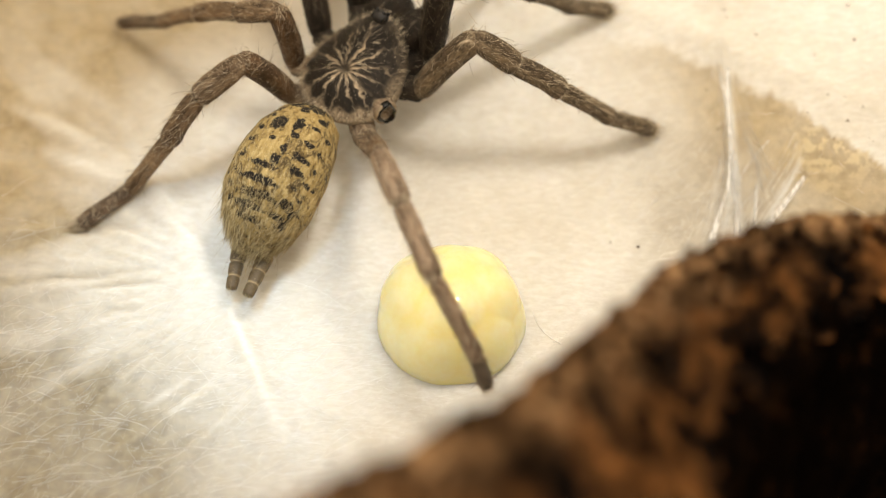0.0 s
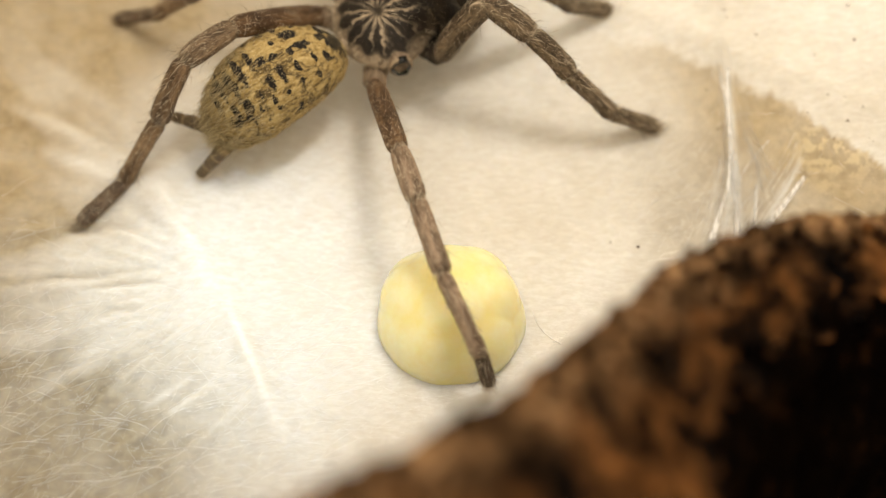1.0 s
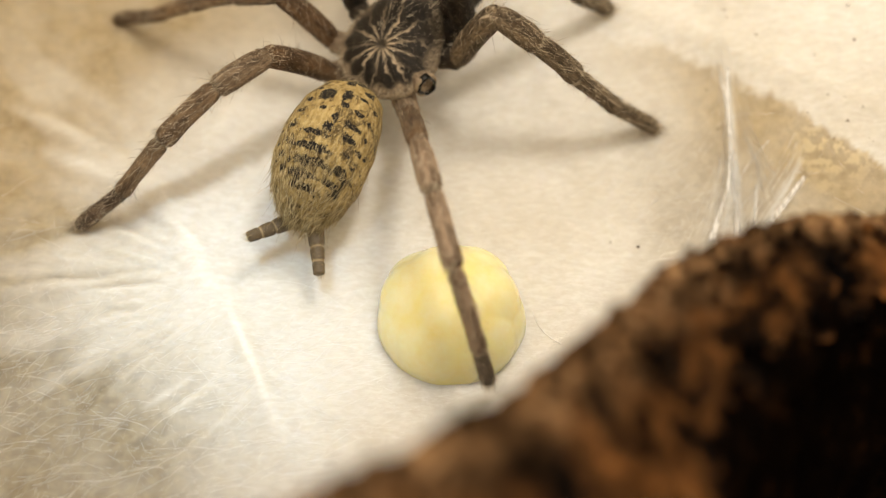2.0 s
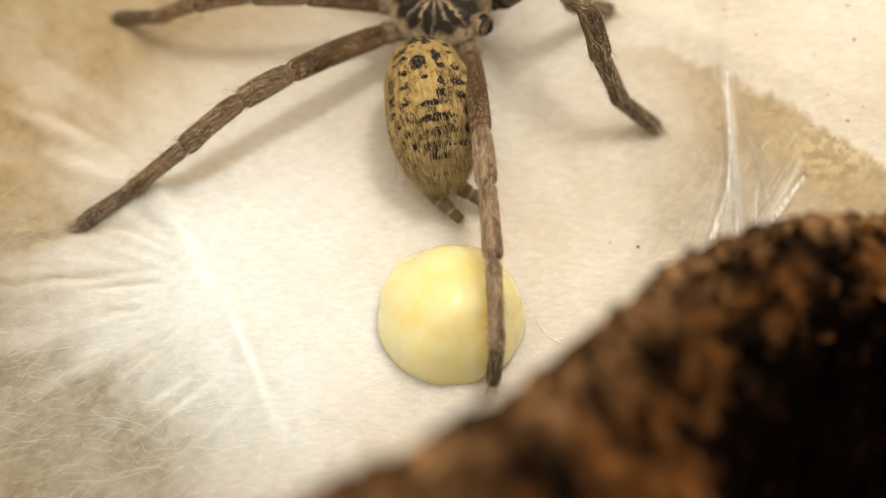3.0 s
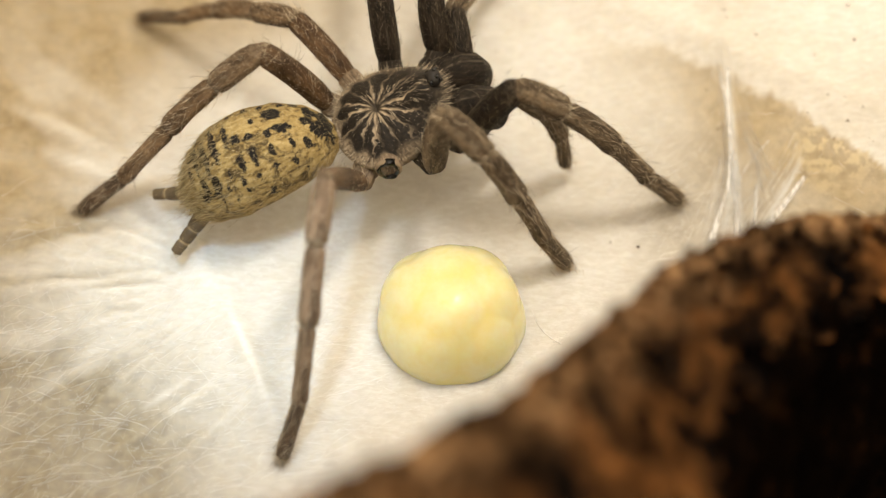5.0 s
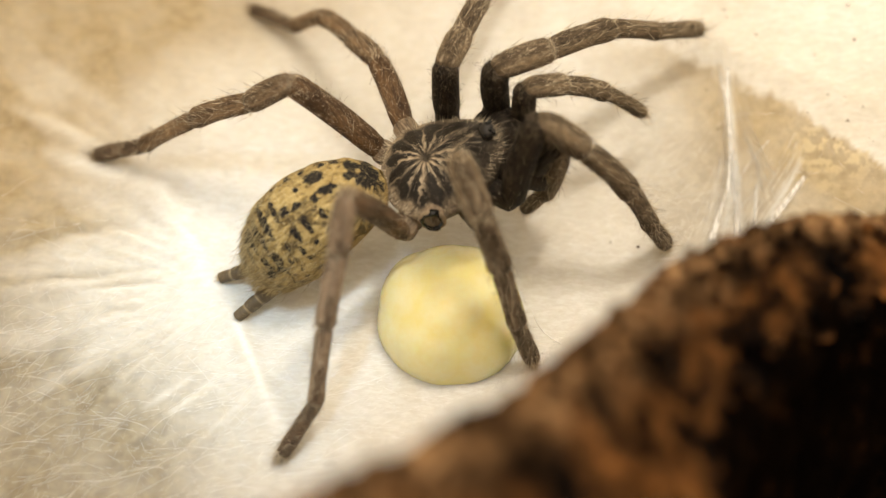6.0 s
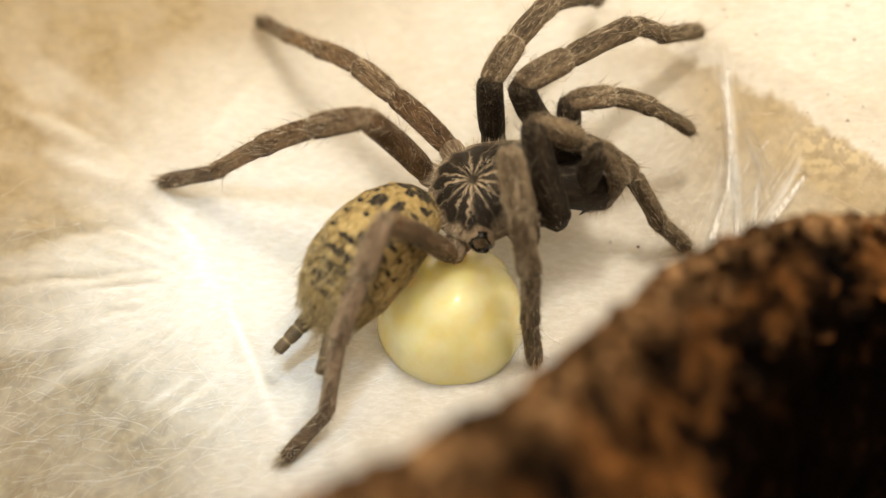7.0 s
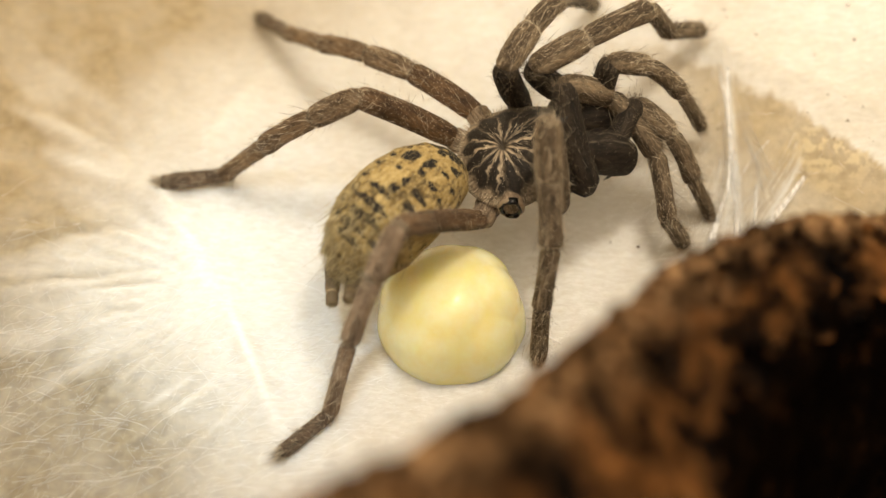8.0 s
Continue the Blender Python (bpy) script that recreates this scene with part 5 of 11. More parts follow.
    walk(legs['N4']['tibia'], [
        (0,mm(-20.3,-29.8,13,0.3,13.8,-121.5)), (0.25,mm(-20.3,-30.1,12.8,2.8,12.3,-119)), (0.5,mm(-20.1,-30.6,12.2,5.1,9,-116.3)), (0.65,mm(-17.6,-33,12.5,1.2,3.7,-112.5)),
        (0.8,mm(-15.1,-35.4,10.9,-3.1,2.8,-108.7)), (1,mm(-16.6,-36.8,8.8,4,4.3,-106.5)), (1.25,mm(-19.1,-35,9.6,1.6,4.8,-113.5)), (1.5,mm(-21.6,-32.2,10,0.1,12.8,-121.6)),
        (1.6,mm(-20.4,-31.3,12.3,-2.1,9.5,-122.2)), (1.7,mm(-19.4,-30.6,13.7,-3.2,7.3,-122.2)), (2,mm(-22,-29.3,14,-7.7,5.2,-132.7)), (2.25,mm(-25.3,-27.7,13.5,-11.6,1.4,-142.8)),
        (2.5,mm(-28.5,-25.8,12.5,-15.2,-2.1,-151.4)), (2.8,mm(-32,-23.6,9,-14.8,2.7,-157.7)), (3,mm(-34.3,-23.9,5.9,-9.3,5.3,-155.2)), (3.25,mm(-32.3,-26.2,7.1,-6.6,2.4,-148.2)),
        (3.5,mm(-29,-28.4,7.6,0.2,7.6,-137.7)), (3.65,mm(-25.6,-30.2,10,-1.8,6.7,-131.8)), (3.8,mm(-21.5,-31.1,11.3,-2.5,12.7,-124.9)), (4,mm(-18.1,-30.8,12.9,0.2,9.1,-116.3)),
        (4.1,mm(-15.6,-31.4,13.6,0.3,9.3,-110.3)), (4.2,mm(-14.7,-31.2,13.8,3.2,4.6,-105.9)), (4.3,mm(-16.9,-23.8,18.4,7.4,-0.7,-112.7)), (4.4,mm(-20.3,-23.9,16.6,5,24.6,-123.4)),
        (4.5,mm(-21.6,-26.7,14.6,2.6,20.9,-125.6)), (4.6,mm(-20.3,-26.9,11.7,-1.7,45,-128)), (4.7,mm(-19.2,-26.2,8.8,-3.9,53.1,-129.4)), (4.9,mm(-17.4,-26.7,11.9,-4.4,39.2,-125.6)),
        (5.1,mm(-16.8,-25.8,11.8,-4.1,41.9,-125.1)), (5.3,mm(-16.6,-24.5,11.5,-3.5,45.3,-125.7)), (5.5,mm(-16.6,-23.1,11.1,-2.7,48.3,-127.3)), (5.65,mm(-16.7,-21.9,10.7,-2.2,49.7,-129.1)),
        (5.8,mm(-16.6,-19.7,8.8,1,50,-129)), (6,mm(-16.6,-18.7,9,-0.7,50.6,-134.3)), (6.25,mm(-17,-19.1,9.5,-0.9,53.6,-134.7)), (6.5,mm(-17.5,-19.2,9.5,-1.8,55.7,-137.1)),
        (6.7,mm(-18.4,-19,10.3,-2,56.3,-140.3)), (6.8,mm(-19,-18.6,10.6,-2.4,55.1,-143.4)), (6.9,mm(-19.6,-18.1,10.7,-2.5,53.1,-146.2)), (7,mm(-20.3,-17.5,10,-2.8,50.7,-150)),
        (7.25,mm(-23.5,-17.6,9.7,-1.5,43.2,-153.1)), (7.5,mm(-25.7,-17.2,6.7,-1,36.5,-156.1)), (7.75,mm(-26.1,-19.3,7.4,-2.4,46.1,-153.3)), (8,mm(-25.8,-20.6,7.1,-2.4,51,-150.2)),
    ])
    walk(legs['N4']['metatarsus'], [
        (0,mm(-26.7,-40.4,10,4.8,38.7,-114.3)), (0.25,mm(-26.3,-41,10.1,6.4,41.1,-112.9)), (0.5,mm(-25.7,-41.8,10.2,8.6,35.6,-109.4)), (0.65,mm(-22.5,-44.8,11.6,3.3,29.9,-108.1)),
        (0.8,mm(-19.1,-47.5,10.3,-1.9,12.8,-103.5)), (1,mm(-20.3,-48.9,7.8,4.8,8.4,-100.5)), (1.25,mm(-24.1,-46.6,8.6,2.7,17.7,-109.7)), (1.5,mm(-28.1,-42.7,7.2,0.8,21.8,-119.5)),
        (1.6,mm(-27.1,-41.9,10.2,-1.1,32.1,-120.8)), (1.7,mm(-26.1,-41.2,12.1,-1.9,31.6,-120.3)), (2,mm(-30.6,-38.6,12.8,-8.5,39.8,-136.1)), (2.25,mm(-35.4,-35.3,13.2,-13.4,34.5,-149.3)),
        (2.5,mm(-39.7,-31.8,13,-16.8,24.9,-159.2)), (2.8,mm(-43.8,-28.4,8.4,-15.1,5.4,-161.1)), (3,mm(-45.8,-29.2,4.7,-9.7,7.2,-158.3)), (3.25,mm(-43.1,-32.9,6.6,-6.9,10.4,-150.2)),
        (3.5,mm(-38.3,-36.9,5.9,0.1,13.4,-137.9)), (3.65,mm(-34,-39.6,8.5,-1.6,27.3,-131.7)), (3.8,mm(-28.6,-41.2,8.5,-1.5,35.6,-123.6)), (4,mm(-23.7,-42.1,10.9,3.4,39,-111.2)),
        (4.1,mm(-20,-43.2,11.5,3.3,41.9,-105.7)), (4.2,mm(-18.2,-43.4,12.8,8.3,37.6,-96.7)), (4.3,mm(-21.7,-35.5,18.5,16.3,60,-97.9)), (4.4,mm(-26.6,-33.6,11.3,-0.6,62.4,-128.6)),
        (4.5,mm(-28.5,-36.3,10.1,-5.2,52.2,-135)), (4.6,mm(-25.8,-34,2.7,-4.7,49.3,-131.9)), (4.7,mm(-24,-32,-1.3,0.3,44.4,-123.3)), (4.9,mm(-23.2,-34.7,3.9,-10.2,51.2,-133.1)),
        (5.1,mm(-22.2,-33.5,3.3,-10.7,52.6,-133.4)), (5.3,mm(-21.8,-31.8,2.5,-9.9,53.3,-133.7)), (5.5,mm(-21.8,-29.8,1.6,-8.3,53.3,-134.3)), (5.65,mm(-21.9,-28.3,1,-6.9,53.5,-134.8)),
        (5.8,mm(-21.7,-26.1,-0.9,1,55.5,-129)), (6,mm(-22.2,-24.5,-0.8,1.7,54.9,-131.4)), (6.25,mm(-22.3,-24.5,-0.7,-0.1,55.5,-133.7)), (6.5,mm(-22.7,-24,-1,6.2,58.7,-127.7)),
        (6.7,mm(-23.8,-23.5,-0.3,1.3,58.7,-136.5)), (6.8,mm(-24.8,-22.9,0.2,0.3,58.3,-140.2)), (6.9,mm(-25.9,-22.4,0.6,-0.4,58.1,-143.8)), (7,mm(-27.3,-21.5,0.1,3.6,58.1,-142.5)),
        (7.25,mm(-31.8,-21.8,1,-5.8,63.3,-158)), (7.5,mm(-35.1,-21.4,-0.8,-6.5,64.5,-162.4)), (7.75,mm(-34,-23.3,-1.7,-3.8,58.9,-155)), (8,mm(-32.8,-24.5,-2.8,4.2,50.9,-141.7)),
    ])
    walk(legs['N4']['tarsus'], [
        (0,mm(-31.4,-50.7,0.9,38.7,87.3,-82.9)), (0.25,mm(-30.6,-51.1,0.5,21.2,83.2,-98.5)), (0.5,mm(-29.6,-53,1.7,7.4,81.1,-110.3)), (0.65,mm(-26.4,-56.8,4.4,0.8,78.7,-112)),
        (0.8,mm(-22.4,-61.3,7,-17.9,78.3,-126.1)), (1,mm(-22.9,-63.1,5.7,18.3,78.7,-88.9)), (1.25,mm(-28.8,-59.7,4.1,13.1,82.3,-100.6)), (1.5,mm(-34.8,-54.5,1.8,-45.1,85.7,-166.8)),
        (1.6,mm(-33.4,-52.5,2.4,-45,85.4,-166.8)), (1.7,mm(-32.4,-52,4.4,-69,84.8,169.2)), (2,mm(-38.7,-46.3,3.5,-36.1,79.3,-167.4)), (2.25,mm(-45.8,-41.5,4.9,-44.5,74.3,174.2)),
        (2.5,mm(-52.1,-36.5,6.8,-46,68.2,164.1)), (2.8,mm(-57.5,-33.1,7,-49.8,66,154.8)), (3,mm(-59.3,-34.5,2.9,-46.8,71.7,159.4)), (3.25,mm(-55.5,-40.1,4,-45.6,75.7,166.7)),
        (3.5,mm(-48.9,-46.4,2.5,-51.5,80.5,170.3)), (3.65,mm(-42.6,-49.3,1.8,-55,83,173.3)), (3.8,mm(-35.2,-51.1,0,-65.4,84.2,170.2)), (4,mm(-27.8,-52.6,1.7,-9.5,83.7,-125.9)),
        (4.1,mm(-22.9,-53.6,1.8,-1.7,80.2,-112.2)), (4.2,mm(-19.5,-54.8,3.9,-5.7,77.7,-112.7)), (4.3,mm(-22.8,-42.7,5.9,-3.9,59.7,-121.5)), (4.4,mm(-30.8,-38.8,-1.6,-15.6,52.9,-148)),
        (4.5,mm(-34.8,-42.7,-1.4,-16.4,36,-156.2)), (4.6,mm(-32.2,-41.1,-8.3,-11.2,28.3,-147.3)), (4.7,mm(-29.7,-40.8,-11.5,-5.4,10.5,-142.2)), (4.9,mm(-29.4,-41.3,-7.5,-15.7,40.6,-142.4)),
        (5.1,mm(-28.3,-40,-8.3,-15.6,40.9,-142.1)), (5.3,mm(-27.8,-38.1,-9.2,-13.5,39.1,-141.3)), (5.5,mm(-27.9,-36.1,-10.1,-11.1,37.4,-140.9)), (5.65,mm(-28,-34.5,-10.7,-9.2,35.8,-140.8)),
        (5.8,mm(-26.9,-32.5,-12.9,-5.2,23.8,-143.9)), (6,mm(-27.8,-30.8,-12.7,-8.6,30.1,-149.8)), (6.25,mm(-28,-30.5,-12.7,-6.8,30.8,-146.2)), (6.5,mm(-27.4,-30,-13.5,-4.8,24.8,-144.8)),
        (6.7,mm(-29.3,-28.7,-12.8,-4.5,25,-146.9)), (6.8,mm(-30.7,-27.8,-12.3,-4.9,24.2,-150.4)), (6.9,mm(-32.1,-26.9,-11.8,-5.1,23.1,-153.6)), (7,mm(-33.4,-26.2,-12.3,-4.2,18.1,-155.8)),
        (7.25,mm(-37.8,-24.3,-12,-3.3,14.1,-161.2)), (7.5,mm(-41.1,-23.3,-14,-0.8,0.3,-162.1)), (7.75,mm(-40.8,-26.4,-14.2,-1.4,-2.6,-157)), (8,mm(-40,-30.2,-14.1,-1,-5.7,-153.4)),
    ])
    walk(legs['F4']['femur'], [
        (0,mm(-7,8.5,-6.3,-36.6,-71.7,-171.6)), (0.25,mm(-7,8.5,-6.3,-22.2,-73.6,179.4)), (0.5,mm(-7,8.5,-6.3,-4.8,-71.6,172.5)), (0.65,mm(-7,8.5,-6.3,-4.1,-67.7,179.5)),
        (0.8,mm(-7,8.5,-6.3,-1.7,-57.3,-177.8)), (1,mm(-7,8.5,-6.3,8.2,-38.6,-179.9)), (1.25,mm(-7,8.5,-6.3,4.8,-41,174.2)), (1.5,mm(-7,8.5,-6.3,-2.5,-45.4,168)),
        (1.6,mm(-7,8.5,-6.3,-5.9,-56.2,168)), (1.7,mm(-7,8.5,-6.3,-8.7,-62.4,166.5)), (2,mm(-7,8.5,-6.3,-15.5,-68.4,173.8)), (2.25,mm(-7,8.5,-6.3,-14.6,-63.8,165.5)),
        (2.5,mm(-7,8.5,-6.3,-11.4,-56.3,156.2)), (2.8,mm(-7,8.5,-6.3,-6.3,-38.7,146.5)), (3,mm(-7,8.5,-6.3,-5.4,-27.3,150.3)), (3.25,mm(-7,8.5,-6.3,0.1,-34.2,155.3)),
        (3.5,mm(-7,8.5,-6.3,-1.2,-40.5,158.1)), (3.65,mm(-7,8.5,-6.3,-9,-53.5,165.9)), (3.8,mm(-7,8.5,-6.3,-14.5,-63.9,171.5)), (4,mm(-7,8.5,-6.3,-15.6,-72.4,173.3)),
        (4.1,mm(-7,8.5,-6.3,-21.4,-77.4,-177.6)), (4.2,mm(-7,8.5,-6.3,-24.9,-77.3,-173)), (4.3,mm(-7,8.5,-6.3,-11.8,-69.2,176.2)), (4.4,mm(-7,8.5,-6.3,-14.2,-70.1,-178.9)),
        (4.5,mm(-7,8.5,-6.3,-17.6,-70.5,-173.8)), (4.6,mm(-7,8.5,-6.3,-14.7,-72.4,-171.3)), (4.7,mm(-7,8.5,-6.3,-11.1,-70.9,-174.8)), (4.9,mm(-7,8.5,-6.3,0.4,-71.3,176.4)),
        (5.1,mm(-7,8.5,-6.3,1.6,-68,171.7)), (5.3,mm(-7,8.5,-6.3,0.9,-65.2,168.6)), (5.5,mm(-7,8.5,-6.3,3.1,-59.4,161.8)), (5.65,mm(-7,8.5,-6.3,4.9,-55.5,157.3)),
        (5.8,mm(-7,8.5,-6.3,0.9,-58.2,159.6)), (6,mm(-7,8.5,-6.3,3.1,-56.5,154.1)), (6.25,mm(-7,8.5,-6.3,6.4,-52.2,151.2)), (6.5,mm(-7,8.5,-6.3,3.9,-54.7,155.4)),
        (6.7,mm(-7,8.5,-6.3,17,-42.5,140.4)), (6.8,mm(-7,8.5,-6.3,57.9,-9.4,113.9)), (6.9,mm(-7,8.5,-6.3,-7.7,-64.7,164.5)), (7,mm(-7,8.5,-6.3,-28,-72.8,-173.3)),
        (7.25,mm(-7,8.5,-6.3,-15.7,-63.8,173.2)), (7.5,mm(-7,8.5,-6.3,-13.1,-56.1,169.9)), (7.75,mm(-7,8.5,-6.3,-13.3,-56.7,175.4)), (8,mm(-7,8.5,-6.3,-5.9,-51.8,170.8)),
    ])
    walk(legs['F4']['patella'], [
        (0,mm(-13.6,7.6,13.6,-12.1,25.9,147.8)), (0.25,mm(-13,8.6,13.8,-6.3,14.5,156.4)), (0.5,mm(-13.6,9.4,13.6,-1.5,-6.7,168.1)), (0.65,mm(-15,8.6,13.1,-1.6,-7,175.9)),
        (0.8,mm(-18.4,8.1,11.4,-0.9,-2.3,-179.2)), (1,mm(-23.4,8.5,6.8,6.4,-3.4,-175.1)), (1.25,mm(-22.8,10.2,7.5,3.6,0,177.3)), (1.5,mm(-21.5,11.6,8.6,-1.8,-2.7,166.3)),
        (1.6,mm(-18.5,11,11.1,-3.3,2.2,162.9)), (1.7,mm(-16.5,10.8,12.3,-4,8.3,158.2)), (2,mm(-14.7,9.4,13.2,-5.8,-11.4,160.4)), (2.25,mm(-16,10.9,12.5,-6.6,-14.5,154)),
        (2.5,mm(-17.7,13.2,11.2,-6.6,-19,148.9)), (2.8,mm(-20.7,17.6,6.8,-5.6,-29.3,145.3)), (3,mm(-23.2,17.8,3.3,-5,-15.4,149.2)), (3.25,mm(-22.8,15.8,5.5,0.1,-14.4,155.3)),
        (3.5,mm(-21.8,14.5,7.3,-1,-17.8,157.6)), (3.65,mm(-19.1,11.6,10.6,-5.4,-7.6,159.4)), (3.8,mm(-16.2,9.9,12.6,-6.4,5.7,157.8)), (4,mm(-13.3,9.3,13.7,-5.1,24.4,156.3)),
        (4.1,mm(-11.6,8.3,14.2,-5,24.5,159.4)), (4.2,mm(-11.6,8,14.2,-6.2,30.4,159.5)), (4.3,mm(-14.5,9,13.3,-5.1,34.7,162.2)), (4.4,mm(-14.2,8.4,13.4,-6,36.4,164.2)),
        (4.5,mm(-14,7.8,13.5,-7.6,39.8,164.7)), (4.6,mm(-13.3,7.6,13.7,-5.2,31.3,171.9)), (4.7,mm(-13.9,7.9,13.5,-4.3,33,172.3)), (4.9,mm(-13.8,9,13.6,0.2,27.7,176.9)),
        (5.1,mm(-14.8,9.7,13.2,0.7,30,173.5)), (5.3,mm(-15.7,10.3,12.8,0.4,30.8,169.6)), (5.5,mm(-17.2,11.9,11.8,1.9,33.8,165.5)), (5.65,mm(-18,13.1,11,3.4,34.9,163.2)),
        (5.8,mm(-17.4,12.4,11.5,0.6,36,160.7)), (6,mm(-17.4,13.6,11.2,2.1,35.1,157.9)), (6.25,mm(-18.3,14.7,10.3,4.8,35,159.1)), (6.5,mm(-18.1,13.6,10.8,2.7,32.2,160)),
        (6.7,mm(-19,18.4,7.9,17.2,43.3,164)), (6.8,mm(-15.4,27.5,-2.9,73,29.1,-173.6)), (6.9,mm(-15.7,10.9,12.7,-4,35.1,155.2)), (7,mm(-13.2,7.8,13.8,-8.4,18.2,157.2)),
        (7.25,mm(-16.2,9.6,12.5,-7.2,16.5,157)), (7.5,mm(-18.6,10.6,11.1,-7.6,17.5,156.7)), (7.75,mm(-18.5,9.5,11.3,-7.6,16.2,162.1)), (8,mm(-19.8,10.6,10.2,-4.2,29.5,164)),
    ])
    walk(legs['F4']['tibia'], [
        (0,mm(-21.4,12.5,9.1,-17.9,52.3,138.8)), (0.25,mm(-22.1,12.6,11.3,-10.8,55.3,149)), (0.5,mm(-23.6,11.5,14.8,-2.8,56.8,165.6)), (0.65,mm(-25.2,9.3,14.4,-2.2,46,174.1)),
        (0.8,mm(-28.7,7.9,11.8,-1.3,45.4,179.9)), (1,mm(-33.7,7.6,7.4,9.6,48.1,-167.5)), (1.25,mm(-33.1,10.6,7.5,5,44.2,-179.2)), (1.5,mm(-31.5,14.1,9.1,-2.7,48.7,164.2)),
        (1.6,mm(-28.3,14,10.7,-4.8,46.7,159.5)), (1.7,mm(-25.9,14.6,10.8,-6.3,50.8,153.9)), (2,mm(-24.2,12.8,15.3,-5.9,14.6,157.8)), (2.25,mm(-25,15.2,15.1,-6.4,6.7,151.6)),
        (2.5,mm(-26,18.3,14.5,-6.3,0.2,146.7)), (2.8,mm(-28.1,22.7,11.9,-5.1,14.1,141.3)), (3,mm(-31.8,22.9,6.1,-4.8,6.5,147.3)), (3.25,mm(-31.9,20,8.1,0.1,0.8,155.3)),
        (3.5,mm(-30.9,18.2,10.5,-1.2,37.2,156.5)), (3.65,mm(-28.7,15.2,11.9,-7.2,42.1,153.8)), (3.8,mm(-25.6,13.8,11.5,-9.9,50.2,150.8)), (4,mm(-21.9,13,9.4,-7.6,51.8,152.5)),
        (4.1,mm(-20.4,11.6,9.9,-7.5,52.2,155.6)), (4.2,mm(-19.9,11.1,9,-9.2,54.5,155.1)), (4.3,mm(-22.5,11.6,7.5,-7.8,57.5,158.6)), (4.4,mm(-22.2,10.7,7.3,-8.1,53.8,161.2)),
        (4.5,mm(-21.6,9.9,6.9,-9,49.9,162.6)), (4.6,mm(-22,8.8,8.4,-6.5,47.6,169.8)), (4.7,mm(-22.4,9.1,7.9,-5.2,46.1,170.8)), (4.9,mm(-22.9,9.5,8.8,0.2,38.1,176.9)),
        (5.1,mm(-23.7,10.7,8,0.7,37,173.6)), (5.3,mm(-24.4,11.9,7.5,0.4,35.2,169.6)), (5.5,mm(-25.5,14,6,1.9,34.5,165.6)), (5.65,mm(-26.1,15.6,5.1,3.3,33.4,163.1)),
        (5.8,mm(-25.3,15.2,5.5,0.5,27.5,160.6)), (6,mm(-25.2,16.8,5.3,1.9,25.4,157.5)), (6.25,mm(-26.2,17.8,4.4,4.4,26.7,158.3)), (6.5,mm(-26.3,16.6,5.3,2.5,23.7,159.6)),
        (6.7,mm(-26.2,20.5,0.8,14.2,28.2,158.8)), (6.8,mm(-24.4,26.5,-7.9,64.1,21.8,166)), (6.9,mm(-23.3,14.5,6.8,-3.8,29.8,155.6)), (7,mm(-22.2,11.6,10.5,-9.3,31.1,154.9)),
        (7.25,mm(-25.3,13.5,9.6,-8.1,31.7,154.8)), (7.5,mm(-27.6,14.5,8,-8.7,33.1,154.3)), (7.75,mm(-27.9,12.5,8.4,-8.8,34.1,159.3)), (8,mm(-28.5,13.1,5.1,-4.5,35.7,163.5)),
    ])
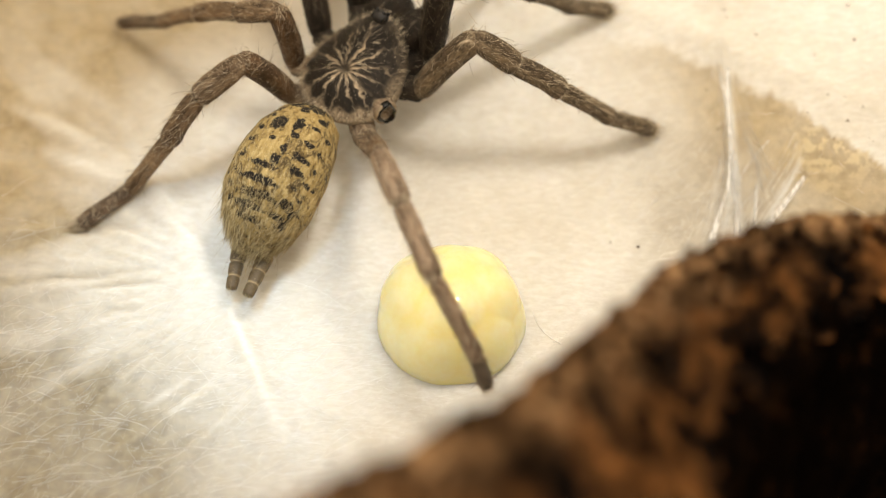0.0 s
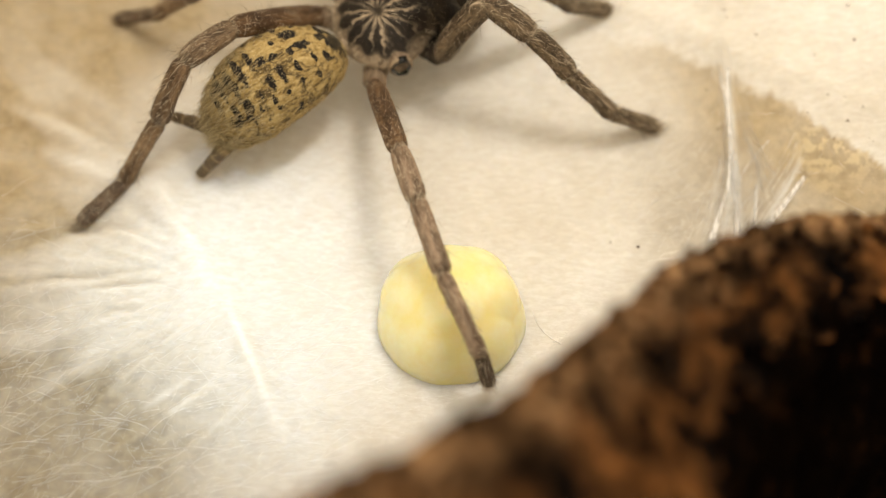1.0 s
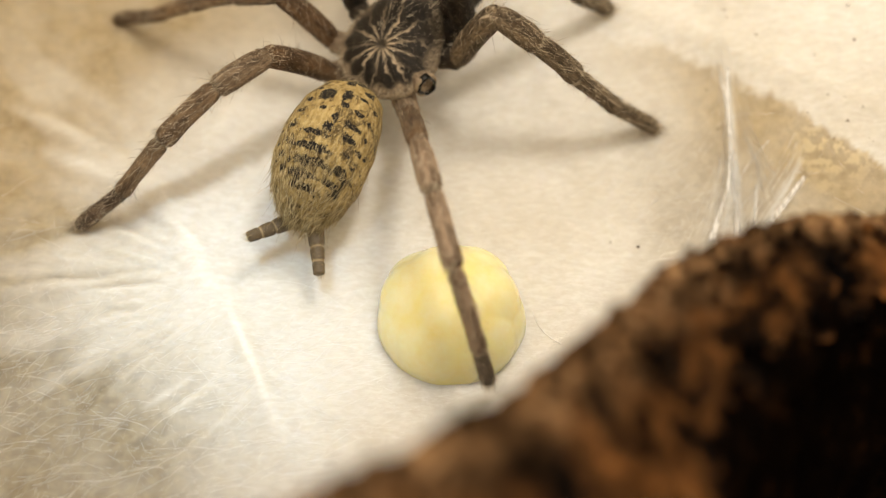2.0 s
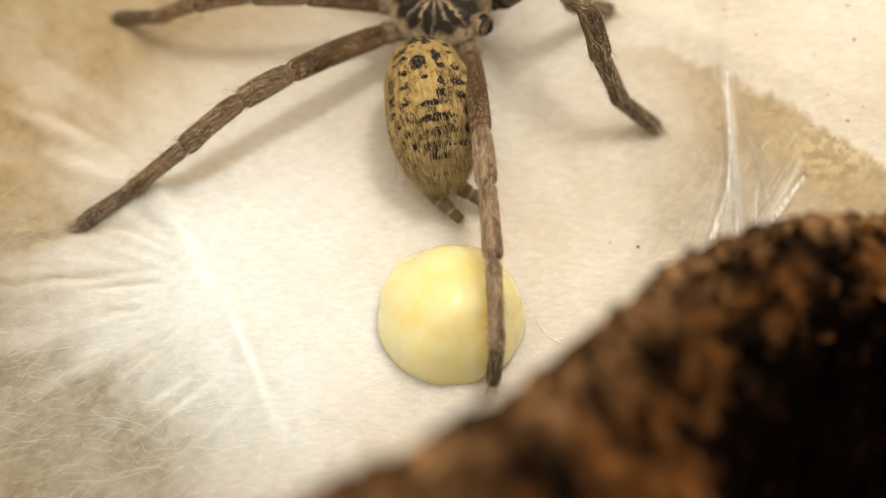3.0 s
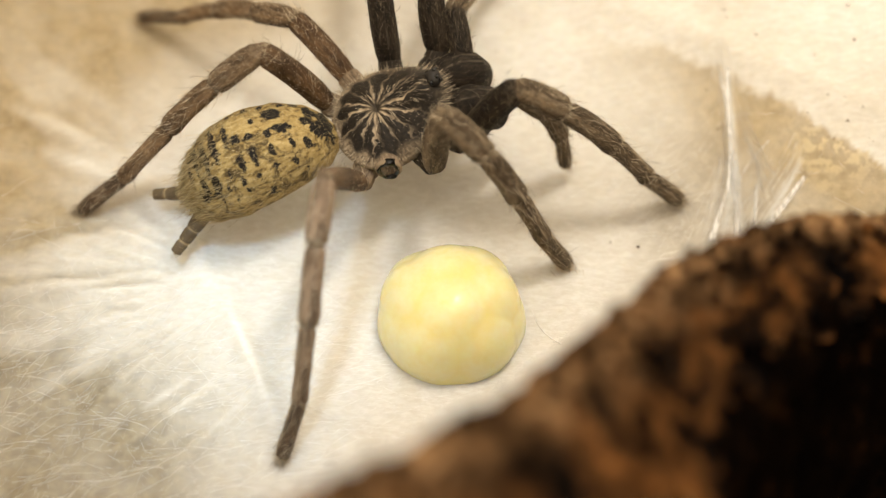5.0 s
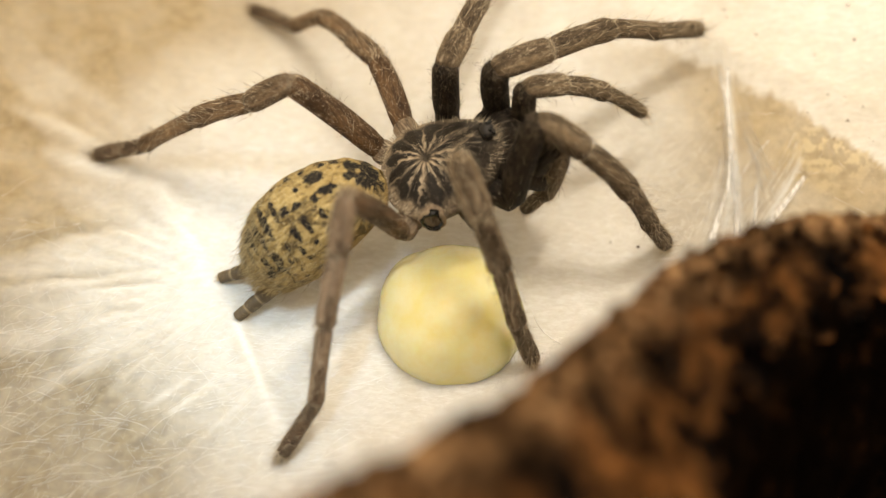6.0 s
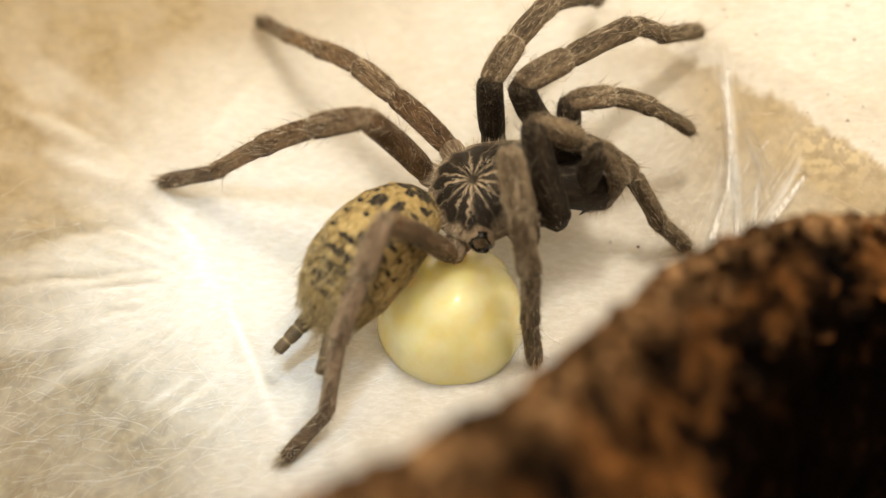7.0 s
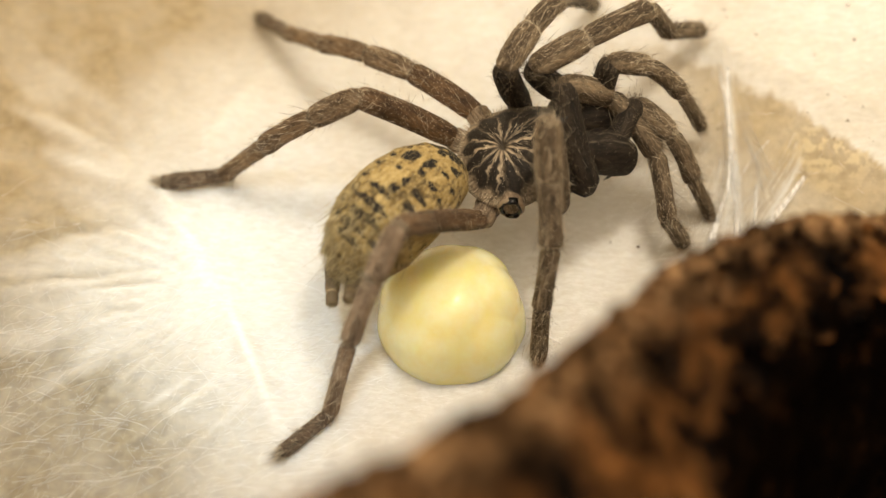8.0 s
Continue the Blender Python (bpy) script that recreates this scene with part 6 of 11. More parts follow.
    walk(legs['F4']['metatarsus'], [
        (0,mm(-27.3,17.7,-1,-13.9,45.6,144.3)), (0.25,mm(-28.4,16.3,0.7,-10.2,49.9,149.8)), (0.5,mm(-30.4,13.3,4.1,-9.7,48,156.2)), (0.65,mm(-34,10.3,5.2,-8.4,49.1,165.9)),
        (0.8,mm(-37.6,8,2.7,-3.2,41.5,176.9)), (1,mm(-42,5.8,-2.1,5.2,44.2,-173.9)), (1.25,mm(-42.2,10.5,-1.4,4.6,43.2,-179.9)), (1.5,mm(-39.6,16.4,-0.5,-2.8,37.2,163.8)),
        (1.6,mm(-36.5,17.1,1.4,-4.1,38.4,160.6)), (1.7,mm(-33.2,18.2,0.9,-4.6,32.4,156.6)), (2,mm(-35.7,17.5,12,-12.3,36.5,146.3)), (2.25,mm(-36.2,21.3,13.6,-11.8,30.7,140.2)),
        (2.5,mm(-36.7,25.3,14.5,-10.3,25,136)), (2.8,mm(-37.8,30.4,8.7,-10,21.4,128.2)), (3,mm(-42.5,29.8,4.6,-14.5,30.7,128.2)), (3.25,mm(-43.5,25.3,7.9,-10.7,39.7,138.8)),
        (3.5,mm(-40.3,22.3,2.7,-9.7,35.9,142.2)), (3.65,mm(-37.2,19.4,3.4,-10.6,38.8,148.4)), (3.8,mm(-32.8,17.8,1.7,-9.8,35.1,150.3)), (4,mm(-29,16.7,-0.6,-3.6,37.5,158.6)),
        (4.1,mm(-27.5,14.9,-0.2,-4.1,42.8,160.3)), (4.2,mm(-26.7,14.2,-1.5,-4.9,42.6,161.2)), (4.3,mm(-28.9,14.1,-3.3,-3.6,45.4,164.1)), (4.4,mm(-29.3,13.1,-3,-3.3,45.5,167.8)),
        (4.5,mm(-29.5,12.3,-2.9,-3.7,43.6,170.3)), (4.6,mm(-30.5,10.4,-1.1,-3.2,44.9,174.5)), (4.7,mm(-31.2,10.5,-1.3,0.2,43.1,178.8)), (4.9,mm(-32.9,10,0.9,1,40.8,178.2)),
        (5.1,mm(-33.8,11.8,0.3,1.5,39.5,174.8)), (5.3,mm(-34.6,13.8,0.1,0.7,37.9,170)), (5.5,mm(-35.7,16.6,-1.2,2,35.7,165.7)), (5.65,mm(-36.3,18.7,-1.9,3.4,34.4,163.2)),
        (5.8,mm(-36,18.9,-0.4,1.4,36.7,162)), (6,mm(-35.9,21.2,-0.2,2.3,35.2,158.3)), (6.25,mm(-36.8,22,-1.4,4.9,33,159.3)), (6.5,mm(-37.2,20.7,0.2,2,34.7,158.9)),
        (6.7,mm(-36.7,24.6,-5.2,16,24.3,163.2)), (6.8,mm(-35.9,29.4,-12.6,65.3,-0.7,174.4)), (6.9,mm(-33.4,19.1,0.4,-1.6,22.9,161.3)), (7,mm(-32.1,16.3,3.9,-11.5,40.2,151.4)),
        (7.25,mm(-35.2,18.1,2.9,-12.4,40.1,148)), (7.5,mm(-37.3,19.1,1,-17.6,42.9,141.2)), (7.75,mm(-37.8,16.2,1.2,-16,44.6,148.9)), (8,mm(-38.4,16,-2.4,-9.5,45.3,156.5)),
    ])
    walk(legs['F4']['tarsus'], [
        (0,mm(-35.8,23.8,-11.7,-12.3,-5.3,166.7)), (0.25,mm(-36.7,21.2,-10.7,-6,1.6,163)), (0.5,mm(-39.6,17.3,-7,-4.9,20.2,158.1)), (0.65,mm(-43.6,12.7,-6.2,-2.6,11.1,170.3)),
        (0.8,mm(-48.9,8.6,-7.3,-3.1,-12.1,-169)), (1,mm(-52.7,4.6,-12.6,5.4,-6.1,-165.1)), (1.25,mm(-53.2,10.5,-11.7,2.8,-4.9,-172.8)), (1.5,mm(-51.1,19.7,-9.6,-4,-7.8,-178.1)),
        (1.6,mm(-47.6,21,-7.9,-5.2,-9,175)), (1.7,mm(-44.8,23.2,-7.1,-8.7,-14.6,176.8)), (2,mm(-45.7,24.1,3.1,-11.3,22.5,143.9)), (2.25,mm(-46.1,29.5,6,-12,21.7,136.5)),
        (2.5,mm(-46.5,34.7,8.1,-10.6,18.1,132.5)), (2.8,mm(-46.4,41.4,3.3,-7.4,-18.9,150.9)), (3,mm(-50.4,39.9,-3.1,-5.4,-11.4,151.5)), (3.25,mm(-52.2,32.9,-1.7,-0.7,5,146.1)),
        (3.5,mm(-49.9,29.8,-6.1,-3.2,-11.5,168.7)), (3.65,mm(-47.2,25.5,-6,-6.8,-9.8,167.1)), (3.8,mm(-43.5,23.9,-6.9,-9.6,-11.6,173.9)), (4,mm(-40,21,-9.7,-8.7,-12.2,176.7)),
        (4.1,mm(-37.9,18.6,-10.4,-7,-9,176.1)), (4.2,mm(-37.1,17.8,-11.6,-9.3,-9.9,-176.5)), (4.3,mm(-39.1,17,-14,-6.7,-7.1,-176.4)), (4.4,mm(-39.6,15.3,-13.7,-6.1,-4.3,-176.6)),
        (4.5,mm(-40.2,14.2,-13.2,-6.7,-1.6,-171.4)), (4.6,mm(-41.1,11.4,-11.7,-2.8,9,-175.3)), (4.7,mm(-42.1,10.7,-11.6,-0.9,12.2,-172.6)), (4.9,mm(-44.3,10.4,-8.9,1.2,30.2,178.9)),
        (5.1,mm(-45.4,12.9,-9.2,1.5,31,175.1)), (5.3,mm(-46.3,15.8,-9.1,0.5,29.5,169.8)), (5.5,mm(-47.5,19.6,-10,1.6,27.1,165)), (5.65,mm(-48.2,22.3,-10.4,2.8,25.1,161.9)),
        (5.8,mm(-47.4,22.6,-9.4,-0.5,24.4,158.1)), (6,mm(-47.3,25.7,-8.9,1.3,21.1,156)), (6.25,mm(-48.6,26.4,-9.6,4.3,17.6,158)), (6.5,mm(-48.7,25.1,-8.3,1.7,19.1,157.2)),
        (6.7,mm(-49.8,28.5,-11.4,12.5,-0.7,162.6)), (6.8,mm(-50.8,30.8,-12.5,59.5,-14.6,168)), (6.9,mm(-46.5,23.5,-5.4,-4.1,-4.6,167.6)), (7,mm(-42.2,21.7,-5.8,-7.7,15,159.8)),
        (7.25,mm(-44.9,24.2,-6.8,-7.5,12.8,155.5)), (7.5,mm(-45.8,26,-9.2,-7.2,0.2,160.2)), (7.75,mm(-47,21.8,-9.3,-7.4,2.5,160.7)), (8,mm(-48.1,20.2,-13,-6,-14.3,175.9)),
    ])
    walk(legs['F3']['femur'], [
        (0,mm(-2,10.8,-4.8,54.3,-83.7,43)), (0.25,mm(-2,10.8,-4.8,33.9,-73.4,64.9)), (0.5,mm(-2,10.8,-4.8,31.3,-70.5,72.4)), (0.65,mm(-2,10.8,-4.8,27.7,-66.7,91.3)),
        (0.8,mm(-2,10.8,-4.8,19.3,-64.3,118)), (1,mm(-2,10.8,-4.8,-1.1,-48.9,148.1)), (1.25,mm(-2,10.8,-4.8,3.5,-47.9,135.6)), (1.5,mm(-2,10.8,-4.8,9.1,-50.4,117.8)),
        (1.6,mm(-2,10.8,-4.8,15.7,-53.7,105)), (1.7,mm(-2,10.8,-4.8,-2.7,-59.6,113.6)), (2,mm(-2,10.8,-4.8,18.2,-57,91.5)), (2.25,mm(-2,10.8,-4.8,18.7,-53.6,88.6)),
        (2.5,mm(-2,10.8,-4.8,16.8,-47.7,90)), (2.8,mm(-2,10.8,-4.8,15.1,-36,98.1)), (3,mm(-2,10.8,-4.8,-4.3,-21.9,111.4)), (3.25,mm(-2,10.8,-4.8,-12.9,-38.2,121.6)),
        (3.5,mm(-2,10.8,-4.8,-23.9,-53.2,133.8)), (3.65,mm(-2,10.8,-4.8,-12.3,-61.3,123.9)), (3.8,mm(-2,10.8,-4.8,-3.2,-68.5,112.3)), (4,mm(-2,10.8,-4.8,24.2,-73.6,82.8)),
        (4.1,mm(-2,10.8,-4.8,41.3,-70.1,64.1)), (4.2,mm(-2,10.8,-4.8,71.7,-80.9,34.6)), (4.3,mm(-2,10.8,-4.8,-11.3,-82.2,123.3)), (4.4,mm(-2,10.8,-4.8,11.7,-69.2,103.2)),
        (4.5,mm(-2,10.8,-4.8,13.1,-68.3,107.2)), (4.6,mm(-2,10.8,-4.8,17.3,-54.1,109.4)), (4.7,mm(-2,10.8,-4.8,30.1,-25.4,104.4)), (4.9,mm(-2,10.8,-4.8,18.8,-24.4,113.9)),
        (5.1,mm(-2,10.8,-4.8,18.3,-29.3,112.4)), (5.3,mm(-2,10.8,-4.8,18.9,-33.6,107.2)), (5.5,mm(-2,10.8,-4.8,20.1,-32.6,101.4)), (5.65,mm(-2,10.8,-4.8,21.1,-25.4,98.7)),
        (5.8,mm(-2,10.8,-4.8,38.1,-4.8,94.9)), (6,mm(-2,10.8,-4.8,36.6,-7.3,95)), (6.25,mm(-2,10.8,-4.8,23.7,-10.5,99.7)), (6.5,mm(-2,10.8,-4.8,23.5,-6.7,103)),
        (6.7,mm(-2,10.8,-4.8,16.3,-7.4,109.2)), (6.8,mm(-2,10.8,-4.8,14.7,-5.8,113.1)), (6.9,mm(-2,10.8,-4.8,13,-4.7,115.9)), (7,mm(-2,10.8,-4.8,14.3,-10.4,117.6)),
        (7.25,mm(-2,10.8,-4.8,8.1,-4.3,119.6)), (7.5,mm(-2,10.8,-4.8,5.5,-11.6,122.2)), (7.75,mm(-2,10.8,-4.8,6.6,-4.7,124.1)), (8,mm(-2,10.8,-4.8,10.4,-10.7,128.3)),
    ])
    walk(legs['F3']['patella'], [
        (0,mm(-0.9,11.8,8.9,13.9,25.1,102.7)), (0.25,mm(-0.3,14.4,8.4,15.5,25.8,103.6)), (0.5,mm(-0.6,15.2,8.2,11.4,30.7,107.6)), (0.65,mm(-2.1,16.3,7.9,12.1,28.8,122.4)),
        (0.8,mm(-4.8,16.1,7.6,8.9,24.6,139.3)), (1,mm(-9.7,15.6,5.6,-1,24.4,146.5)), (1.25,mm(-8.6,17.3,5.4,2.4,23.8,138.9)), (1.5,mm(-6.1,18.6,5.8,6.5,22.1,127.3)),
        (1.6,mm(-4.1,18.7,6.3,9.8,21.1,120.9)), (1.7,mm(-4.8,17.2,7.1,-1.4,20.7,110.8)), (2,mm(-2.2,18.3,6.8,10,13.2,109.2)), (2.25,mm(-1.8,19,6.3,11,8.9,105.2)),
        (2.5,mm(-2,20.1,5.4,11.1,3,103.3)), (2.8,mm(-3.6,21.8,3.3,11.9,-8.1,106.9)), (3,mm(-6.7,22.7,0.3,-4.8,-14.4,112.7)), (3.25,mm(-7.7,20,3.7,-10.2,4.3,113.2)),
        (3.5,mm(-7.7,16.8,6.2,-14.9,19.1,109)), (3.65,mm(-5.7,16.3,7.3,-6.4,19.7,111.2)), (3.8,mm(-3.9,15.5,8,-1.4,21.7,108.8)), (4,mm(-1.5,14.7,8.4,7.6,31.2,109.7)),
        (4.1,mm(0.1,15,8.2,17.9,31,112.5)), (4.2,mm(-0.2,12,8.8,13.2,22.9,111.9)), (4.3,mm(-3,12.4,8.9,1.5,30,112.1)), (4.4,mm(-3.1,15.6,8.1,11.5,31.4,119.5)),
        (4.5,mm(-3.5,15.7,8,12.7,24.3,124.3)), (4.6,mm(-4.7,18.4,6.4,18.6,27.9,128.2)), (4.7,mm(-5.1,22.9,1.1,31.1,28.2,133.8)), (4.9,mm(-7.1,22.3,0.9,18.5,21.5,129.4)),
        (5.1,mm(-6.6,21.9,2,17.3,22.9,128.3)), (5.3,mm(-5.4,21.8,2.8,17.4,26.4,126.2)), (5.5,mm(-4.3,22.2,2.6,19.4,28.7,122.4)), (5.65,mm(-3.9,23.1,1.1,22,28.2,118.4)),
        (5.8,mm(-3.2,24.5,-3.7,41.3,22.1,115.7)), (6,mm(-3.2,24.4,-3,37.7,15.6,110.7)), (6.25,mm(-4.3,24.2,-2.3,24.2,15.5,110.7)), (6.5,mm(-5.1,24.2,-3.2,23.9,11,110.9)),
        (6.7,mm(-6.5,23.7,-3,16.3,7.1,113.1)), (6.8,mm(-7.4,23.4,-3.4,14.7,3.5,115.5)), (6.9,mm(-8,23.2,-3.7,12.9,2.1,117.4)), (7,mm(-8.3,22.8,-2.3,14.1,-3.4,119.4)),
        (7.25,mm(-8.8,22.8,-3.8,8,-0.3,120)), (7.5,mm(-9.2,22.2,-2,5.4,-3.5,122.7)), (7.75,mm(-9.7,22.2,-3.7,6.6,4,124.8)), (8,mm(-10.4,21.4,-2.2,10.3,6,131.6)),
    ])
    walk(legs['F3']['tibia'], [
        (0,mm(-2.9,20.7,4.7,13.1,27.6,100.9)), (0.25,mm(-2.5,23.1,4.1,16.2,35.1,105)), (0.5,mm(-3.2,23.4,3.1,12.7,36.7,109.9)), (0.65,mm(-6.8,23.7,3.1,14.4,40,126.4)),
        (0.8,mm(-11.7,22,3.5,10,35.5,141.4)), (1,mm(-17.3,20.6,1.5,-0.6,34.8,147.3)), (1.25,mm(-15.5,23.3,1.4,2.7,33.5,139.6)), (1.5,mm(-11.7,26,2.1,6.7,31,127.8)),
        (1.6,mm(-8.9,26.7,2.7,10.7,29.9,123.1)), (1.7,mm(-8.1,26,3.6,-1.4,28.9,110.6)), (2,mm(-5.4,27.5,4.5,10.6,24.5,111)), (2.25,mm(-4.4,28.5,4.8,11.6,19,107.9)),
        (2.5,mm(-4.3,29.8,4.9,11.5,13.2,105.7)), (2.8,mm(-6.4,31.3,4.7,11.8,6.2,107.7)), (3,mm(-10.4,31.7,2.8,-4.4,7.4,110.4)), (3.25,mm(-11.6,29.2,3,-10.7,18.5,110.2)),
        (3.5,mm(-10.8,25.7,3,-15.6,26.8,107.3)), (3.65,mm(-9.1,25.1,3.9,-6.9,29.1,110)), (3.8,mm(-6.9,24.3,4.3,-1.5,28.1,108.7)), (4,mm(-4.4,22.7,3.3,8.1,31.3,110.5)),
        (4.1,mm(-3.2,22.9,3,18,33.6,112.9)), (4.2,mm(-3.6,20.6,4.9,13.4,31.8,112.3)), (4.3,mm(-6.3,20.4,3.9,1.6,31.1,112.1)), (4.4,mm(-7.3,23,2.9,10.1,32.5,117.2)),
        (4.5,mm(-8.6,23.2,3.9,11.4,28.3,121.9)), (4.6,mm(-10.2,25.4,1.7,17.8,29,126.4)), (4.7,mm(-11.2,29.2,-3.6,29.9,24,131)), (4.9,mm(-13,29.5,-2.8,18.9,26.4,130.5)),
        (5.1,mm(-12.3,29.1,-1.9,18.3,28.5,130.7)), (5.3,mm(-10.7,29,-1.6,18.2,31.2,128.1)), (5.5,mm(-9,29.6,-2.2,19.9,33,123.6)), (5.65,mm(-8.1,30.9,-3.6,22.7,31.8,120.1)),
        (5.8,mm(-7.2,32.8,-7.4,41,20.3,114.6)), (6,mm(-6.6,33.4,-5.7,38.6,17.5,114.2)), (6.25,mm(-7.7,33.2,-5,24.9,20.2,112.7)), (6.5,mm(-8.6,33.3,-5.1,24.5,17.4,113.6)),
        (6.7,mm(-10.4,32.8,-4.2,17.1,18.6,116.8)), (6.8,mm(-11.7,32.4,-4,15.2,16.8,118.4)), (6.9,mm(-12.6,32,-4,13.3,13.8,120.4)), (7,mm(-13.2,31.5,-1.7,14.6,14.3,124.2)),
        (7.25,mm(-13.8,31.4,-3.7,8.1,10.3,121.2)), (7.5,mm(-14.6,30.6,-1.4,5.5,11.5,124.4)), (7.75,mm(-15.4,30.4,-4.4,6.7,12.9,125.3)), (8,mm(-17,28.9,-3.3,10.7,15.7,133.5)),
    ])
    walk(legs['F3']['metatarsus'], [
        (0,mm(-4.7,30.2,-0.4,14.7,34.2,104.4)), (0.25,mm(-4.8,31.8,-2.2,18,40.5,108.1)), (0.5,mm(-6.2,31.7,-3.5,15.9,47.7,114.5)), (0.65,mm(-11.8,30.4,-4,13.1,47,124.8)),
        (0.8,mm(-18.7,27.6,-2.9,5.7,44.6,135.5)), (1,mm(-24.9,25.5,-4.8,-12.2,50,132.2)), (1.25,mm(-22.5,29.2,-4.7,-2.9,41.9,131.4)), (1.5,mm(-17.5,33.4,-3.6,4.8,34.6,124.5)),
        (1.6,mm(-14.1,34.7,-2.8,10.3,34.6,122.4)), (1.7,mm(-11.5,35,-1.8,3.3,36.7,118.3)), (2,mm(-9,36.8,-0.1,10.7,31.1,111.5)), (2.25,mm(-7.6,38.4,1.2,11,27.5,106.6)),
        (2.5,mm(-7.2,40.1,2.4,10.5,23.9,103.4)), (2.8,mm(-9.8,41.7,3.5,9.1,22.5,102.3)), (3,mm(-14.2,41.9,1.4,-8.9,32.2,101)), (3.25,mm(-15.2,39,-0.5,-14.1,31.6,103.3)),
        (3.5,mm(-13.7,35.1,-2,-14.4,29,109.8)), (3.65,mm(-12.4,34.1,-1.4,-6.9,32.2,109.9)), (3.8,mm(-10,33.5,-0.8,1.5,36.4,113.6)), (4,mm(-7.7,31.5,-2.5,11.5,34.9,116.5)),
        (4.1,mm(-6.8,31.4,-3.1,20.4,35.2,117)), (4.2,mm(-7.2,29.2,-0.9,17,37.7,118.5)), (4.3,mm(-9.8,29.1,-1.8,5.9,39,119)), (4.4,mm(-11.6,31.2,-3,12.5,38,121.2)),
        (4.5,mm(-13.8,31.4,-1.3,14.6,39.5,127.3)), (4.6,mm(-15.9,33.1,-3.6,21.5,38.3,133)), (4.7,mm(-17.8,36.8,-8.1,34.6,40.7,140.4)), (4.9,mm(-19.4,37,-7.7,22.4,34.7,137)),
        (5.1,mm(-18.6,36.5,-7.2,21.5,35,136.4)), (5.3,mm(-16.5,36.4,-7.3,21.5,37.1,133.7)), (5.5,mm(-14.1,37.3,-8.2,24.4,37.8,130.8)), (5.65,mm(-12.8,39,-9.4,28.6,38.5,129.6)),
        (5.8,mm(-11.5,42.2,-11.2,52,46.2,136.8)), (6,mm(-10.9,43,-9,47.4,41.9,132.9)), (6.25,mm(-11.7,42.7,-8.8,35.3,37.8,131.6)), (6.5,mm(-12.8,42.9,-8.4,33,41.4,129.9)),
        (6.7,mm(-15.1,42.2,-7.8,21,29.8,125.2)), (6.8,mm(-16.7,41.7,-7.2,16.7,24.3,122.6)), (6.9,mm(-18,41.3,-6.7,13.5,20.3,121)), (7,mm(-19.2,40.3,-4.4,13,21.8,120.1)),
        (7.25,mm(-19.4,40.7,-5.7,7.5,15.1,118.9)), (7.5,mm(-20.7,39.5,-3.6,2.4,21,115.8)), (7.75,mm(-21.6,39.1,-6.8,5.1,19.6,120.8)), (8,mm(-24.3,36.6,-6.3,6.5,25.4,123.6)),
    ])
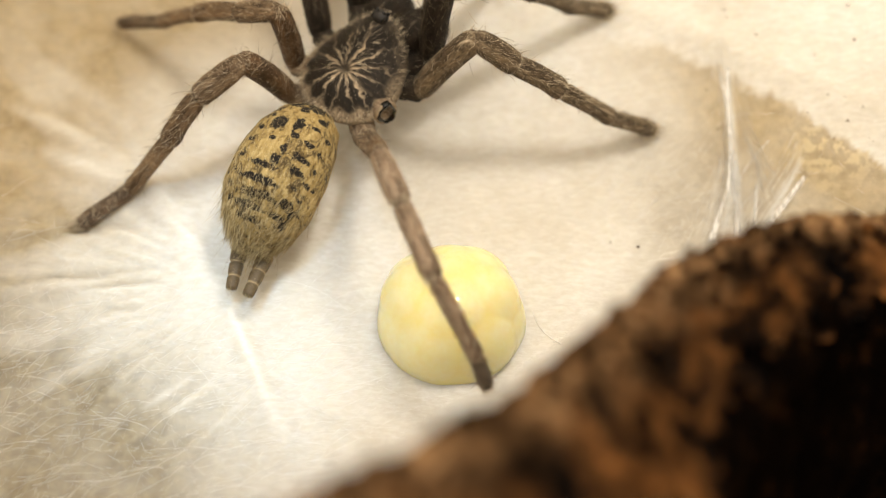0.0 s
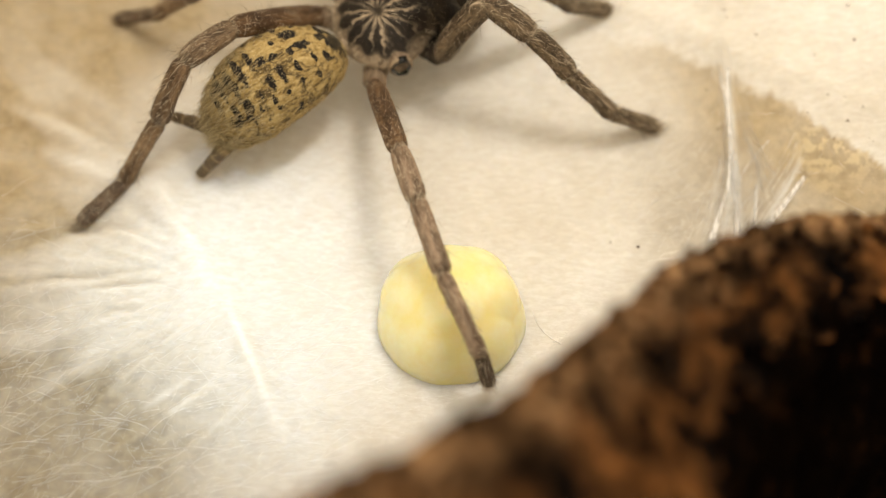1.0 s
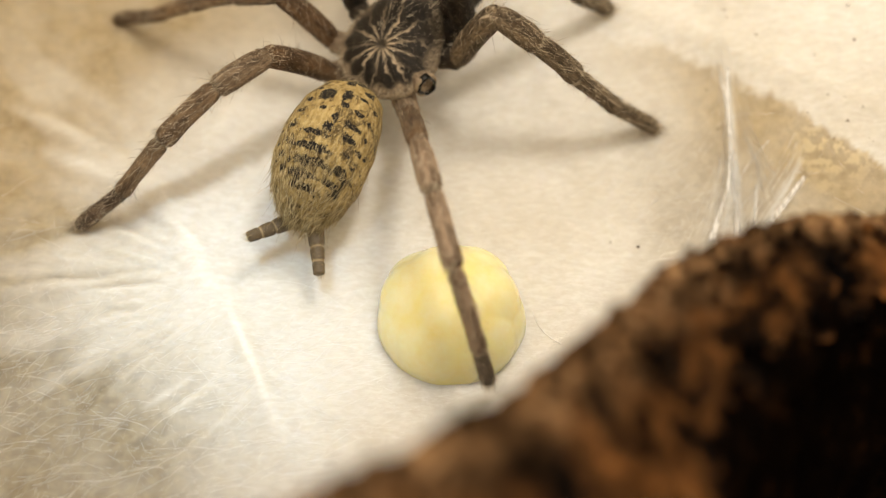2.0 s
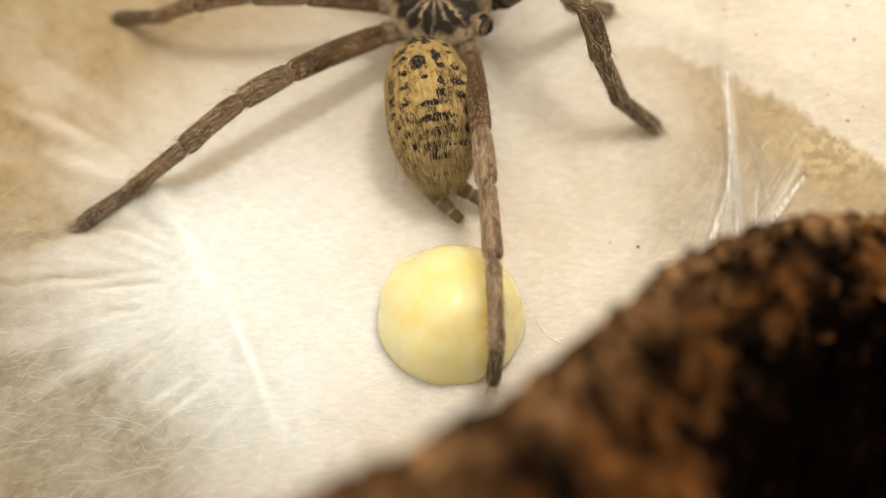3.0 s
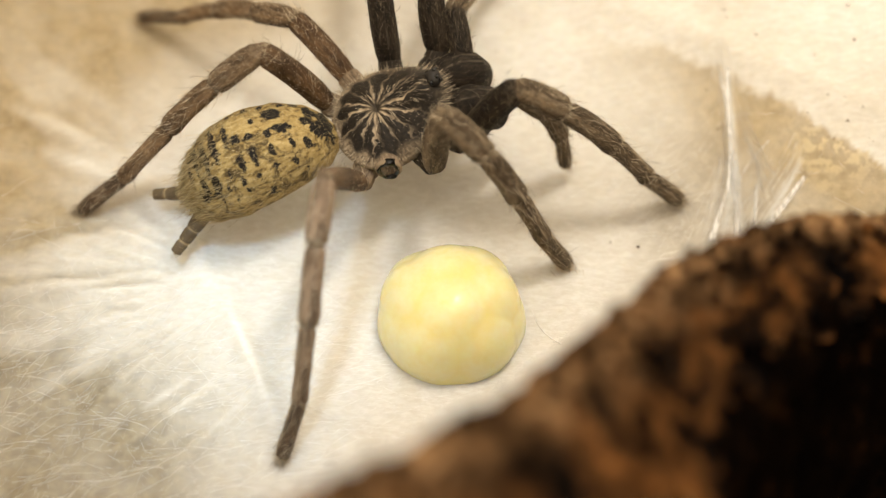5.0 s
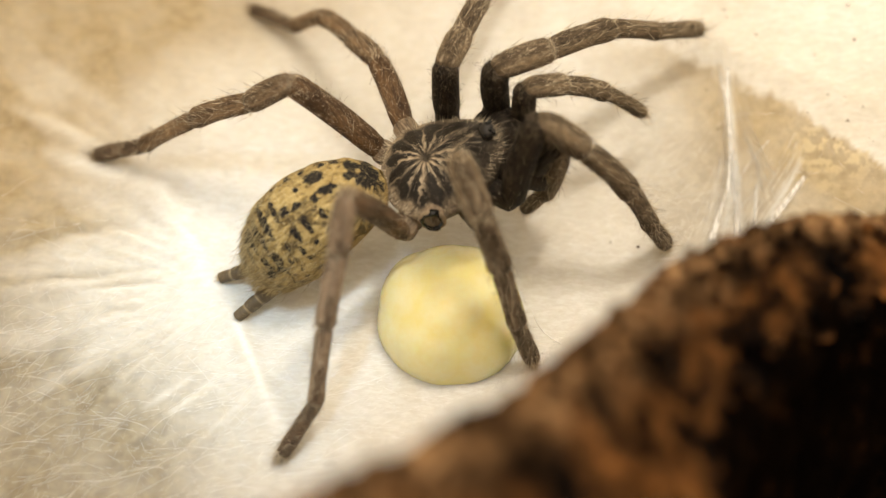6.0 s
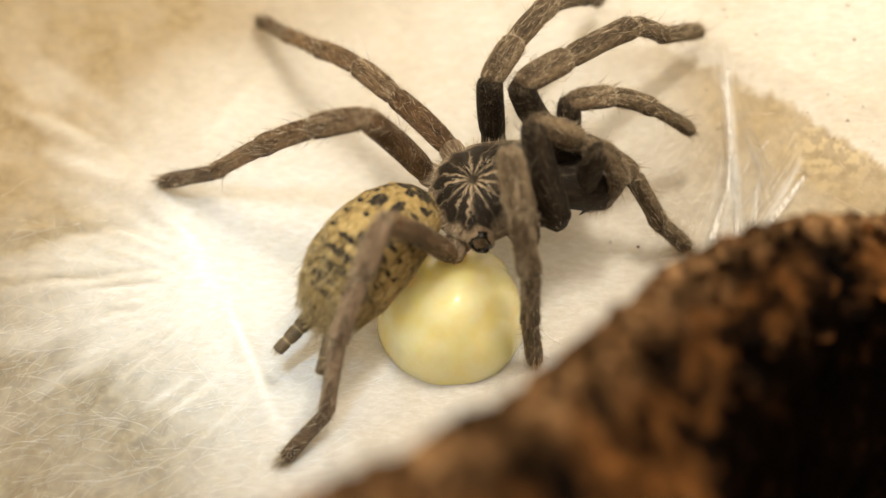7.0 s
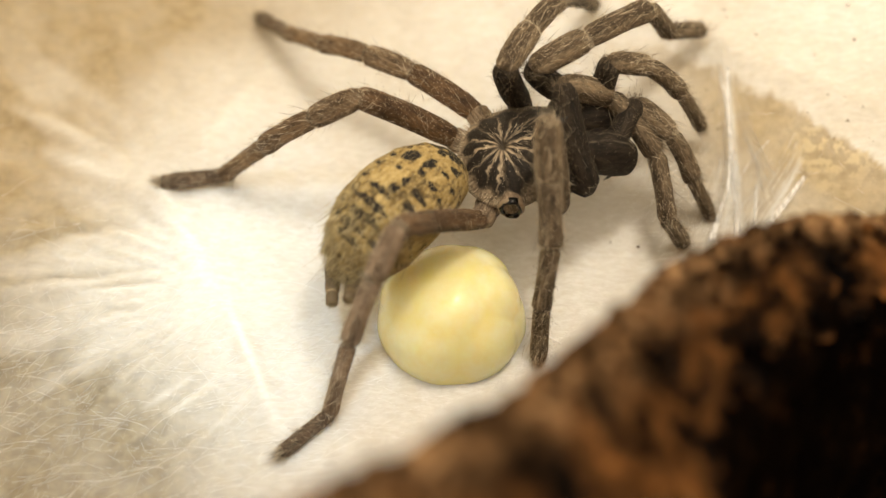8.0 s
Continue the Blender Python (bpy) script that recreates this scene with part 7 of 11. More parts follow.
    walk(legs['F3']['tarsus'], [
        (0,mm(-7.2,39.7,-7,14.2,26,103.6)), (0.25,mm(-7.6,40.3,-9.9,15.9,25.3,104.7)), (0.5,mm(-9.5,38.9,-12.2,11.9,27.8,108.5)), (0.65,mm(-16.4,37.1,-12.6,9.8,27.5,117.2)),
        (0.8,mm(-24.7,33.5,-11.2,3.3,27.5,127)), (1,mm(-30,31.1,-13.8,-10.7,33,129.4)), (1.25,mm(-28.3,35.8,-12.5,-4.6,30.2,125.2)), (1.5,mm(-23,41.4,-10.3,3,23.5,118.5)),
        (1.6,mm(-19.3,42.9,-9.5,7.9,21.6,115.6)), (1.7,mm(-16,43.3,-8.8,-0.7,20.3,112.7)), (2,mm(-12.7,46.2,-6.2,9.2,22.9,107.4)), (2.25,mm(-10.6,48.4,-4.3,9.6,22.3,102.3)),
        (2.5,mm(-9.7,50.6,-2.4,8.7,22,98.1)), (2.8,mm(-12.1,52.4,-1,5.7,20.6,90.8)), (3,mm(-16.1,51.7,-4.9,-10.8,21.3,92.8)), (3.25,mm(-17.5,48.8,-6.7,-14.4,20.2,100)),
        (3.5,mm(-17.2,44.8,-7.7,-15.6,18,107)), (3.65,mm(-15.8,43.5,-7.7,-7.3,18,108.5)), (3.8,mm(-13.8,42.2,-7.9,-1.4,17.7,108.9)), (4,mm(-12,40.2,-9.2,8.2,25.3,110.9)),
        (4.1,mm(-11.2,40,-9.9,18,24.7,113)), (4.2,mm(-11.6,37.4,-8.1,14.6,28.7,114.7)), (4.3,mm(-14.3,37.1,-9.2,3.4,32.7,115.6)), (4.4,mm(-16.4,39.2,-10.3,10.9,27.1,119)),
        (4.5,mm(-19.3,38.7,-8.8,12,26.4,123.3)), (4.6,mm(-22.2,39.9,-11,18.1,23.2,127.6)), (4.7,mm(-24.7,42.5,-15.8,29.6,18,130.5)), (4.9,mm(-26.5,43.6,-14.4,20.9,25.5,135.1)),
        (5.1,mm(-25.6,43.2,-13.9,19.9,25.7,134.4)), (5.3,mm(-23,43.2,-14.4,20,25.4,132.1)), (5.5,mm(-20.2,44.3,-15.4,22.5,24.6,129.7)),
        (5.65,mm(-18.7,46.1,-16.7,26.2,22.7,128.6)), (5.8,mm(-17.4,47.8,-19.7,45.3,6.5,130.6)), (6,mm(-16.9,49.5,-16.9,42.5,10.1,127.8)),
        (6.25,mm(-17.9,49.7,-16,29.3,11.3,128.6)), (6.5,mm(-18.5,49.7,-16.2,28,6.2,131)), (6.7,mm(-21,50.5,-13.6,19.2,14.4,124.6)), (6.8,mm(-22.5,50.8,-12.1,15.9,18,120.9)),
        (6.9,mm(-23.7,50.8,-10.8,12.6,19.9,118.3)), (7,mm(-24.7,49.8,-8.8,11.1,24,115.6)), (7.25,mm(-24.9,50.7,-8.8,5.8,21.3,115.3)), (7.5,mm(-25.5,49.4,-7.8,1,22.7,112.7)),
        (7.75,mm(-27.3,48.7,-10.8,3.7,19.2,116.4)), (8,mm(-30.2,45.4,-11.3,4.2,23,116.3)),
    ])
    walk(legs['F2']['femur'], [
        (0,mm(5.6,11.1,-5.5,11.4,-44.7,43.2)), (0.25,mm(5.6,11.1,-5.5,10.5,-43.1,44.5)), (0.5,mm(5.6,11.1,-5.5,8.8,-40.9,47.1)), (0.65,mm(5.6,11.1,-5.5,3.6,-38.4,55.1)),
        (0.8,mm(5.6,11.1,-5.5,-1.8,-38.1,63.9)), (1,mm(5.6,11.1,-5.5,-10.6,-40.9,77.7)), (1.25,mm(5.6,11.1,-5.5,-7.5,-41.8,73)), (1.5,mm(5.6,11.1,-5.5,-0.4,-43.5,62.6)),
        (1.6,mm(5.6,11.1,-5.5,4,-43.5,56.1)), (1.7,mm(5.6,11.1,-5.5,7.7,-41.4,50.7)), (2,mm(5.6,11.1,-5.5,13,-41,42.6)), (2.25,mm(5.6,11.1,-5.5,16.8,-42.2,36.9)),
        (2.5,mm(5.6,11.1,-5.5,19.4,-43,33)), (2.8,mm(5.6,11.1,-5.5,19.4,-44.7,33)), (3,mm(5.6,11.1,-5.5,12.4,-48.5,42.7)), (3.25,mm(5.6,11.1,-5.5,9.6,-47.4,46.4)),
        (3.5,mm(5.6,11.1,-5.5,8.7,-46.2,47.7)), (3.65,mm(5.6,11.1,-5.5,9,-45,47.3)), (3.8,mm(5.6,11.1,-5.5,10.1,-44.6,45.7)), (4,mm(5.6,11.1,-5.5,8.6,-39.4,48)),
        (4.1,mm(5.6,11.1,-5.5,7.8,-38.8,49.2)), (4.2,mm(5.6,11.1,-5.5,6.4,-39,51.4)), (4.3,mm(5.6,11.1,-5.5,2.2,-39.6,58.1)), (4.4,mm(5.6,11.1,-5.5,-0.5,-40.8,62.3)),
        (4.5,mm(5.6,11.1,-5.5,-4.1,-39.3,67.8)), (4.6,mm(5.6,11.1,-5.5,-7,-37.7,72.5)), (4.7,mm(5.6,11.1,-5.5,-9.3,-36,76.3)), (4.9,mm(5.6,11.1,-5.5,-8.5,-40.8,75)),
        (5.1,mm(5.6,11.1,-5.5,-5.4,-52.6,70.7)), (5.3,mm(5.6,11.1,-5.5,3.6,-66.9,60.5)), (5.5,mm(5.6,11.1,-5.5,32.5,-78.3,30.4)), (5.65,mm(5.6,11.1,-5.5,71.9,-80.7,-9.6)),
        (5.8,mm(5.6,11.1,-5.5,88.6,-80.1,-26.6)), (6,mm(5.6,11.1,-5.5,68.9,-82.9,-6.7)), (6.25,mm(5.6,11.1,-5.5,41.3,-80,21.2)), (6.5,mm(5.6,11.1,-5.5,104.3,-84.6,-42.2)),
        (6.7,mm(5.6,11.1,-5.5,27.1,-75.1,35.7)), (6.8,mm(5.6,11.1,-5.5,21.8,-70.3,41.2)), (6.9,mm(5.6,11.1,-5.5,22.2,-68.5,40.8)), (7,mm(5.6,11.1,-5.5,28,-80.8,34.8)),
        (7.25,mm(5.6,11.1,-5.5,17.4,-73.4,45.7)), (7.5,mm(5.6,11.1,-5.5,59.2,-84.3,3.3)), (7.75,mm(5.6,11.1,-5.5,113,-87.2,-50.6)), (8,mm(5.6,11.1,-5.5,-165,-78.8,-132.8)),
    ])
    walk(legs['F2']['patella'], [
        (0,mm(12.3,17.4,3.6,8.3,11.4,52.9)), (0.25,mm(12.4,17.8,3.4,8.4,13.1,53.4)), (0.5,mm(12.3,18.3,3,9.1,15.8,56.1)), (0.65,mm(11.4,19.5,2.6,11.9,18.4,65.7)),
        (0.8,mm(10.1,20.3,2.5,16.2,19.2,79.1)), (1,mm(7.7,20.7,3,18.7,17,86.9)), (1.25,mm(8.4,20.4,3.2,17.6,14.6,83.1)), (1.5,mm(9.9,19.5,3.4,15.7,12.3,74.8)),
        (1.6,mm(10.9,18.9,3.5,14.8,12.6,70.7)), (1.7,mm(11.8,18.7,3.1,14,14,67.1)), (2,mm(12.8,17.7,3,12.8,12.9,61.8)), (2.25,mm(13.3,16.9,3.2,11.9,11.8,57.7)),
        (2.5,mm(13.6,16.3,3.4,11.6,10.2,56.3)), (2.8,mm(13.3,16.1,3.6,11.9,8.4,58)), (3,mm(11.9,16.9,4.2,12.3,7,61.1)), (3.25,mm(11.7,17.5,4.1,12.7,8.3,64.3)),
        (3.5,mm(11.7,17.8,3.9,12.7,8.6,64.3)), (3.65,mm(11.8,17.9,3.7,12.5,9.9,63.1)), (3.8,mm(12.1,17.7,3.6,12.4,11,62.6)), (4,mm(12.3,18.6,2.8,12.1,15.2,61.1)),
        (4.1,mm(12.2,18.8,2.6,12.3,16.4,61.7)), (4.2,mm(11.9,19,2.7,12.7,16.6,63.1)), (4.3,mm(10.9,19.6,2.8,13.3,15.9,65.4)), (4.4,mm(10.2,19.8,3,14.7,15.2,70.4)),
        (4.5,mm(9.4,20.4,2.7,16.3,15.1,76.7)), (4.6,mm(8.7,20.9,2.4,17.7,17.3,81.8)), (4.7,mm(8.1,21.3,2.1,19.1,19.1,86.1)), (4.9,mm(8.1,20.6,3,18.4,19.3,84)),
        (5.1,mm(8.2,18.6,4.8,16.6,19.5,78.7)), (5.3,mm(8.1,15.5,6.5,14.4,19.7,72.1)), (5.5,mm(7.9,12.4,7.2,12.3,19.6,65.9)), (5.65,mm(7.7,10.7,7.3,11.2,19.5,62.7)),
        (5.8,mm(7.6,10.1,7.3,10.8,19.4,61.4)), (6,mm(7.2,10.9,7.4,10.8,18.6,61.5)), (6.25,mm(7.7,11.9,7.3,12.6,22.2,66.6)), (6.5,mm(6.5,10.3,7.4,11.6,15.3,63.5)),
        (6.7,mm(8.3,13,7.1,12.4,20.2,66.2)), (6.8,mm(8.9,14,6.7,11.4,20.3,63.3)), (6.9,mm(9.2,14.2,6.6,10.6,18.3,60.8)), (7,mm(7.3,12.3,7.3,8.1,6.3,49)),
        (7.25,mm(8.2,13.8,7,8.2,15.8,49.8)), (7.5,mm(6.9,11.2,7.4,7.6,11.8,47.3)), (7.75,mm(6,10.6,7.5,7.9,13.1,48.7)), (8,mm(3.9,9.3,7.3,7.6,4.4,46.4)),
    ])
    walk(legs['F2']['tibia'], [
        (0,mm(18,24.9,1.8,8.7,21.9,54.5)), (0.25,mm(17.9,25.2,1.2,9,23.5,55.4)), (0.5,mm(17.4,25.9,0.4,9.7,26.5,56.9)), (0.65,mm(15.1,27.7,-0.4,15.1,29.6,68.3)),
        (0.8,mm(11.8,29.1,-0.6,22.1,30.5,82.4)), (1,mm(8.2,29.8,0.2,25.1,28.9,88.4)), (1.25,mm(9.5,29.5,0.8,23.6,26.2,85.1)), (1.5,mm(12.4,28.4,1.4,20.5,22.7,77.6)),
        (1.6,mm(13.9,27.7,1.4,18.8,23.6,73.4)), (1.7,mm(15.4,27.1,0.8,17.4,24.7,69.8)), (2,mm(17.2,25.9,0.9,15.2,23.3,64.6)), (2.25,mm(18.3,24.7,1.3,14.2,22.1,62)),
        (2.5,mm(18.8,24.1,1.7,13.7,20.7,60.6)), (2.8,mm(18.3,24.1,2.3,14.2,18.9,62)), (3,mm(16.5,25.2,3.1,14.9,18.5,64.3)), (3.25,mm(15.7,25.9,2.7,15.5,19.4,66)),
        (3.5,mm(15.7,26.2,2.5,15.8,20.1,66.9)), (3.65,mm(16.1,26.2,2.1,15.7,20.7,66.6)), (3.8,mm(16.3,26,1.8,15.2,21.5,65.1)), (4,mm(16.7,26.6,0.3,14.5,26.1,63.4)),
        (4.1,mm(16.5,26.8,0,14.8,26.2,64.2)), (4.2,mm(16,27.1,0,15,26.4,64.7)), (4.3,mm(14.7,27.9,0.2,15.8,26.9,66.4)), (4.4,mm(13.2,28.5,0.5,18.3,26.3,71.9)),
        (4.5,mm(11.5,29.3,0.3,20.8,25.8,77.7)), (4.6,mm(10,29.9,-0.4,23.3,26.8,83.3)), (4.7,mm(8.7,30.3,-1,25.1,28.9,87.2)), (4.9,mm(9.1,29.5,-0.1,24,28.3,84.9)),
        (5.1,mm(10,27.3,1.7,21.4,26.7,79.2)), (5.3,mm(10.9,24,3.3,18.5,24.4,72.4)), (5.5,mm(11.5,20.6,4,16.1,22,66.3)), (5.65,mm(11.8,18.7,4.2,14.9,20.6,63.2)),
        (5.8,mm(11.9,18,4.2,14.5,20.1,62)), (6,mm(11.5,18.8,4.4,14.2,20.5,61)), (6.25,mm(11.2,20,3.7,16,21.3,66.3)), (6.5,mm(10.6,18.5,4.9,14.7,11.2,61.7)),
        (6.7,mm(11.9,21.2,3.8,14.4,15.9,60.4)), (6.8,mm(12.9,22,3.4,13.8,17.7,58.2)), (6.9,mm(13.6,22.1,3.6,13,20.2,55.7)), (7,mm(13.5,19.4,6.3,9.6,13.9,44.1)),
        (7.25,mm(14.1,20.7,4.4,11.6,24.8,50.1)), (7.5,mm(13.2,18,5.5,10.7,22.9,48)), (7.75,mm(12.1,17.6,5.3,11.2,25.5,49.2)), (8,mm(10.4,16.1,6.5,11,25.4,48.6)),
    ])
    walk(legs['F2']['metatarsus'], [
        (0,mm(24.2,33.5,-2.5,10.2,38.4,57.4)), (0.25,mm(23.9,33.9,-3.3,10.5,41,57.9)), (0.5,mm(23,34.5,-4.7,12.6,44.5,60.9)), (0.65,mm(18.8,37,-6.1,21.6,47.6,73.4)),
        (0.8,mm(13.1,38.9,-6.4,34,48.7,90)), (1,mm(8.5,39.8,-5.3,36.9,47.8,93.9)), (1.25,mm(10.4,39.8,-4.3,34,44.7,89.9)), (1.5,mm(14.7,38.8,-3,28.8,40.7,82.2)),
        (1.6,mm(16.9,37.8,-3.2,26.5,41,78.8)), (1.7,mm(19,36.9,-4,24.4,41.6,75.6)), (2,mm(21.7,35.4,-3.7,22.4,40.1,72.5)), (2.25,mm(23.3,34.2,-3,20.7,39,69.8)),
        (2.5,mm(24,33.4,-2.4,20,38.2,68.7)), (2.8,mm(23.4,33.7,-1.5,21.1,36.2,70.5)), (3,mm(21.2,35,-0.6,21.1,36.2,70.6)), (3.25,mm(20.2,35.8,-1.1,22.2,37.6,72.4)),
        (3.5,mm(20,36.2,-1.5,22.3,37.9,72.5)), (3.65,mm(20.3,36.1,-2,21.8,38.1,71.7)), (3.8,mm(20.9,35.7,-2.4,21.2,39.2,70.8)), (4,mm(21.4,35.8,-4.8,19.8,42.9,68.6)),
        (4.1,mm(21,36.1,-5.1,19.6,43.2,68.3)), (4.2,mm(20.4,36.4,-5.2,20.5,43.1,69.7)), (4.3,mm(18.8,37.3,-5,20.9,43.3,70.2)), (4.4,mm(16.4,38.2,-4.6,24.5,42.2,75.5)),
        (4.5,mm(13.7,39.5,-4.8,28.7,40.6,81.9)), (4.6,mm(11.2,40.1,-5.6,32.5,42.2,87.6)), (4.7,mm(9.2,40.3,-6.5,35.3,42.8,91.8)), (4.9,mm(10,39.6,-5.6,33.4,42.4,88.9)),
        (5.1,mm(11.9,37.4,-3.5,28.9,41,82.1)), (5.3,mm(14,34,-1.5,23.7,38.7,74)), (5.5,mm(15.8,30.4,-0.3,19.4,36.1,67)), (5.65,mm(16.6,28.3,0.1,17.3,34.6,63.4)),
        (5.8,mm(17,27.5,0.2,16.6,34,62.1)), (6,mm(16.7,28.2,0.3,15.1,24.6,59.1)), (6.25,mm(15.5,29.8,-0.5,14.4,22.3,57.4)), (6.5,mm(15.9,28.4,2.7,15.9,27.3,61)),
        (6.7,mm(17.4,30.8,0.6,19.6,31.7,68.4)), (6.8,mm(18.7,31.3,-0.1,17.1,32.9,63.8)), (6.9,mm(19.7,31,-0.4,16.9,40.5,63.5)), (7,mm(21.5,27.2,3.5,0.7,41.1,38.9)),
        (7.25,mm(20.8,28.8,-0.4,8.1,44.4,49.8)), (7.5,mm(20.3,25.9,1,9.4,48.2,51.5)), (7.75,mm(18.9,25.4,0.4,9.1,48.4,51.2)), (8,mm(17.3,23.9,1.6,9.4,51.2,51.5)),
    ])
    walk(legs['F2']['tarsus'], [
        (0,mm(29.6,42.1,-10.6,11.4,45.7,59.2)), (0.25,mm(29.1,42.2,-11.9,12,48.2,60)), (0.5,mm(27.5,42.6,-13.8,14.1,52.2,62.7)), (0.65,mm(21.3,45.4,-15.7,26.2,56.2,77.6)),
        (0.8,mm(13.1,47.5,-16.2,42.9,57.8,97.5)), (1,mm(7.9,48.6,-14.9,43.8,57.8,98.6)), (1.25,mm(10.4,49,-13.4,40,54.1,93.9)), (1.5,mm(16,48.6,-11.5,33.9,49.4,86.2)),
        (1.6,mm(18.8,47.4,-11.8,31.2,48.9,82.7)), (1.7,mm(21.4,46.4,-12.7,29,48.8,79.7)), (2,mm(24.7,44.9,-12,26.5,47.6,76.3)), (2.25,mm(26.8,43.6,-11.2,25.1,46.8,74.4)),
        (2.5,mm(27.8,42.9,-10.4,24.8,45.9,74)), (2.8,mm(26.9,43.6,-9.1,26.5,44.7,76.4)), (3,mm(24.7,44.9,-8.3,25.4,45.7,74.9)), (3.25,mm(23.3,45.7,-9,26.7,47.2,76.7)),
        (3.5,mm(23,46,-9.5,26.9,47.7,77)), (3.65,mm(23.6,45.8,-10,26.3,47.4,76.2)), (3.8,mm(24.2,45.2,-10.6,25.3,47,74.8)), (4,mm(24.9,44.7,-13.6,23,49.9,71.7)),
        (4.1,mm(24.5,44.9,-14,22.8,49.7,71.4)), (4.2,mm(23.7,45.3,-14,23,49.4,71.7)), (4.3,mm(22,46.2,-13.9,23.2,49.9,71.9)), (4.4,mm(18.8,47.6,-13.3,27.2,48.3,77.2)),
        (4.5,mm(15.1,49.2,-13.2,31.6,46.4,83.2)), (4.6,mm(11.6,49.7,-14.3,35.6,46.8,88.8)), (4.7,mm(8.9,49.9,-15.4,38.9,47.3,93.2)), (4.9,mm(10.2,49.2,-14.3,36.8,46.5,90.4)),
        (5.1,mm(13.2,47.1,-12,32.1,44.3,83.8)), (5.3,mm(16.8,43.8,-9.6,27,41.1,76.2)), (5.5,mm(19.9,40,-7.9,22.9,37.6,69.9)), (5.65,mm(21.4,37.9,-7.3,21.1,35.7,66.8)),
        (5.8,mm(22,37,-7.1,20.4,34.9,65.6)), (6,mm(22.8,38.4,-5.1,18.6,34.9,62.5)), (6.25,mm(22,39.9,-5.4,17.8,31.8,60.9)), (6.5,mm(21.5,38.5,-3.3,16.9,32.4,59.3)),
        (6.7,mm(21.4,41.1,-6.2,16.1,35.3,57.9)), (6.8,mm(23.5,41.1,-7.1,6.5,42.8,42.7)), (6.9,mm(24.1,39.8,-8.8,18.3,51.9,58.7)), (7,mm(29.1,33.3,-5,21.6,53,62.8)),
        (7.25,mm(26.8,35.8,-9.5,11.4,50.1,49.8)), (7.5,mm(25.7,32.7,-8.7,13.2,51.6,52.1)), (7.75,mm(24.3,32.1,-9.3,13.6,55.3,52.6)), (8,mm(22.4,30.3,-8.5,14.7,58,54)),
    ])
    walk(legs['F1']['femur'], [
        (0,mm(14,8.8,-4.6,1.4,-65.5,22.4)), (0.25,mm(14,8.8,-4.6,-0.3,-65.3,24.3)), (0.5,mm(14,8.8,-4.6,-5.6,-63,30.2)), (0.65,mm(14,8.8,-4.6,-16.3,-57.9,42.4)),
        (0.8,mm(14,8.8,-4.6,-26.8,-53.7,55.1)), (1,mm(14,8.8,-4.6,-41.9,-50.2,74.3)), (1.25,mm(14,8.8,-4.6,-37.3,-55,68.5)), (1.5,mm(14,8.8,-4.6,-25.5,-61.2,54.6)),
        (1.6,mm(14,8.8,-4.6,-16.3,-62.5,44.2)), (1.7,mm(14,8.8,-4.6,-6.8,-62.1,33.5)), (2,mm(14,8.8,-4.6,7.3,-62.9,17.6)), (2.25,mm(14,8.8,-4.6,17.1,-64.1,6.6)),
        (2.5,mm(14,8.8,-4.6,25.2,-64.8,-2.4)), (2.8,mm(14,8.8,-4.6,26.7,-66.5,-4)), (3,mm(14,8.8,-4.6,9.2,-72.4,14.6)), (3.25,mm(14,8.8,-4.6,-0.9,-70.8,25.3)),
        (3.5,mm(14,8.8,-4.6,-2.2,-69.4,26.7)), (3.65,mm(14,8.8,-4.6,-0.6,-66.8,25)), (3.8,mm(14,8.8,-4.6,0.4,-64,23.8)), (4,mm(14,8.8,-4.6,-4.5,-61.3,29.4)),
        (4.1,mm(14,8.8,-4.6,-6.1,-60.2,31.2)), (4.2,mm(14,8.8,-4.6,-10.5,-58.7,36.3)), (4.3,mm(14,8.8,-4.6,-20.3,-57.9,47.8)), (4.4,mm(14,8.8,-4.6,-26.6,-54.3,55.4)),
        (4.5,mm(14,8.8,-4.6,-33,-48.9,63.4)), (4.6,mm(14,8.8,-4.6,-37.1,-40.1,69.3)), (4.7,mm(14,8.8,-4.6,-39.6,-34.5,73.5)), (4.9,mm(14,8.8,-4.6,-39.2,-40.3,72.8)),
        (5.1,mm(14,8.8,-4.6,-38.4,-54.6,71.6)), (5.3,mm(14,8.8,-4.6,-35.4,-72.2,68.3)), (5.5,mm(14,8.8,-4.6,20.6,-87.5,12)), (5.65,mm(14,8.8,-4.6,122.2,-82,-89.9)),
        (5.8,mm(14,8.8,-4.6,124.8,-78.6,-92.5)), (6,mm(14,8.8,-4.6,85.4,-84.2,-52.7)), (6.25,mm(14,8.8,-4.6,2,-77.7,31.2)), (6.5,mm(14,8.8,-4.6,-24.8,-82.4,58.5)),
        (6.7,mm(14,8.8,-4.6,-40.5,-82.9,74.3)), (6.8,mm(14,8.8,-4.6,-59.2,-83.3,93.3)), (6.9,mm(14,8.8,-4.6,-85.8,-80.7,120.4)), (7,mm(14,8.8,-4.6,-110.9,-76.6,146.6)),
        (7.25,mm(14,8.8,-4.6,-130.1,-70.6,166.9)), (7.5,mm(14,8.8,-4.6,-136.9,-65,174.3)), (7.75,mm(14,8.8,-4.6,-141.8,-62.9,179.4)), (8,mm(14,8.8,-4.6,-140.6,-61.5,177.9)),
    ])
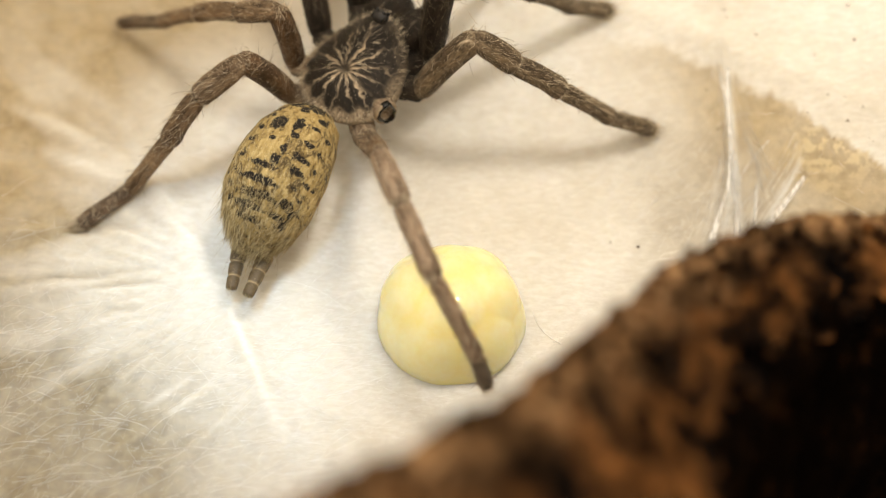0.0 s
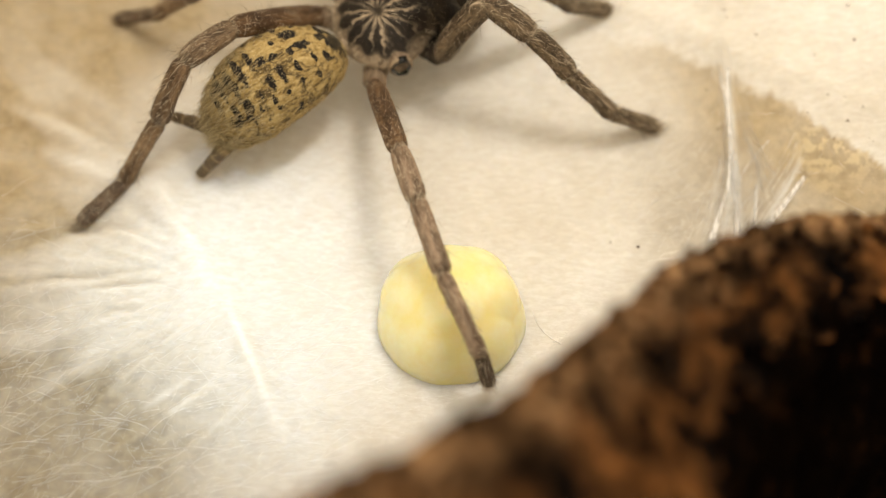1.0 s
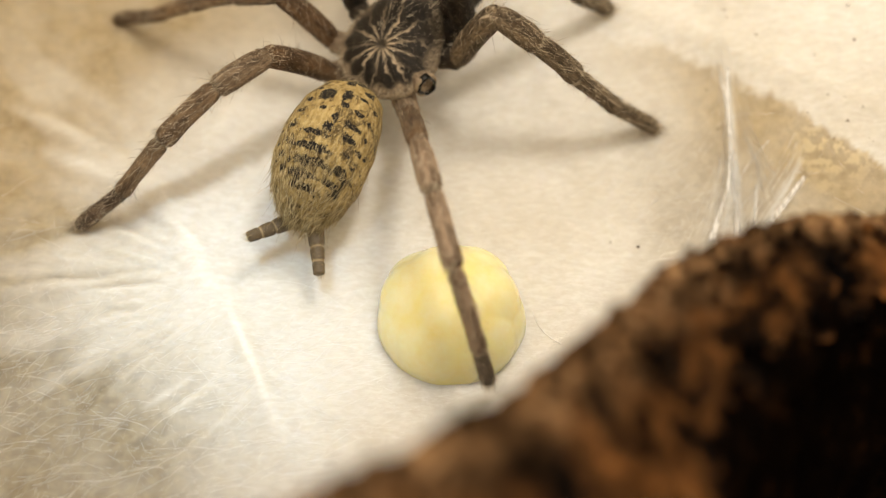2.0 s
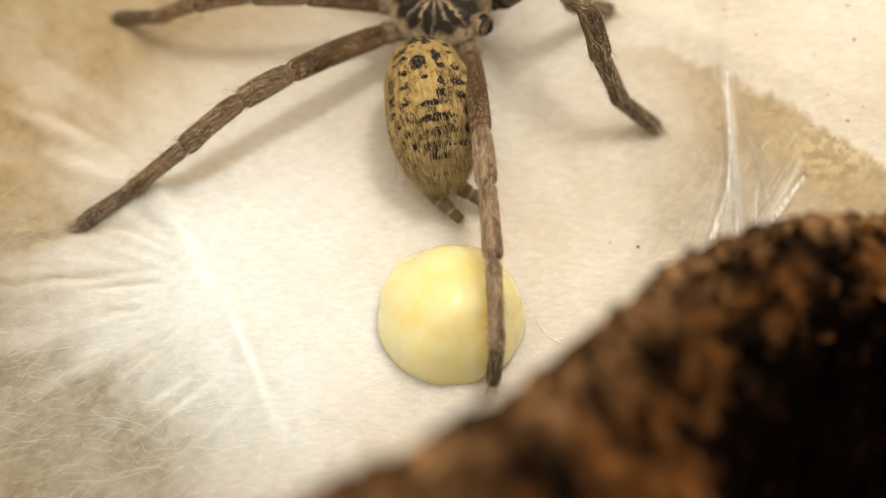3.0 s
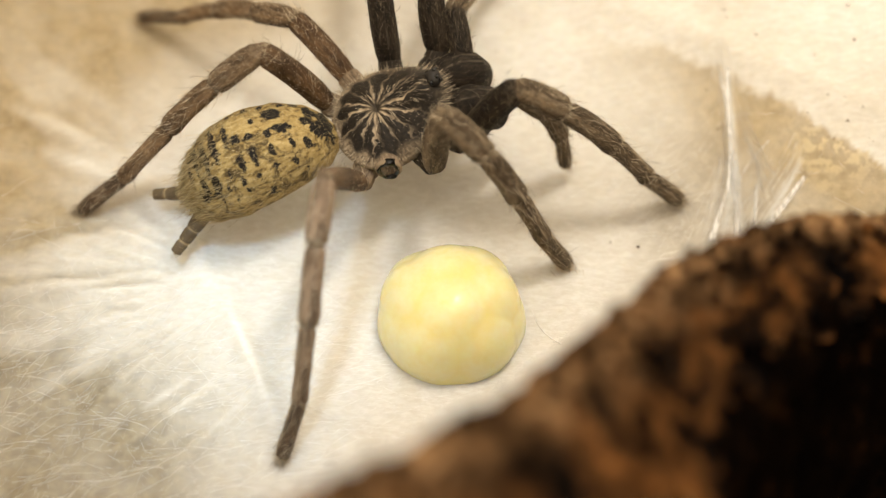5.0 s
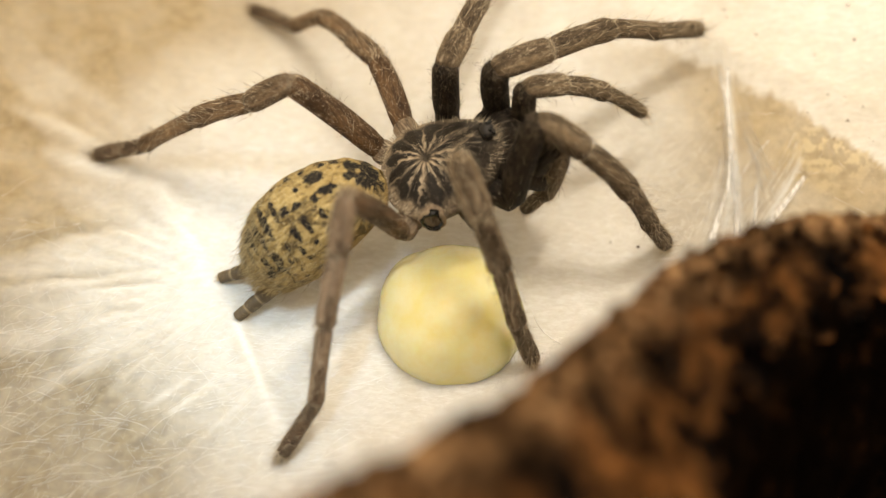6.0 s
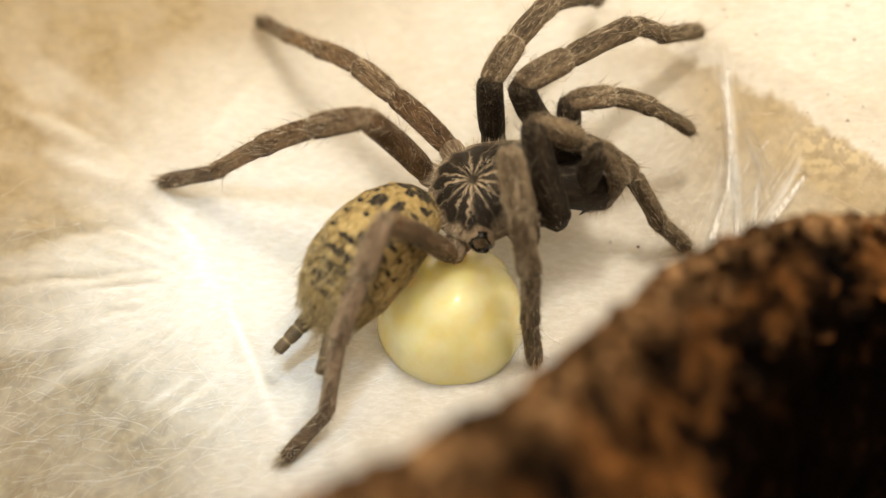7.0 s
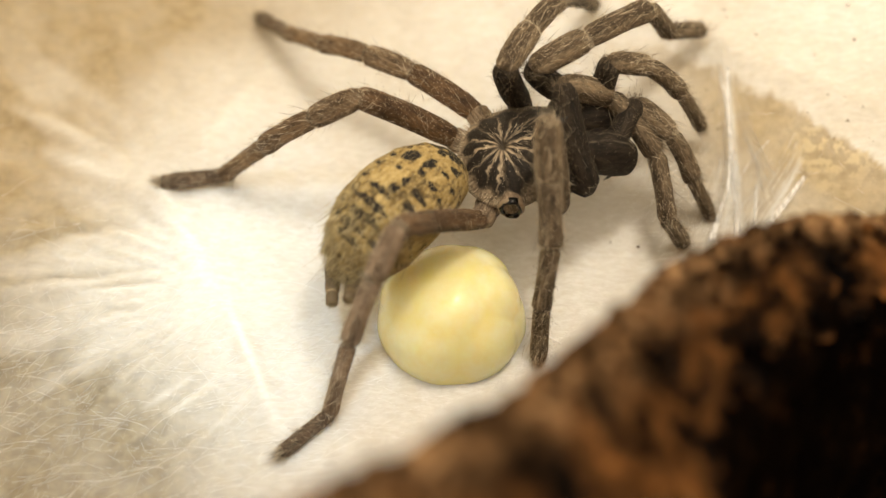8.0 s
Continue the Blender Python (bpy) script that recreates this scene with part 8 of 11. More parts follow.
    walk(legs['F1']['patella'], [
        (0,mm(18.4,10.6,5.9,5.3,12.2,22)), (0.25,mm(18.4,10.8,5.8,5.4,12.8,22)), (0.5,mm(18.5,11.4,5.6,5.4,14.5,22.2)), (0.65,mm(18.5,12.9,5.1,7.7,18.1,30.7)),
        (0.8,mm(17.9,14.4,4.7,10.7,18.3,40.4)), (1,mm(16,15.9,4.2,12.5,8.3,47.8)), (1.25,mm(16.4,14.9,4.8,12.2,8.2,45.4)), (1.5,mm(17.2,13.3,5.5,11.2,8.9,38.5)),
        (1.6,mm(17.8,12.5,5.6,10.5,12,35.1)), (1.7,mm(18.5,11.8,5.6,10,15.5,32.9)), (2,mm(19,10.4,5.6,8.3,16.7,26.9)), (2.25,mm(19,9.4,5.7,6.8,16.1,21.6)),
        (2.5,mm(18.9,8.6,5.8,6,15.3,19)), (2.8,mm(18.6,8.5,5.9,6,13.1,18.8)), (3,mm(17.4,9.7,6.4,6.5,5.9,21.2)), (3.25,mm(17.4,10.4,6.3,6.7,6.7,23.3)),
        (3.5,mm(17.6,10.6,6.2,6.9,7.1,25)), (3.65,mm(18.1,10.7,6,7.1,10,26.5)), (3.8,mm(18.6,10.8,5.7,7.5,14.4,27.9)), (4,mm(18.8,11.5,5.5,7.6,16.8,28.6)),
        (4.1,mm(18.9,11.8,5.4,8.3,17.5,30.7)), (4.2,mm(18.8,12.3,5.2,8.8,17.6,32.4)), (4.3,mm(18.1,13.3,5.1,9.3,14.8,34.7)), (4.4,mm(17.8,14.3,4.7,10.7,14.6,40.2)),
        (4.5,mm(17.4,15.6,4.1,12.3,13.7,46.7)), (4.6,mm(17.1,17,2.8,13.8,15.1,52.7)), (4.7,mm(16.7,17.9,1.9,15,15.3,57.4)), (4.9,mm(16.6,17.2,2.8,14.6,16.1,55.9)),
        (5.1,mm(16.1,15.1,4.8,13.5,17.4,52)), (5.3,mm(15.3,12.1,6.4,11.6,19.1,45.9)), (5.5,mm(14.5,8.9,6.9,10,20.5,41.1)), (5.65,mm(14,7.2,6.8,9,20.6,38.3)),
        (5.8,mm(13.9,6.5,6.7,8.8,21.4,37.9)), (6,mm(14.7,7.9,6.8,1.6,10.8,12.8)), (6.25,mm(16.1,10.1,6.6,2.9,20.2,17.6)), (6.5,mm(14.8,10.1,6.8,2.6,17.4,16.9)),
        (6.7,mm(14.4,10.2,6.8,4.3,16.5,22.4)), (6.8,mm(13.9,10.1,6.8,5.8,17.6,26.7)), (6.9,mm(13.1,10.4,6.7,5.6,15.8,25.9)), (7,mm(11.8,10.3,6.6,4.9,13.4,24.2)),
        (7.25,mm(10.3,9.7,6.2,4.2,3.2,19.7)), (7.5,mm(9.2,9.3,5.8,3.5,-4.3,12.5)), (7.75,mm(8.8,8.9,5.6,3.7,-3.9,12.1)), (8,mm(8.5,9,5.5,3.7,-1.5,12.9)),
    ])
    walk(legs['F1']['tibia'], [
        (0,mm(27.6,14.4,3.7,5.3,18,21.8)), (0.25,mm(27.6,14.5,3.6,5.3,19.6,21.9)), (0.5,mm(27.7,15.2,3.1,5.7,22.3,22.9)), (0.65,mm(26.8,17.9,2,8.7,25.5,30.2)),
        (0.8,mm(25.3,20.7,1.5,14,27.8,42)), (1,mm(22.8,23.4,2.8,16.6,20.9,48.2)), (1.25,mm(23.5,22.1,3.4,15.9,19.1,46.3)), (1.5,mm(25.1,19.6,3.9,13.7,18.9,39.4)),
        (1.6,mm(26,18.3,3.5,12.6,21.8,36.4)), (1.7,mm(26.7,17.1,2.8,11.8,24.3,34)), (2,mm(27.7,14.8,2.7,9.4,24.2,28.3)), (2.25,mm(28.1,13,2.9,7.6,24.6,23.8)),
        (2.5,mm(28.2,11.8,3.1,6.4,24.2,21.1)), (2.8,mm(28,11.7,3.6,6.5,22.9,21.4)), (3,mm(26.8,13.3,5.3,7.2,16.7,23.3)), (3.25,mm(26.7,14.4,5.1,7.8,16.9,25.6)),
        (3.5,mm(26.8,14.9,4.9,8.2,18.2,26.8)), (3.65,mm(27.1,15.2,4.2,8.4,19.9,27.6)), (3.8,mm(27.3,15.5,3.2,8.7,20.8,28.8)), (4,mm(27.4,16.2,2.5,8.9,24.4,29)),
        (4.1,mm(27.3,16.7,2.3,9.7,25.1,31)), (4.2,mm(27,17.5,2.1,10.5,24.6,33)), (4.3,mm(26.2,18.9,2.5,11.3,21.8,34.8)), (4.4,mm(25.4,20.7,2.2,13.3,21.1,40.5)),
        (4.5,mm(24.2,22.8,1.6,16.1,21.4,47.9)), (4.6,mm(23.1,24.9,0.2,18.2,22.6,53.8)), (4.7,mm(22,26.2,-0.8,20,24.4,58.3)), (4.9,mm(22.1,25.3,0,19.2,23.6,56.3)),
        (5.1,mm(22.1,22.8,1.7,17.4,22.6,51.7)), (5.3,mm(22,19,3,15.5,20.3,46.6)), (5.5,mm(21.7,15.2,3.3,13.8,18.8,41.4)), (5.65,mm(21.5,13.1,3.2,12.8,17.9,38.3)),
        (5.8,mm(21.4,12.4,3,12.7,17.3,37.8)), (6,mm(24.5,10.1,4.9,7.7,24.5,23.6)), (6.25,mm(25.2,13,3.1,8,28.9,24.4)), (6.5,mm(24.1,12.9,3.8,8.3,24.1,25.1)),
        (6.7,mm(23.4,13.9,3.9,7.5,21.9,23.1)), (6.8,mm(22.6,14.5,3.7,7.2,19.7,21.9)), (6.9,mm(21.9,14.7,4,7.2,18.3,21.9)), (7,mm(20.8,14.3,4.2,6.5,11.8,19.7)),
        (7.25,mm(19.9,13.1,5.7,6.4,16.1,19)), (7.5,mm(19.1,11.5,6.6,5.4,13.3,14.8)), (7.75,mm(18.7,11,6.3,6.4,16.3,18.7)), (8,mm(18.5,11.3,5.8,7.3,17.7,21.6)),
    ])
    walk(legs['F1']['metatarsus'], [
        (0,mm(39.8,19.2,-0.5,6.3,34.3,24.1)), (0.25,mm(39.7,19.4,-1,5.8,36.1,23.2)), (0.5,mm(39.4,20.1,-2.1,6.3,39.4,24)), (0.65,mm(37.6,24.1,-4,11.5,43.5,31.9)),
        (0.8,mm(34.4,28.8,-5,20.2,47.3,44)), (1,mm(31.4,33,-2.2,23.7,41.8,49)), (1.25,mm(32.5,31.5,-1.2,22.5,40,47.1)), (1.5,mm(35.2,27.9,-0.6,19.8,38.1,42.9)),
        (1.6,mm(36.3,25.9,-1.6,18.4,39.7,40.8)), (1.7,mm(37.2,24.2,-2.8,16.3,41.6,37.6)), (2,mm(38.8,20.8,-3,13.3,42.8,33)), (2.25,mm(39.6,18.1,-2.8,11.4,42.9,30.2)),
        (2.5,mm(39.9,16.3,-2.6,9.5,43.3,27.4)), (2.8,mm(39.8,16.3,-1.7,10.2,42.6,28.5)), (3,mm(39,18.6,1.3,9.8,38,27.9)), (3.25,mm(38.6,20.1,1.1,10.8,38.6,29.5)),
        (3.5,mm(38.5,20.8,0.6,11.1,38.2,30)), (3.65,mm(38.6,21.2,-0.5,12.5,38.2,32.1)), (3.8,mm(38.7,21.7,-1.7,13.4,39,33.6)), (4,mm(38.4,22.3,-3.2,12.1,40.4,31.7)),
        (4.1,mm(38,23.2,-3.5,12.9,39.7,32.7)), (4.2,mm(37.5,24.4,-3.6,14.5,39.2,35.3)), (4.3,mm(36.7,26.3,-2.6,14.6,37.3,35.6)), (4.4,mm(35.1,29.1,-2.8,18.8,36.7,42.5)),
        (4.5,mm(32.8,32.3,-3.4,23.4,35.7,50.2)), (4.6,mm(30.6,35.1,-5.1,26.5,36.9,55.4)), (4.7,mm(28.6,36.9,-6.5,29.4,37.9,60.1)), (4.9,mm(29.1,35.8,-5.5,30.2,41,61.5)),
        (5.1,mm(30,32.8,-3.6,32,47.4,64)), (5.3,mm(30.9,28.4,-1.8,36,55.6,69.3)), (5.5,mm(31.5,23.8,-1.1,42.4,63,76.7)), (5.65,mm(31.8,21.3,-1.1,48.2,66.5,83)),
        (5.8,mm(31.8,20.4,-1.1,50,68.3,85)), (6,mm(36,15.1,-0.8,-8.6,41,17.3)), (6.25,mm(36.2,18,-3.6,-7.5,38.1,19)), (6.5,mm(35.5,18.3,-1.9,-7.1,38.6,19.7)),
        (6.7,mm(35.2,18.9,-1.2,-3.5,43.6,25)), (6.8,mm(34.7,19.4,-0.9,-1.5,46.6,27.8)), (6.9,mm(34,19.6,-0.4,-0.1,49.9,29.7)), (7,mm(33.6,18.9,1.4,2.7,54.8,33.2)),
        (7.25,mm(32.4,17.4,1.9,4.3,56.4,35.1)), (7.5,mm(32.1,14.9,3.4,9.1,62.8,40.7)), (7.75,mm(31.3,15.2,2.5,2.9,62.6,33.8)), (8,mm(30.7,16.1,1.6,1.6,67.4,32.3)),
    ])
    walk(legs['F1']['tarsus'], [
        (0,mm(49.3,23.5,-7.6,6.7,40.1,24.5)), (0.25,mm(48.9,23.3,-8.4,6.4,42.1,24)), (0.5,mm(48.2,24,-10.1,6.3,45.7,23.9)), (0.65,mm(45.3,28.9,-12.6,12.9,51.7,32.7)),
        (0.8,mm(40.5,34.7,-14.1,24.5,57.5,46.9)), (1,mm(37.5,40,-10.5,26.8,53.8,49.6)), (1.25,mm(39,38.6,-9.2,26.1,51.8,48.8)), (1.5,mm(42.4,34.6,-8.3,23.1,48.9,44.9)),
        (1.6,mm(43.6,32.2,-9.6,21.4,49,42.6)), (1.7,mm(44.6,29.9,-11.1,19.6,49.5,40.2)), (2,mm(46.5,25.8,-11.4,16.7,50.5,36.4)), (2.25,mm(47.5,22.7,-11.4,14.6,52,33.8)),
        (2.5,mm(48,20.5,-11.1,14,53.6,33)), (2.8,mm(47.9,20.7,-10.2,16.3,54.8,35.8)), (3,mm(47.7,23.2,-6.4,14,51.7,33)), (3.25,mm(47.1,24.9,-6.7,14.7,51.7,33.8)),
        (3.5,mm(47,25.7,-7.1,14.7,50.4,33.8)), (3.65,mm(46.9,26.4,-8.2,15.4,49.1,34.8)), (3.8,mm(46.7,27,-9.6,16,47.4,35.6)), (4,mm(46.5,27.3,-11.3,14.3,46.9,33.2)),
        (4.1,mm(46.1,28.3,-11.5,15,45.6,34.3)), (4.2,mm(45.4,30,-11.5,16.1,44.4,35.8)), (4.3,mm(44.8,32,-10.2,16.5,42.9,36.3)), (4.4,mm(42.5,35.8,-10.3,21,41.8,43)),
        (4.5,mm(39.3,40.1,-10.7,26,40.3,50.6)), (4.6,mm(36.3,43.4,-12.7,29.9,40.8,56.6)), (4.7,mm(33.5,45.4,-14.1,33,41.4,61.3)), (4.9,mm(33.6,44.1,-13.7,33.8,44.1,62.5)),
        (5.1,mm(33.7,40.4,-12.8,36.3,50.8,66)), (5.3,mm(33.4,35,-12.1,41.3,58.9,72)), (5.5,mm(32.8,29.3,-12.3,49.2,66.1,80.9)), (5.65,mm(32.4,26.2,-12.5,55.6,69.6,87.8)),
        (5.8,mm(32.2,25,-12.8,58.7,70.9,91.1)), (6,mm(45,17.9,-9,-6.7,34.3,16.1)), (6.25,mm(45.5,21.2,-11.3,-5.7,35,17.8)), (6.5,mm(44.7,21.6,-9.7,-3.6,37.3,21.5)),
        (6.7,mm(43.4,22.8,-9.9,-3.1,36.5,22.2)), (6.8,mm(42.3,23.4,-10,-2.3,36.9,23.6)), (6.9,mm(41,23.6,-9.9,-1.6,37.2,24.8)), (7,mm(39.6,22.8,-8.8,-0.3,38.3,26.9)),
        (7.25,mm(38.1,21.4,-8.6,-1.5,40.2,24.9)), (7.5,mm(36.4,18.6,-7.7,-3.3,40.6,22.1)), (7.75,mm(36,18.4,-8.6,-2.6,42.8,23.2)), (8,mm(34.7,18.7,-10,-3.2,40.6,22.3)),
    ])
    walk(legs['FP']['femur'], [
        (0,mm(17,4.8,-4.6,12.6,-6.1,81.8)), (0.25,mm(17,4.8,-4.6,12.6,-6.1,81.8)), (0.5,mm(17,4.8,-4.6,12.6,-6.1,81.8)), (0.65,mm(17,4.8,-4.6,12.6,-6.1,81.8)),
        (0.8,mm(17,4.8,-4.6,12.6,-6.1,81.8)), (1,mm(17,4.8,-4.6,12.6,-6.1,81.8)), (1.25,mm(17,4.8,-4.6,12.6,-6.1,81.8)), (1.5,mm(17,4.8,-4.6,12.6,-6.1,81.8)),
        (1.6,mm(17,4.8,-4.6,12.6,-6.1,81.8)), (1.7,mm(17,4.8,-4.6,12.6,-6.1,81.8)), (2,mm(17,4.8,-4.6,12.6,-6.1,81.8)), (2.25,mm(17,4.8,-4.6,12.6,-6.1,81.8)),
        (2.5,mm(17,4.8,-4.6,12.6,-6.1,81.8)), (2.8,mm(17,4.8,-4.6,12.6,-6.1,81.8)), (3,mm(17,4.8,-4.6,12.6,-6.1,81.8)), (3.25,mm(17,4.8,-4.6,12.6,-6.1,81.8)),
        (3.5,mm(17,4.8,-4.6,12.6,-6.1,81.8)), (3.65,mm(17,4.8,-4.6,12.6,-6.1,81.8)), (3.8,mm(17,4.8,-4.6,12.6,-6.1,81.8)), (4,mm(17,4.8,-4.6,12.6,-6.1,81.8)),
        (4.1,mm(17,4.8,-4.6,12.6,-6.1,81.8)), (4.2,mm(17,4.8,-4.6,12.6,-6.1,81.8)), (4.3,mm(17,4.8,-4.6,12.6,-6.1,81.8)), (4.4,mm(17,4.8,-4.6,12.6,-6.1,81.8)),
        (4.5,mm(17,4.8,-4.6,12.6,-6.1,81.8)), (4.6,mm(17,4.8,-4.6,12.6,-6.1,81.8)), (4.7,mm(17,4.8,-4.6,12.6,-6.1,81.8)), (4.9,mm(17,4.8,-4.6,12.9,-13,80)),
        (5.1,mm(17,4.8,-4.6,14.8,-29.9,74.9)), (5.3,mm(17,4.8,-4.6,21.2,-50.7,65.1)), (5.5,mm(17,4.8,-4.6,40.3,-68.2,43.3)), (5.65,mm(17,4.8,-4.6,67.1,-74.5,15)),
        (5.8,mm(17,4.8,-4.6,81.5,-75.4,0.1)), (6,mm(17,4.8,-4.6,112.1,-80.4,-31.1)), (6.25,mm(17,4.8,-4.6,95.5,-79.2,-14.3)), (6.5,mm(17,4.8,-4.6,67.8,-79.5,13.9)),
        (6.7,mm(17,4.8,-4.6,67.6,-78.9,14.1)), (6.8,mm(17,4.8,-4.6,66.1,-79,15.6)), (6.9,mm(17,4.8,-4.6,86.3,-80.3,-4.9)), (7,mm(17,4.8,-4.6,59.3,-81.2,22.5)),
        (7.25,mm(17,4.8,-4.6,54.9,-74.7,26.9)), (7.5,mm(17,4.8,-4.6,52.2,-70,29.7)), (7.75,mm(17,4.8,-4.6,59.9,-66.9,21.5)), (8,mm(17,4.8,-4.6,56.6,-64,25.1)),
    ])
    walk(legs['FP']['patella'], [
        (0,mm(18.3,14.1,-3.6,22,25.2,57.3)), (0.25,mm(18.3,14.1,-3.6,22,25.2,57.3)), (0.5,mm(18.3,14.1,-3.6,22,25.2,57.3)), (0.65,mm(18.3,14.1,-3.6,22,25.2,57.3)),
        (0.8,mm(18.3,14.1,-3.6,22,25.2,57.3)), (1,mm(18.3,14.1,-3.6,22,25.2,57.3)), (1.25,mm(18.3,14.1,-3.6,22,25.2,57.3)), (1.5,mm(18.3,14.1,-3.6,22,25.2,57.3)),
        (1.6,mm(18.3,14.1,-3.6,22,25.2,57.3)), (1.7,mm(18.3,14.1,-3.6,22,25.2,57.3)), (2,mm(18.3,14.1,-3.6,22,25.2,57.3)), (2.25,mm(18.3,14.1,-3.6,22,25.2,57.3)),
        (2.5,mm(18.3,14.1,-3.6,22,25.2,57.3)), (2.8,mm(18.3,14.1,-3.6,22,25.2,57.3)), (3,mm(18.3,14.1,-3.6,22,25.2,57.3)), (3.25,mm(18.3,14.1,-3.6,22,25.2,57.3)),
        (3.5,mm(18.3,14.1,-3.6,22,25.2,57.3)), (3.65,mm(18.3,14.1,-3.6,22,25.2,57.3)), (3.8,mm(18.3,14.1,-3.6,22,25.2,57.3)), (4,mm(18.3,14.1,-3.6,22,25.2,57.3)),
        (4.1,mm(18.3,14.1,-3.6,22,25.2,57.3)), (4.2,mm(18.3,14.1,-3.6,22,25.2,57.3)), (4.3,mm(18.3,14.1,-3.6,22,25.2,57.3)), (4.4,mm(18.3,14.1,-3.6,22,25.2,57.3)),
        (4.5,mm(18.3,14.1,-3.6,22,25.2,57.3)), (4.6,mm(18.3,14.1,-3.6,22,25.2,57.3)), (4.7,mm(18.3,14.1,-3.6,22,25.2,57.3)), (4.9,mm(18.6,13.9,-2.5,20.8,27.6,54.5)),
        (5.1,mm(19.2,12.7,0.1,17.1,33.1,47.2)), (5.3,mm(19.5,10.3,2.7,10.8,39.4,36.7)), (5.5,mm(19.6,7.2,4.2,3.2,44.2,25.2)), (5.65,mm(19.4,5.5,4.6,-1.7,46.2,18.4)),
        (5.8,mm(19.4,4.8,4.6,-3,47.2,16.6)), (6,mm(18.4,4,4.8,-6.4,28.7,11.1)), (6.25,mm(18.7,4.4,4.7,-5.3,26.3,13.5)), (6.5,mm(18.7,5.2,4.7,-4.4,26.5,15.5)),
        (6.7,mm(18.8,5.2,4.7,-5.6,25.2,12.8)), (6.8,mm(18.7,5.3,4.7,-6.6,24.5,10.5)), (6.9,mm(18.6,4.7,4.8,-6.8,23.4,9.9)), (7,mm(18.4,5.4,4.8,-8.3,23.5,6.3)),
        (7.25,mm(19.2,5.9,4.6,-9.8,26.1,2.6)), (7.5,mm(19.8,6.4,4.3,-13.3,24,-5.6)), (7.75,mm(20.5,6.2,4.1,-9.8,33.9,1.6)), (8,mm(20.8,6.6,3.9,-9.4,35.3,2.2)),
    ])
    walk(legs['FP']['tibia'], [
        (0,mm(22.3,20.2,-7,29.4,39.1,60.1)), (0.25,mm(22.3,20.2,-7,29.4,39.1,60.1)), (0.5,mm(22.3,20.2,-7,29.4,39.1,60.1)), (0.65,mm(22.3,20.2,-7,29.4,39.1,60.1)),
        (0.8,mm(22.3,20.2,-7,29.4,39.1,60.1)), (1,mm(22.3,20.2,-7,29.4,39.1,60.1)), (1.25,mm(22.3,20.2,-7,29.4,39.1,60.1)), (1.5,mm(22.3,20.2,-7,29.4,39.1,60.1)),
        (1.6,mm(22.3,20.2,-7,29.4,39.1,60.1)), (1.7,mm(22.3,20.2,-7,29.4,39.1,60.1)), (2,mm(22.3,20.2,-7,29.4,39.1,60.1)), (2.25,mm(22.3,20.2,-7,29.4,39.1,60.1)),
        (2.5,mm(22.3,20.2,-7,29.4,39.1,60.1)), (2.8,mm(22.3,20.2,-7,29.4,39.1,60.1)), (3,mm(22.3,20.2,-7,29.4,39.1,60.1)), (3.25,mm(22.3,20.2,-7,29.4,39.1,60.1)),
        (3.5,mm(22.3,20.2,-7,29.4,39.1,60.1)), (3.65,mm(22.3,20.2,-7,29.4,39.1,60.1)), (3.8,mm(22.3,20.2,-7,29.4,39.1,60.1)), (4,mm(22.3,20.2,-7,29.4,39.1,60.1)),
        (4.1,mm(22.3,20.2,-7,29.4,39.1,60.1)), (4.2,mm(22.3,20.2,-7,29.4,39.1,60.1)), (4.3,mm(22.3,20.2,-7,29.4,39.1,60.1)), (4.4,mm(22.3,20.2,-7,29.4,39.1,60.1)),
        (4.5,mm(22.3,20.2,-7,29.4,39.1,60.1)), (4.6,mm(22.3,20.2,-7,29.4,39.1,60.1)), (4.7,mm(22.3,20.2,-7,29.4,39.1,60.1)), (4.9,mm(22.7,19.7,-6.2,27,40.5,56.4)),
        (5.1,mm(23.7,17.7,-4.2,20.4,43.4,46.5)), (5.3,mm(24.5,14,-2.3,11,45.8,33.1)), (5.5,mm(24.8,9.7,-1.4,1.4,46.5,19.9)), (5.65,mm(24.7,7.2,-1.2,-3.7,46.2,12.9)),
        (5.8,mm(24.6,6.4,-1.3,-5.8,46.1,9.9)), (6,mm(25.2,5.3,0.9,-6.3,44.5,9.3)), (6.25,mm(25.7,6,1.2,-3.7,48.6,12.9)), (6.5,mm(25.6,7.1,1.2,-2.9,48.3,13.9)),
        (6.7,mm(25.8,6.8,1.3,-5,48.7,11.2)), (6.8,mm(25.9,6.6,1.4,-7,48.2,8.5)), (6.9,mm(25.8,5.9,1.6,-8.4,47.8,6.6)), (7,mm(25.6,6.2,1.6,-10.3,47.1,3.9)),
        (7.25,mm(26.4,6.3,1,-12.4,53.6,1.3)), (7.5,mm(27.1,5.7,1.1,-20.6,58.8,-8.6)), (7.75,mm(27.1,6.3,-0.3,-22.9,57.4,-11.2)), (8,mm(27.3,6.8,-0.7,-28.9,57.6,-18.3)),
    ])
